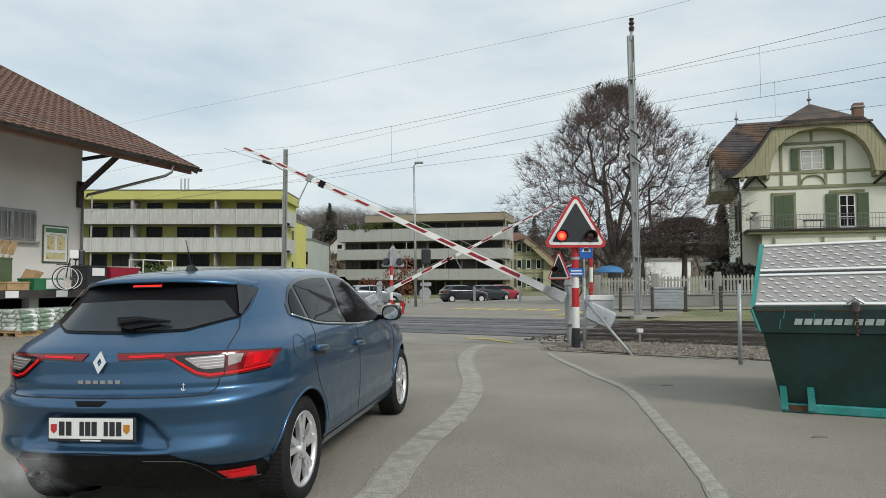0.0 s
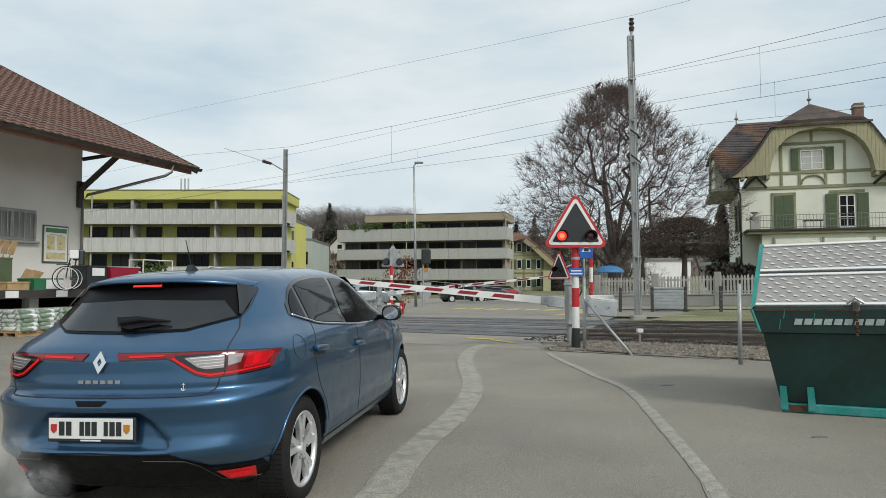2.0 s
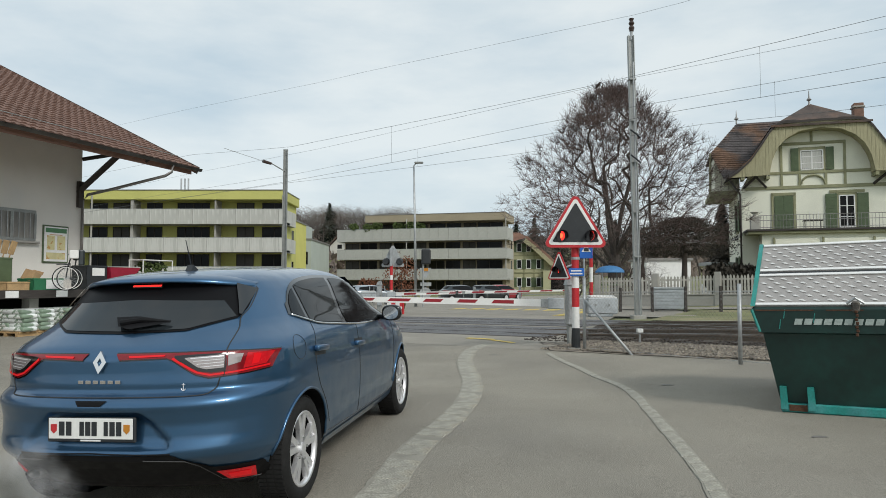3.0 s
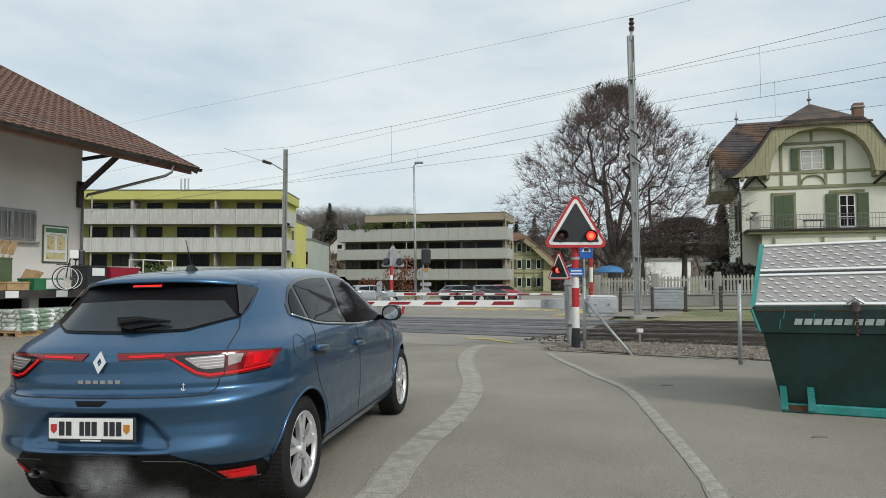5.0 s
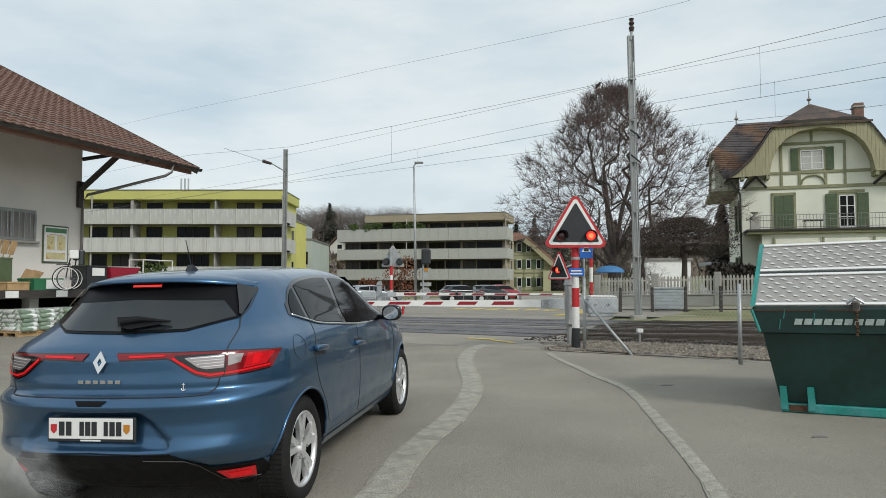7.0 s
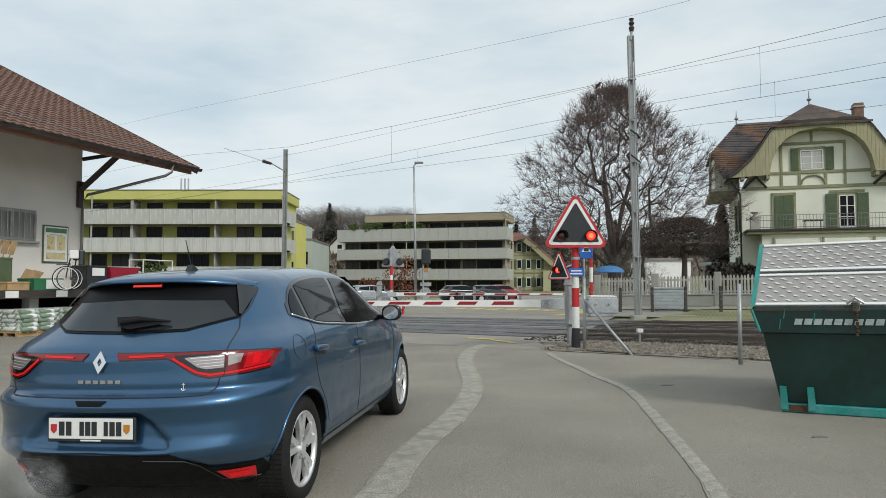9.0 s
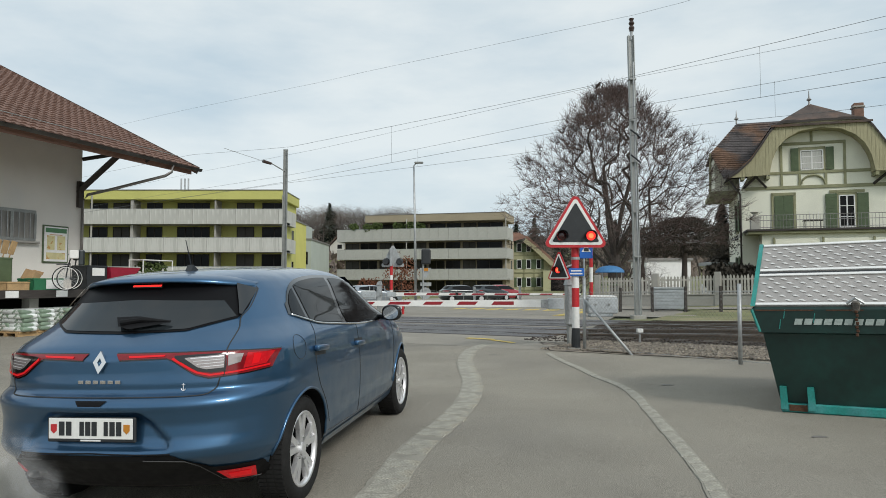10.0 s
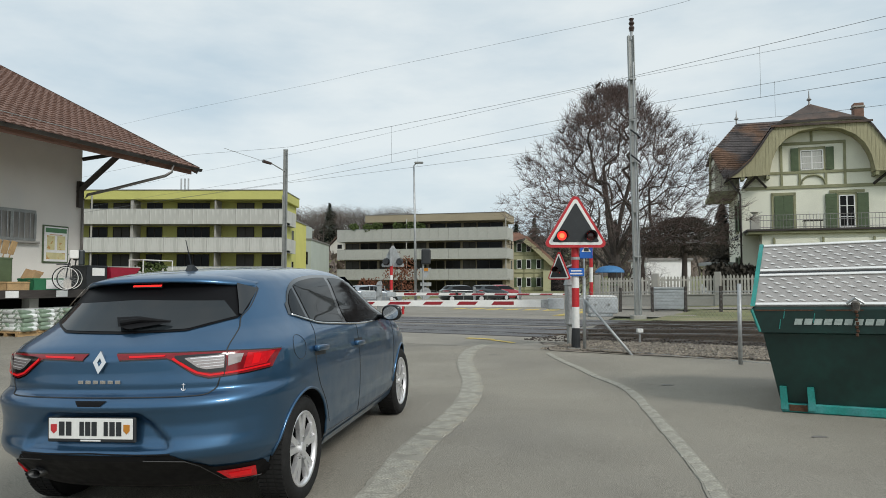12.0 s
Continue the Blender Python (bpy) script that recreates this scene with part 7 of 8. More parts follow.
def soft(z, tab):
    """Smooth reading of a table over height."""
    h = 0.012
    return float((np.interp(z - h, CZ, tab) + 2 * np.interp(z, CZ, tab) + np.interp(z + h, CZ, tab)) / 4)


def car_q(z):
    """How square the plan is at the rear, by height."""
    k = min(1.0, max(0.0, (z - 0.97) / 0.15))
    low = min(1.0, max(0.0, (0.50 - z) / 0.2))
    return 2.4 - 0.1 * k, 8.5 - 2.4 * k - 1.0 * low


def side_x(y, z):
    w = soft(z, CW)
    p, q = car_q(z)
    if y < YM:
        u = min(1.0, (YM - y) / (YM - soft(z, CR)))
    else:
        u, p, q = min(1.0, (y - YM) / (soft(z, CF) - YM)), 2.4, 6.0
    return w * max(0.0, 1 - u ** q) ** (1 / p)


def dent(x, z):
    """The hollow round the number plate, wider below than above."""
    if not 0.44 < z < 0.69:
        return 0.0
    half = float(np.interp(z, [0.46, 0.52, 0.62, 0.665], [0.45, 0.43, 0.34, 0.28]))
    ramp = lambda v: max(0.0, min(1.0, v)) ** 2 * (3 - 2 * max(0.0, min(1.0, v)))
    return 0.030 * ramp((half - abs(x)) / 0.045) * ramp((z - 0.455) / 0.03) * ramp((0.675 - z) / 0.022)


def rear_y(x, z):
    w = soft(z, CW)
    p, q = car_q(z)
    u = max(0.0, 1 - min(1.0, abs(x) / w) ** p) ** (1 / q)
    return YM - (YM - soft(z, CR)) * u + dent(x, z)


def car_ring(z):
    w, yr, yf = soft(z, CW), soft(z, CR), soft(z, CF)
    p, q = car_q(z)
    pts = []
    for i in range(37):
        x = 0.80 * w * i / 36
        pts.append((x, rear_y(x, z)))
    y0 = pts[-1][1]
    for i in range(1, 34):
        y = y0 + (YM - y0) * (i / 33) ** 1.25
        pts.append((side_x(y, z), y))
    ye = YM + (yf - YM) * 0.93
    for i in range(1, 30):
        y = YM + (ye - YM) * i / 29
        pts.append((side_x(y, z), y))
    xe = pts[-1][0]
    for i in range(1, 9):
        x = xe * (1 - i / 8)
        u = max(0.0, 1 - (x / w) ** 2.4) ** (1 / 6.0)
        pts.append((x, YM + (yf - YM) * u))
    return [(x, y, z) for x, y in pts]


WHEELS_Y, WHEEL_R, ARCH_R, HUB_Z = (0.865, 3.495), 0.326, 0.370, 0.292


def car_body(me_name, cz_n=124):
    zs = [0.20 + 1.247 * (i / cz_n) for i in range(cz_n)] + [1.436, 1.441, 1.4445, 1.447]
    zs = sorted(set(round(z, 4) for z in zs))
    rows = [car_ring(z) for z in zs]
    full = [[(-x, y, z) for x, y, z in reversed(r[1:-1])] + r for r in rows]
    bm = bmesh.new()
    grid = [[bm.verts.new(p) for p in r] for r in full]
    n = len(full[0])
    for i in range(len(grid) - 1):
        for j in range(n):
            vs = (grid[i][j], grid[i][(j + 1) % n], grid[i + 1][(j + 1) % n], grid[i + 1][j])
            c = sum((v.co for v in vs), Vector()) / 4
            if abs(c.x) > 0.55 and any(math.hypot(c.y - wy, c.z - HUB_Z) < ARCH_R for wy in WHEELS_Y):
                continue
            bm.faces.new(vs)
    bm.faces.new([v for v in grid[-1]])
    # round the wheel openings
    for e in list(bm.edges):
        if len(e.link_faces) == 1:
            for v in e.verts:
                for wy in WHEELS_Y:
                    d = math.hypot(v.co.y - wy, v.co.z - HUB_Z)
                    if abs(v.co.x) > 0.5 and d < ARCH_R + 0.05 and v.co.z > 0.205:
                        k = ARCH_R / d
                        v.co.y, v.co.z = wy + (v.co.y - wy) * k, HUB_Z + (v.co.z - HUB_Z) * k
    bmesh.ops.remove_doubles(bm, verts=bm.verts[:], dist=0.0005)
    bmesh.ops.recalc_face_normals(bm, faces=bm.faces[:])
    return bm


def skin(lower, upper, where, off, n=28, m=8, mirror=False):
    """A patch between two lines laid on the car's surface, lifted by off."""
    lo, hi = along(lower, n), along(upper, n)
    rows = []
    for k in range(m + 1):
        t = k / m
        rows.append([where(a[0] * (1 - t) + b[0] * t, a[1] * (1 - t) + b[1] * t, off) for a, b in zip(lo, hi)])
    if mirror:
        rows = [[(-x, y, z) for x, y, z in r] for r in rows]
    return sheet(rows)


def on_rear(x, z, off):
    e = 0.004
    y = rear_y(x, z)
    nx, nz = (rear_y(x + e, z) - rear_y(x - e, z)) / (2 * e), (rear_y(x, z + e) - rear_y(x, z - e)) / (2 * e)
    l = math.sqrt(1 + nx * nx + nz * nz)
    return (x + off * nx / l, y - off / l, z + off * nz / l)


def on_side(y, z, off):
    e = 0.004
    x = side_x(y, z)
    ny, nz = (side_x(y + e, z) - side_x(y - e, z)) / (2 * e), (side_x(y, z + e) - side_x(y, z - e)) / (2 * e)
    l = math.sqrt(1 + ny * ny + nz * nz)
    return (x + off / l, y - off * ny / l, z - off * nz / l)


def wheel(parent, x, y, name="wheel"):
    """A road wheel; its outer side looks along +x."""
    sg = 1 if x > 0 else -1
    w = new(name)
    w.parent = parent
    w.matrix_basis = pose(x, y, HUB_Z - 0.007, 0, 0, 0 if sg > 0 else 180)
    R, r = WHEEL_R, 0.226
    prof = [(-0.10, r), (-0.105, 0.27), (-0.085, 0.305), (-0.06, R), (0.06, R), (0.085, 0.315), (0.102, 0.288), (0.100, 0.25), (0.088, r + 0.006)]
    n = 56
    rows = [[(a, b * math.cos(2 * math.pi * k / n), b * math.sin(2 * math.pi * k / n)) for k in range(n)] for a, b in prof]
    part("tyre", sheet(rows, close=True), "tyre", w, "black rubber tyre", smooth=True)
    tread = bmesh.new()
    for k in range(72):
        a = 2 * math.pi * k / 72
        m = Matrix.Rotation(a, 4, "X")
        for x0, x1 in ((0.03, 0.078), (-0.022, 0.022), (-0.078, -0.03)):
            box(tread, x0, x1, -0.009, 0.009, R - 0.004, R + 0.004, m)
    part("tread", tread, "tyre", w)
    prof = [(0.088, r + 0.008), (0.094, r + 0.002), (0.085, r - 0.012), (0.06, r - 0.016)]
    rim = sheet([[(a, b * math.cos(2 * math.pi * k / n), b * math.sin(2 * math.pi * k / n)) for k in range(n)] for a, b in prof], close=True)
    part("rim", rim, "alloy", w, "silver alloy rim", smooth=True)
    # barrel and disc are near black: the shade between the spokes, put into colour
    barrel = sheet([[(a, b * math.cos(2 * math.pi * k / n), b * math.sin(2 * math.pi * k / n)) for k in range(n)] for a, b in ((0.06, r - 0.016), (-0.09, r - 0.01))], close=True)
    part("rim_barrel", barrel, "plastic", w, smooth=True)
    back = sheet([[(-0.02, b * math.cos(2 * math.pi * k / n), b * math.sin(2 * math.pi * k / n)) for k in range(n)] for b in (0.19, 0.01)], close=True)
    part("brake_disc", back, "dark", w)
    sp = bmesh.new()
    for k in range(5):
        a = 2 * math.pi * k / 5 + 0.3
        for da, ww in ((-0.17, 0.019), (0.17, 0.019)):
            pts = []
            for rr, dd, h in ((0.04, da * 0.6, 0.075), (0.12, da, 0.083), (0.215, da * 1.30, 0.082)):
                c, s = math.cos(a + dd), math.sin(a + dd)
                pts.append((c, s, rr, h))
            for (c0, s0, r0, h0), (c1, s1, r1, h1) in zip(pts, pts[1:]):
                f = lambda c, s, rr, e, h: (h, rr * c - e * s, rr * s + e * c)
                q = [f(c0, s0, r0, -ww, h0), f(c0, s0, r0, ww, h0), f(c1, s1, r1, ww * 1.1, h1), f(c1, s1, r1, -ww * 1.1, h1)]
                v = [sp.verts.new(p) for p in q] + [sp.verts.new((p[0] - 0.03, p[1], p[2])) for p in q]
                for fc in ((0, 1, 2, 3), (0, 4, 5, 1), (1, 5, 6, 2), (2, 6, 7, 3), (3, 7, 4, 0)):
                    sp.faces.new([v[i] for i in fc])
    bmesh.ops.recalc_face_normals(sp, faces=sp.faces[:])
    part("spokes", sp, "alloy", w)
    part("hub_cap", tube([(0.06, 0, 0), (0.09, 0, 0)], [0.042, 0.036], 18), "alloy", w)
    for k in range(5):
        a = 2 * math.pi * k / 5
        part("wheel_bolt", tube([(0.07, 0.07 * math.cos(a), 0.07 * math.sin(a)), (0.088, 0.07 * math.cos(a), 0.07 * math.sin(a))], 0.010, 6), "galv_dark", w)
    return w


def hatchback():
    car = thing("car", "metallic blue hatchback waiting with its brake lights lit", "car", pose(-1.8715, 3.731, -0.040, 1.306, -1.43, -9.98))
    body = part("body", car_body("body"), "paint", car, "metallic blue bodywork", smooth=True)
    # underbody and wheel housings
    part("underbody", bbox(-0.70, 0.70, 0.45, 4.1, 0.19, 0.6, 0.03), "plastic", car)
    for wy in WHEELS_Y:
        for s in (1, -1):
            n = 28
            liner = sheet([[(s * (0.60 if x < 0.7 else side_x(wy + ARCH_R * math.cos(a), max(0.2, HUB_Z + ARCH_R * math.sin(a))) - 0.004), wy + ARCH_R * math.cos(a), HUB_Z + ARCH_R * math.sin(a)) for a in [math.pi * (-0.10 + 1.20 * k / n) for k in range(n + 1)]] for x in (0.60, 0.875)])
            part("arch_liner", liner, "plastic", car)
            lip = [(s * (side_x(wy + (ARCH_R) * math.cos(a), HUB_Z + ARCH_R * math.sin(a)) + 0.001), wy + ARCH_R * math.cos(a), HUB_Z + ARCH_R * math.sin(a)) for a in [math.pi * (0.0 + 0.96 * k / n) for k in range(n + 1)]]
            part("arch_lip", tube(lip, 0.009, 8), "paint", car, smooth=True)
            part("arch_back", bbox(min(s * 0.58, s * 0.6), max(s * 0.58, s * 0.6), wy - 0.35, wy + 0.35, 0.21, 0.70), "dark", car)
            wheel(car, s * 0.778, wy)
    # side glass on a black surround
    low = sm([(0.945, 1.128), (1.14, 1.076), (1.33, 1.040), (2.0, 0.985), (2.4, 0.972), (3.06, 0.968)])
    top = sm([(0.985, 1.185), (1.085, 1.262), (1.22, 1.314), (1.42, 1.342), (1.8, 1.354), (2.3, 1.325), (2.75, 1.205), (3.06, 0.990)])
    for mir in (False, True):
        sur = part("window_surround", skin([(0.925, 1.124)] + [(y, z - 0.012) for y, z in low] , [(0.955, 1.19)] + [(y, z + 0.014) for y, z in top], on_side, 0.003, 48, 10, mir), "black_gloss", car, smooth=True)
        cut = lambda line, a, b: [(a, float(np.interp(a, [p[0] for p in line], [p[1] for p in line])))] + [p for p in line if a < p[0] < b] + [(b, float(np.interp(b, [p[0] for p in line], [p[1] for p in line])))]
        for a0, a1, b0, b1 in ((0.965, 1.115, 1.005, 1.155), (1.165, 1.71, 1.205, 1.90), (1.79, 2.98, 1.975, 2.97)):
            lo, hi = cut(low, a0, a1), cut(top, b0, b1)
            part("side_window", skin([(y, z + 0.006) for y, z in lo], [(y, z - 0.008) for y, z in hi], on_side, 0.0065, 22, 8, mir), "car_glass", sur, smooth=True)
        pts = [on_side(y, z - 0.008, 0.007) for y, z in along(low, 40)][:30]
        part("chrome_strip", tube([(-x, y, z) for x, y, z in pts] if mir else pts, 0.0065, 6), "chrome", sur, smooth=True)
        # seams, handles
        s = -1 if mir else 1
        for line in ([(1.14, 1.06), (1.06, 0.95), (1.03, 0.80), (1.08, 0.66), (1.20, 0.52), (1.30, 0.36)], [(1.97, 1.0), (1.985, 0.7), (1.99, 0.30)],
                     [(3.06, 0.97), (3.10, 0.72), (3.06, 0.36)], [(1.3, 0.30), (2.0, 0.285), (3.02, 0.285)]):
            pp = [on_side(y, z, 0.0005) for y, z in along(sm(line), 26)]
            part("door_seam", tube([(s * x, y, z) for x, y, z in pp], 0.0026, 4), "black", car)
        for y in (1.11, 1.97):
            x = side_x(y, 0.87)
            hb = bbox(-0.012, 0.03, -0.10, 0.10, -0.018, 0.022, 0.011, 2)
            hb.transform(Matrix.Translation((s * (x + 0.006), y, 0.888 - 0.07 * (y - 1.11))) @ Matrix.Rotation(radians(-4), 4, "X") @ Matrix.Scale(s, 4, (1, 0, 0)))
            h = part("door_handle", hb, "paint", car, "body-coloured door handle", smooth=True)
            # a black patch paints the shade of the hollow behind the handle
            part("handle_recess", skin([(y - 0.1, 0.848), (y + 0.1, 0.838)], [(y - 0.1, 0.872), (y + 0.1, 0.862)], on_side, 0.002, 8, 3, mir), "black", h)
        part("sill", skin([(1.25, 0.205), (2.98, 0.205)], [(1.25, 0.262), (2.98, 0.262)], on_side, 0.006, 20, 3, mir), "paint", car, "body-coloured sill")
        # door mirror
        mm = bmesh.new()
        bmesh.ops.create_uvsphere(mm, u_segments=20, v_segments=12, radius=1)
        for v in mm.verts:
            v.co.x, v.co.z = math.copysign(abs(v.co.x) ** 0.7, v.co.x), math.copysign(abs(v.co.z) ** 0.7, v.co.z)
        mm.transform(Matrix.Translation((s * 1.02, 2.60, 1.022)) @ Matrix.Diagonal((0.086, 0.085, 0.070, 1)))
        for v in mm.verts:
            v.co.y = max(v.co.y, 2.565)
        mi = part("door_mirror", mm, "black_gloss", car, "dark door mirror", smooth=True)
        gl = bmesh.new()
        disc(gl, (0, 0), 1.0, 0, 0.01, 24)
        gl.transform(Matrix.Translation((s * 1.02, 2.552, 1.022)) @ Matrix.Diagonal((0.068, 1, 0.056, 1)))
        part("mirror_glass", gl, "chrome", mi)
        part("mirror_arm", tube([(s * 0.80, 2.72, 0.985), (s * 0.96, 2.63, 0.985)], 0.028, 8), "black_gloss", mi)
        # tail lamp
        ts = lambda lo, hi, off, n=34, m=8: skin(lo, hi, on_rear, off, n, m, mir)
        UP = [(0.085, 0.969), (0.38, 0.968), (0.66, 0.965), (0.77, 0.958), (0.853, 0.947)]
        LO = [(0.112, 0.938), (0.30, 0.943), (0.376, 0.944), (0.404, 0.933), (0.463, 0.891), (0.521, 0.852), (0.59, 0.831), (0.666, 0.837), (0.758, 0.844), (0.836, 0.857)]
        tl = part("tail_lamp", ts(LO, UP, 0.006, 60, 8), "lens_red", car, "red tail lamp with clear centre", smooth=True)
        part("lamp_edge", ts([(a, b - 0.007) for a, b in LO], [(a, b + 0.007) for a, b in UP], 0.003, 60, 8), "black_gloss", tl, smooth=True)
        part("dark_bezel", ts([(0.425, 0.936), (0.475, 0.902), (0.54, 0.868), (0.60, 0.858), (0.66, 0.862)], [(0.415, 0.953), (0.50, 0.955), (0.58, 0.956), (0.62, 0.956), (0.66, 0.956)], 0.0085, 30, 6), "black_gloss", tl, smooth=True)
        part("clear_lens", ts([(0.476, 0.934), (0.533, 0.890), (0.574, 0.877), (0.654, 0.881)], [(0.468, 0.941), (0.53, 0.945), (0.59, 0.947), (0.656, 0.950)], 0.0105, 24, 6), "lens_clear", tl, smooth=True)
        for dz in (0.0, 0.016, 0.032, 0.047):
            part("lens_rib", ts([(0.545 - dz, 0.889 + dz), (0.652, 0.893 + dz)], [(0.545 - dz, 0.892 + dz), (0.652, 0.897 + dz)], 0.0125, 12, 2), "alloy", tl)
        part("clear_rib", ts([(0.671, 0.888), (0.722, 0.903)], [(0.671, 0.949), (0.733, 0.947)], 0.010, 10, 4), "lens_clear", tl, smooth=True)
        part("light_bar", ts([(0.17, 0.947), (0.36, 0.951)], [(0.165, 0.956), (0.37, 0.959)], 0.010), "lens_glow", tl, smooth=True)
        part("light_bar", ts([(0.402, 0.938), (0.463, 0.897), (0.525, 0.858), (0.592, 0.840), (0.70, 0.848), (0.826, 0.866)], [(0.412, 0.946), (0.474, 0.906), (0.53, 0.868), (0.594, 0.850), (0.70, 0.858), (0.828, 0.876)], 0.0105, 40, 3), "lens_glow", tl, smooth=True)
        part("brake_segment", ts([(0.735, 0.868), (0.815, 0.880)], [(0.748, 0.950), (0.838, 0.942)], 0.009, 12, 5), "lens_mid", tl, smooth=True)
        part("brake_core", ts([(0.765, 0.885), (0.790, 0.888)], [(0.772, 0.940), (0.797, 0.937)], 0.0115, 6, 4), "lens_glow", tl, smooth=True)
        part("lid_gap", tube([tuple(np.array(on_rear(x, z, 0.010)) * (-1 if mir else 1, 1, 1)) for x, z in ((0.660, 0.968), (0.664, 0.90), (0.655, 0.832))], 0.0028, 4), "black", tl)
        # rear reflector, its returned light imitated by emission, and bumper corner
        part("lower_lip", ts([(0.585, 0.225), (0.78, 0.215)], [(0.555, 0.352), (0.79, 0.335)], 0.007, 12, 4), "plastic", car)
        rf = part("rear_reflector", ts([(0.627, 0.258), (0.73, 0.248)], [(0.600, 0.326), (0.752, 0.318)], 0.016, 12, 4), "lens_mid", car, "red rear reflector with its shine put in as glow", smooth=True)
        part("reflector_glow", ts([(0.640, 0.272), (0.715, 0.266)], [(0.640, 0.302), (0.730, 0.298)], 0.019, 8, 3), "lens_glow", rf)
        part("chrome_corner", tube([tuple(np.array(on_rear(sx, sz, 0.012)) * (-1 if mir else 1, 1, 1)) for sx, sz in ((0.30, 0.425), (0.50, 0.412), (0.545, 0.372), (0.60, 0.262), (0.66, 0.236), (0.74, 0.236))], 0.0025, 6), "steel_dark", car)
        part("hatch_seam", tube([(s * a, b, c) for a, b, c in [on_rear(x, z, 0.0) for x, z in along(sm([(0.590, 1.312), (0.605, 1.289), (0.618, 1.19), (0.606, 1.132), (0.634, 1.075), (0.656, 0.985), (0.653, 0.90), (0.632, 0.793), (0.608, 0.760), (0.56, 0.745), (0.3, 0.744), (0.0, 0.744)]), 60)]], 0.0045, 4), "black", car)
    # rear window with its black surround, spoiler and third brake light
    lowr = [(-0.612, 1.19), (-0.600, 1.132), (-0.54, 1.116), (-0.385, 1.074), (0, 1.066), (0.385, 1.074), (0.54, 1.116), (0.600, 1.132), (0.612, 1.19)]
    topr = [(-0.602, 1.290), (-0.48, 1.330), (0, 1.352), (0.48, 1.330), (0.602, 1.290)]
    # this dull black border also holds the shade under the spoiler
    rw = part("rear_window_surround", skin(lowr, topr, on_rear, 0.004, 60, 14), "band_black", car, "black glass border coloured with the shade of the spoiler", smooth=True)
    lowg = [(-0.585, 1.140), (-0.53, 1.124), (-0.385, 1.084), (0, 1.077), (0.385, 1.084), (0.53, 1.124), (0.585, 1.140)]
    topg = [(-0.49, 1.232), (0, 1.250), (0.49, 1.232)]
    part("rear_window", skin(lowg, topg, on_rear, 0.007, 48, 10), "car_glass_rear", rw, "tinted rear window", smooth=True)
    for sg in (1, -1):
        part("spoiler_fin", skin([(0.592, 1.143), (0.605, 1.140)], [(0.505, 1.325), (0.603, 1.288)], on_rear, 0.022, 6, 8, sg < 0), "fin_gloss", rw, "gloss black side fin", smooth=True)
    sp = []
    for k in range(41):
        x = -0.585 + 1.17 * k / 40
        e = (abs(x) / 0.585) ** 3
        y0 = rear_y(x * 0.93, 1.35)
        sp.append([(x, y0 + 0.02, 1.350 - 0.045 * e), (x, y0 - 0.075 + 0.075 * e, 1.352 - 0.048 * e), (x, y0 - 0.085 + 0.075 * e, 1.363 - 0.048 * e), (x, y0 - 0.06 + 0.07 * e, 1.382 - 0.05 * e),
                   (x, y0 + 0.10, 1.405 - 0.06 * e), (x, y0 + 0.30, 1.412 - 0.08 * e)])
    part("roof_spoiler", sheet(sp), "paint", car, "body-coloured roof spoiler", smooth=True)
    br = part("third_brake_light", bbox(-0.10, 0.10, -0.008, 0.0, -0.011, 0.011, 0.004), "black_gloss", car, at=pose(0.03, rear_y(0.03, 1.325) - 0.022, 1.330, -40))
    part("glow_strip", bbox(-0.095, 0.095, -0.012, -0.008, -0.007, 0.007, 0.002), "brake_lit", br, "lit red strip")
    wp = part("wiper_cover", skin([(-0.01, 1.088), (0.07, 1.070), (0.28, 1.104)], [(-0.055, 1.138), (0.08, 1.142), (0.285, 1.114)], on_rear, 0.03, 14, 4), "plastic", car, "black rear wiper")
    part("wiper_arm", tube([on_rear(0.0, 1.105, 0.035), on_rear(0.12, 1.116, 0.04), on_rear(0.28, 1.110, 0.028)], [0.02, 0.014, 0.006], 8), "plastic", wp)
    # badge as a plain diamond, model letters as plain bars
    bd = bmesh.new()
    for a, b in (((0.040, 0.063), (0.014, 0.024)),):
        outer = [(0, a[1]), (a[0], 0), (0, -a[1]), (-a[0], 0)]
        inner = [(0, b[1]), (b[0], 0), (0, -b[1]), (-b[0], 0)]
        for i in range(4):
            slab([outer[i], outer[(i + 1) % 4], inner[(i + 1) % 4], inner[i]], -0.014, 0.0, bd)
    part("badge", bd, "chrome", car, "chrome diamond badge", at=pose(0.0, rear_y(0.0, 0.927) - 0.001, 0.927, -12))
    for i, x in enumerate((-0.135, -0.09, -0.045, 0.0, 0.045, 0.09)):
        part("letter_bar", bbox(x, x + 0.032, -0.006, 0.0, -0.010, 0.010, 0.002), "chrome", car, at=pose(0.003, rear_y(0.0, 0.821) - 0.001, 0.821))
    # small pale anchor sticker
    an = tube([(0, 0, -0.026), (0, 0, 0.028)], 0.0035, 6)
    tube([(-0.013, 0, 0.016), (0.013, 0, 0.016)], 0.003, 6, an)
    tube([(0.016 * math.cos(a), 0, -0.010 + 0.018 * math.sin(a)) for a in [math.pi * (1 + k / 8) for k in range(9)]], 0.0035, 6, an)
    part("sticker", an, "alloy", car, "small pale anchor sticker", at=pose(0.467, rear_y(0.467, 0.789) - 0.003, 0.789, -5, 0, 4) @ Matrix.Scale(0.72, 4))
    # handle recess as a flat patch of painted shade, number plate with its shields and bars
    part("handle_recess", skin([(-0.070, 0.704), (0.060, 0.704)], [(-0.100, 0.730), (0.090, 0.730)], on_rear, 0.004, 10, 3), "band_black", car)
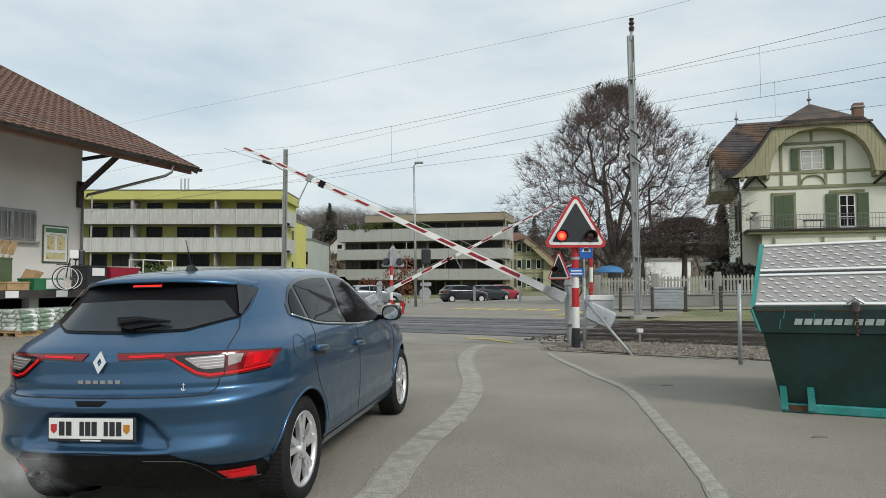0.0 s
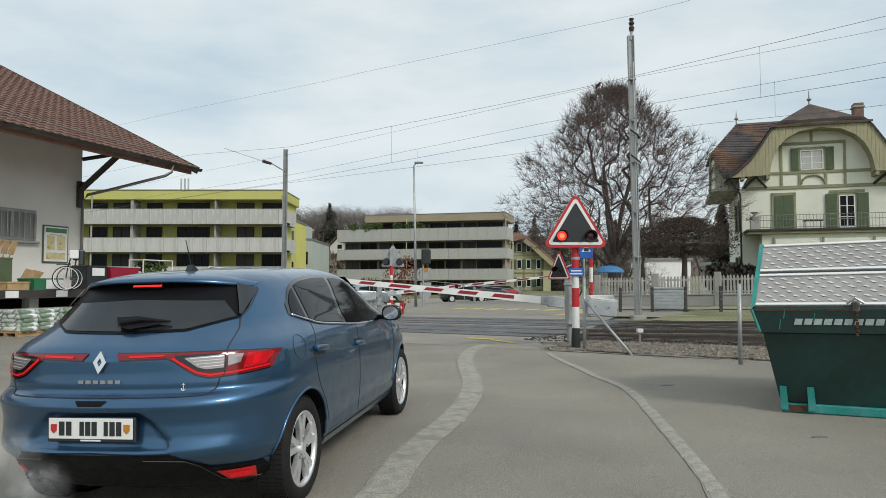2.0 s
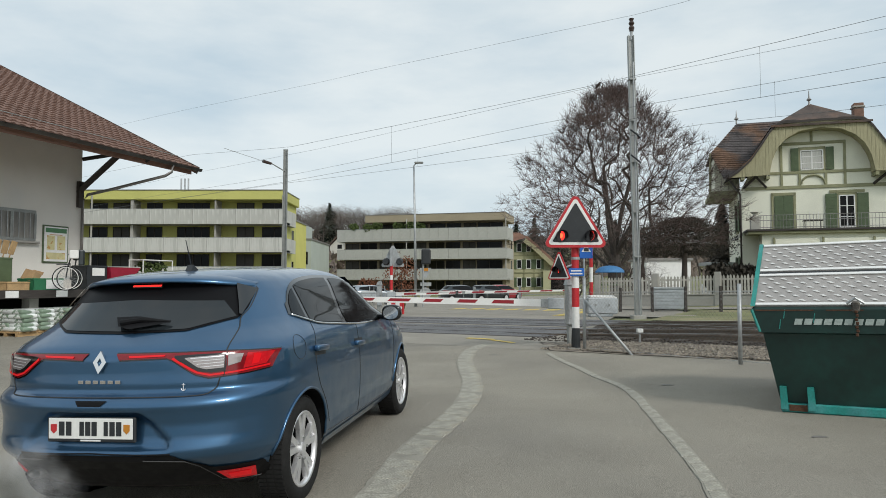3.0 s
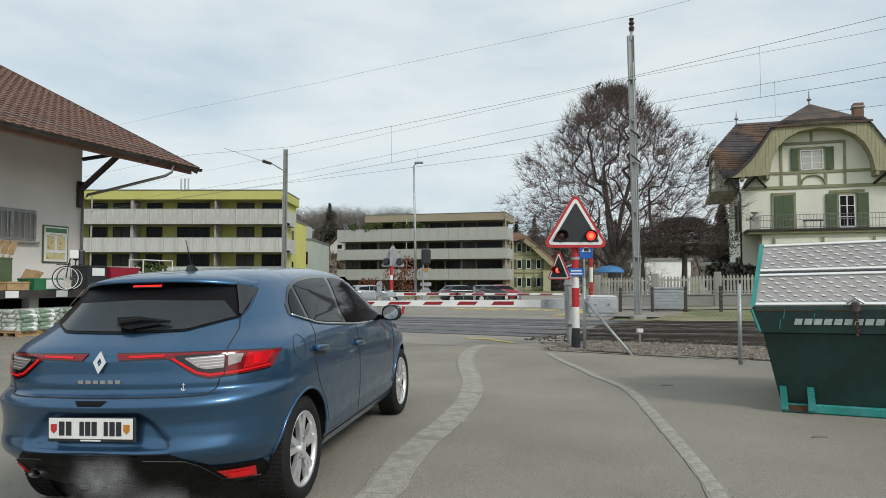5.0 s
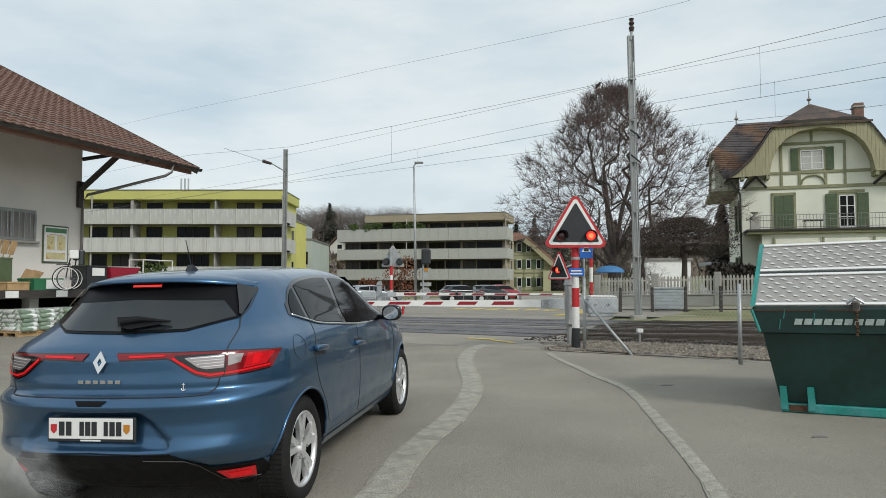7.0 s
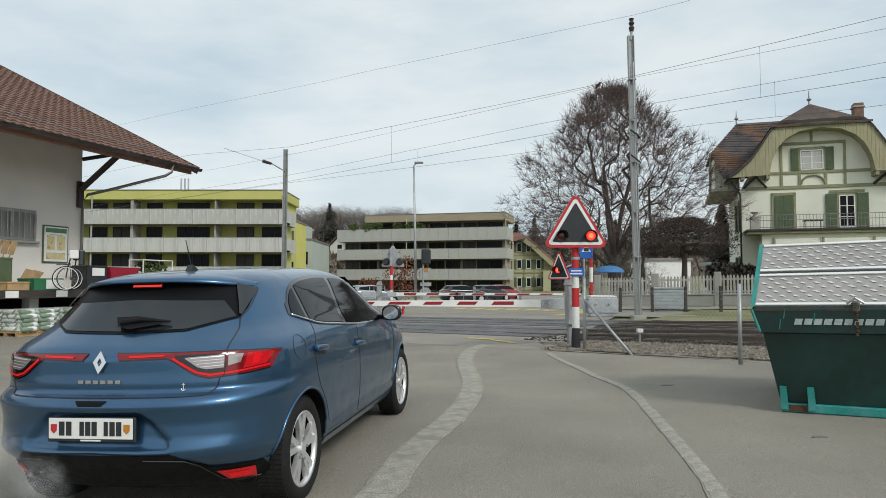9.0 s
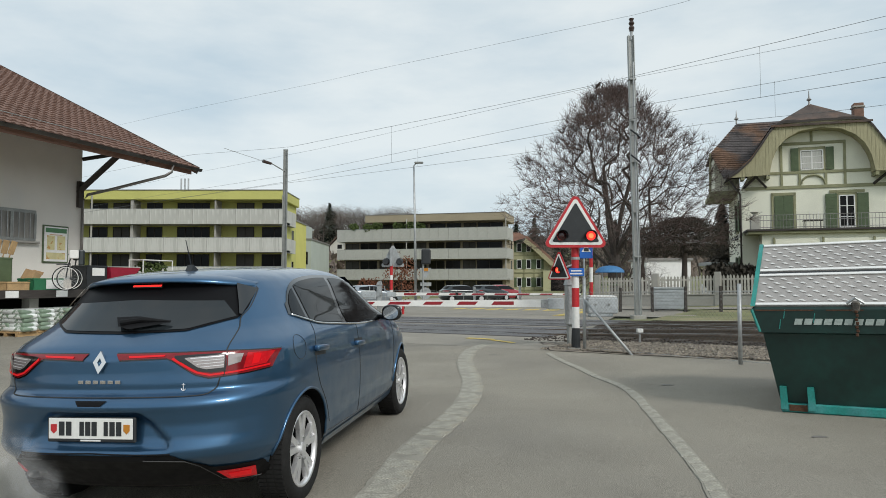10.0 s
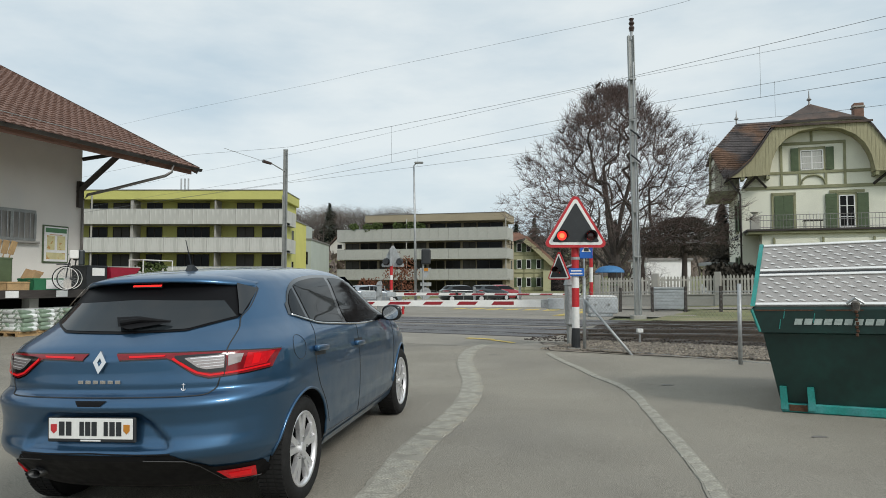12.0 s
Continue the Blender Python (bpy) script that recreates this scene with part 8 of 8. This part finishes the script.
    npb = part("number_plate_frame", bbox(-0.262, 0.262, 0.0, 0.02, -0.068, 0.064, 0.006), "black", car, at=pose(-0.003, 0.034, 0.583, -1.5))
    pl = part("number_plate", bbox(-0.25, 0.25, -0.004, 0.0, -0.05, 0.06, 0.002), "plate", npb, "white number plate")
    for x, w in ((-0.185, 0.032), (-0.143, 0.032), (-0.062, 0.026), (-0.028, 0.03), (0.01, 0.03), (0.082, 0.024), (0.116, 0.03), (0.155, 0.03)):
        part("text_bar", bbox(x, x + w, -0.0065, -0.004, -0.032, 0.042), "black", pl)
    for x, m in ((-0.235, "red"), (0.198, "amber")):
        part("shield", slab([(x, -0.005), (x + 0.018, -0.022), (x + 0.036, -0.005), (x + 0.036, 0.028), (x, 0.028)], -0.0065, -0.004), m, pl)
    part("frame_text_bar", bbox(-0.06, 0.06, -0.002, 0.0, -0.062, -0.054), "white", npb)
    # lower bumper, exhaust
    dif = part("diffuser", skin([(-0.70, 0.205), (0.70, 0.205)], [(-0.79, 0.338), (-0.60, 0.345), (-0.53, 0.390), (-0.45, 0.446), (0, 0.450), (0.45, 0.446), (0.53, 0.390), (0.60, 0.345), (0.79, 0.338)], on_rear, 0.004, 60, 8), "plastic", car, "black lower bumper")
    part("diffuser_trim", tube([on_rear(x, z, 0.008) for x, z in along([(-0.44, 0.452), (0, 0.458), (0.44, 0.452)], 30)], 0.004, 6), "plastic", dif)
    ex = [[(0.06 * c * q, y, 0.035 * s2 * q) for c, s2 in ((math.cos(2 * math.pi * k / 20), math.sin(2 * math.pi * k / 20)) for k in range(20))] for q, y in ((1.0, 0.25), (1.0, 0.0), (0.9, 0.0), (0.88, 0.2))]
    eb = part("exhaust_pipe", sheet(ex, close=True), "steel_dark", car, "dull steel exhaust tip", at=pose(-0.43, 0.13, 0.312) @ Matrix.Scale(0.7, 4), smooth=True)
    part("exhaust_shadow", bbox(-0.05, 0.05, 0.15, 0.16, -0.03, 0.03), "dark", eb)
    # roof aerial, fuel flap
    ar = part("aerial_base", slab([(-0.055, 0.0), (0.055, 0.0), (0.02, 0.022), (-0.02, 0.045)], -0.022, 0.022), "black", car, "black aerial foot", at=pose(0.05, 1.0, 1.420, 0, 0, 90))
    part("aerial", tube([(-0.01, 0, 0.03), (-0.075, 0, 0.21)], [0.005, 0.003], 6), "black", ar)
    fl = [on_side(0.80 + 0.085 * math.cos(a), 0.93 + 0.075 * math.sin(a), 0.001) for a in [2 * math.pi * k / 30 for k in range(31)]]
    part("fuel_flap_seam", tube(fl, 0.0015, 4), "black", car)
    # windscreen
    ws = [[(x, 2.62 + 0.62 * t - 0.10 * (abs(x) / 0.62) ** 2 + 0.012, 1.335 - 0.31 * t + 0.012) for x in np.linspace(-0.62 - 0.07 * t, 0.62 + 0.07 * t, 17)] for t in np.linspace(0, 1, 9)]
    part("windscreen", sheet(ws), "car_glass", car, smooth=True)
    return car


M["steel_dark"] = mat("sooty_steel", (0.10, 0.10, 0.10), 0.4, 0.8, vary=0.1)
M["lens_mid"] = mat("bright_red_lens", (0.38, 0.005, 0.01), 0.2, vary=0.12, scale=40, coat=0.25, emit=(1, 0.008, 0.015), strength=0.16)
M["brake_lit"] = mat("third_brake_glow", (0.6, 0.02, 0.02), 0.2, vary=0, emit=(1, 0.04, 0.03), strength=1.0)
M["car_glass_rear"] = glass_mat("tinted_rear_glass", (0.020, 0.024, 0.027), 0.05, 0.5)
# black kept free of reflections, for shade below the spoiler and in the handle
M["band_black"] = glass_mat("black_border_and_shade", (0.006, 0.006, 0.007), 0.4, 0.12)
M["fin_gloss"] = glass_mat("gloss_black_fin", (0.02, 0.022, 0.024), 0.10, 0.6)
hatchback()


# ---- parked cars beyond the tracks ----
def parked_cars():
    bm = car_body("body", 44)
    base = bm
    lowp = None
    def one(paint, at, label):
        nonlocal lowp
        c = thing("car", label, "car", at, "parked cars")
        if lowp is None:
            lowp = finish("body", base, paint, True)
            me = lowp
        else:
            me = lowp.copy()
            me.materials.clear()
            me.materials.append(M[paint])
        o = new("body", me)
        o.parent = c
        low = [(0.95, 1.12), (2.0, 1.0), (3.0, 0.975)]
        top = [(1.0, 1.28), (1.8, 1.36), (2.4, 1.33), (3.0, 1.0)]
        for mir in (False, True):
            part("side_window", skin(low, top, on_side, 0.01, 16, 4, mir), "car_glass", c, smooth=True)
            s = -1 if mir else 1
            for wy in WHEELS_Y:
                w = part("wheel", tube([(s * 0.70, wy, HUB_Z), (s * 0.90, wy, HUB_Z)], WHEEL_R, 20), "tyre", c)
                part("rim", tube([(s * 0.90, wy, HUB_Z), (s * 0.915, wy, HUB_Z)], 0.2, 14), "alloy", w)
                part("arch_liner", bbox(min(s * 0.5, s * 0.6), max(s * 0.5, s * 0.6), wy - 0.4, wy + 0.4, 0.15, 0.7), "dark", c)
            part("tail_lamp", skin([(0.5, 0.86), (0.85, 0.88)], [(0.4, 0.97), (0.86, 0.98)], on_rear, 0.008, 8, 3, mir), "lens_red", c)
        part("rear_window", skin([(-0.6, 1.1), (0.6, 1.1)], [(-0.55, 1.33), (0.55, 1.33)], on_rear, 0.008, 12, 4), "car_glass", c, smooth=True)
        ws = [[(x, 2.62 + 0.62 * t - 0.10 * (abs(x) / 0.62) ** 2 + 0.012, 1.335 - 0.31 * t + 0.012) for x in np.linspace(-0.62 - 0.07 * t, 0.62 + 0.07 * t, 9)] for t in np.linspace(0, 1, 5)]
        part("windscreen", sheet(ws), "car_glass", c, smooth=True)
        return c
    one("car_dark", pose(-0.35, 58.5, gz(0, 58.5), 0, 0, -72), "dark green parked hatchback seen from the side")
    one("car_dark", pose(2.5, 61.5, gz(2, 61), 0, 0, -50), "dark parked hatchback behind the first")
    one("car_red", pose(3.75, 64.5, gz(3, 64), 0, 0, -56), "red parked estate car")
    one("car_silver", pose(-7.2, 50.5, gz(-7, 50), 0, 0, -70), "pale grey parked car beyond the barrier")


parked_cars()


cobble_strip("kerb_strip", STRIP_A, 0.265, "winding band of pale granite setts in the asphalt", 1, 0.31)
cobble_strip("gutter_strip", STRIP_B, 0.115, "narrow band of granite setts in the asphalt", 1, 0.21)


# ---- exhaust haze, in loose rigid puffs ----
def smoke_material():
    m = bpy.data.materials.new("exhaust_haze")
    m.use_nodes = True
    nt = m.node_tree
    b = nt.nodes["Principled BSDF"]
    b.inputs["Base Color"].default_value = (0.85, 0.86, 0.88, 1)
    b.inputs["Roughness"].default_value, b.inputs["Specular IOR Level"].default_value = 1.0, 0.0
    co = nt.nodes.new("ShaderNodeTexCoord")
    n = nt.nodes.new("ShaderNodeTexNoise")
    n.inputs["Scale"].default_value, n.inputs["Detail"].default_value = 8, 4
    nt.links.new(co.outputs["Object"], n.inputs["Vector"])
    r = nt.nodes.new("ShaderNodeMapRange")
    r.inputs["From Min"].default_value, r.inputs["From Max"].default_value = 0.35, 0.70
    r.inputs["To Min"].default_value, r.inputs["To Max"].default_value = 0.0, 0.22
    nt.links.new(n.outputs[0], r.inputs[0])
    # thin out towards the rim of the puff
    sc = nt.nodes.new("ShaderNodeVectorMath")
    sc.operation = "MULTIPLY"
    sc.inputs[1].default_value = (1 / 0.24, 0, 1 / 0.18)
    ln = nt.nodes.new("ShaderNodeVectorMath")
    ln.operation = "LENGTH"
    rim = nt.nodes.new("ShaderNodeMapRange")
    rim.interpolation_type = "SMOOTHSTEP"
    rim.inputs["From Min"].default_value, rim.inputs["From Max"].default_value = 0.0, 0.92
    rim.inputs["To Min"].default_value, rim.inputs["To Max"].default_value = 1.0, 0.0
    mul = nt.nodes.new("ShaderNodeMath")
    mul.operation = "MULTIPLY"
    nt.links.new(co.outputs["Object"], sc.inputs[0])
    nt.links.new(sc.outputs[0], ln.inputs[0])
    nt.links.new(ln.outputs["Value"], rim.inputs[0])
    nt.links.new(r.outputs[0], mul.inputs[0])
    nt.links.new(rim.outputs[0], mul.inputs[1])
    nt.links.new(mul.outputs[0], b.inputs["Alpha"])
    return m


M["smoke"] = smoke_material()
PUFFS = []


def haze_puffs():
    for i in range(9):
        bm = bmesh.new()
        bmesh.ops.create_icosphere(bm, subdivisions=4, radius=1.0)
        for v in bm.verts:
            v.co = Vector((v.co.x * 0.24, v.co.y * 0.09, v.co.z * 0.18)) * (1 + 0.10 * noise.noise(v.co * 2 + Vector((i * 3.0, 0, 0))))
        p = part("exhaust_puff", bm, "smoke", smooth=True)
        p.visible_shadow = False
        tagged(p, "faint grey puff of exhaust behind the car", "exhaust haze", "exhaust puffs")
        PUFFS.append(p)


haze_puffs()


# ---- what moves ----
PERIOD, FIRST = 1.065, 0.87      # the flashing: left lantern lights at 0.87 s and every period


def lit(t):
    """How far the left lantern is lit at t seconds."""
    u = ((t - FIRST) % PERIOD) / PERIOD
    return u < 0.49


def motions():
    swing = [(0, 25.1), (0.5, 18.8), (1.0, 12.3), (1.5, 8.5), (2.0, 5.5), (2.5, 2.9), (3.0, 1.1), (3.5, 0.3), (4.0, 0.0), (12.0, 0.0)]
    walk(NEAR_ARM, [(t, pose(0, 0, 0, 0, a, 0)) for t, a in swing])
    walk(FAR_ARM, [(t, pose(0, 0, 0, 0, -a * 1.09, 0)) for t, a in swing])
    # exhaust drifts out from under the bumper, to the left and away
    for i, p in enumerate(PUFFS):
        t0 = -1.6 + i * 1.35
        path = [(0.0, (-2.20, 4.30, 0.24)), (0.5, (-2.20, 3.90, 0.24)), (1.2, (-2.12, 3.68, 0.30)), (2.2, (-2.20, 3.55, 0.46)), (3.4, (-2.75, 3.50, 0.62)), (6.0, (-5.0, 3.9, 1.0)), (15.0, (-10.0, 5.5, 1.5))]
        if 2.2 < t0 < 4.2:
            # a breath of wind takes these to the right
            path = [(0.0, (-2.20, 4.30, 0.24)), (0.4, (-2.15, 3.85, 0.24)), (1.0, (-1.85, 3.62, 0.28)), (1.6, (-1.50, 3.50, 0.40)), (2.2, (-1.25, 3.40, 0.42)), (3.0, (-1.3, 2.6, 0.10)), (6.0, (-3.5, 1.5, 0.2)), (15.0, (-8.0, 0.5, 0.6))]
        at = lambda t: tuple(float(np.interp(t - t0, [q[0] for q in path], [q[1][k] for q in path])) for k in range(3))
        ts = sorted({0.0, 12.0} | {round(t0 + q[0], 3) for q in path if 0 < t0 + q[0] < 12})
        walk(p, [(t, pose(*at(t), 0, 4 * t, 0)) for t in ts])
    for ob, (x, y, z), other in LAMPS:
        # the drum turns half round within a tenth of a second at every change
        rows = []
        state = lit(0.0) != bool(other)
        turn = 0.0 if state else 180.0
        rows.append((0.0, pose(x, y, z, 0, 0, turn)))
        steps = int(12.0 * 30)
        for i in range(1, steps + 1):
            s = lit(i / 30) != bool(other)
            if s != state:
                rows.append(((i - 2) / 30, pose(x, y, z, 0, 0, turn)))
                rows.append(((i - 1) / 30, pose(x, y, z, 0, 0, turn + 60)))
                rows.append((i / 30, pose(x, y, z, 0, 0, turn + 120)))
                turn += 180.0
                rows.append(((i + 1) / 30, pose(x, y, z, 0, 0, turn)))
                state = s
        rows = [r for r in rows if 0 <= r[0] < 12.0]
        rows.append((12.0, pose(x, y, z, 0, 0, turn)))
        walk(ob, sorted({round(t, 4): m for t, m in rows}.items()))


motions()
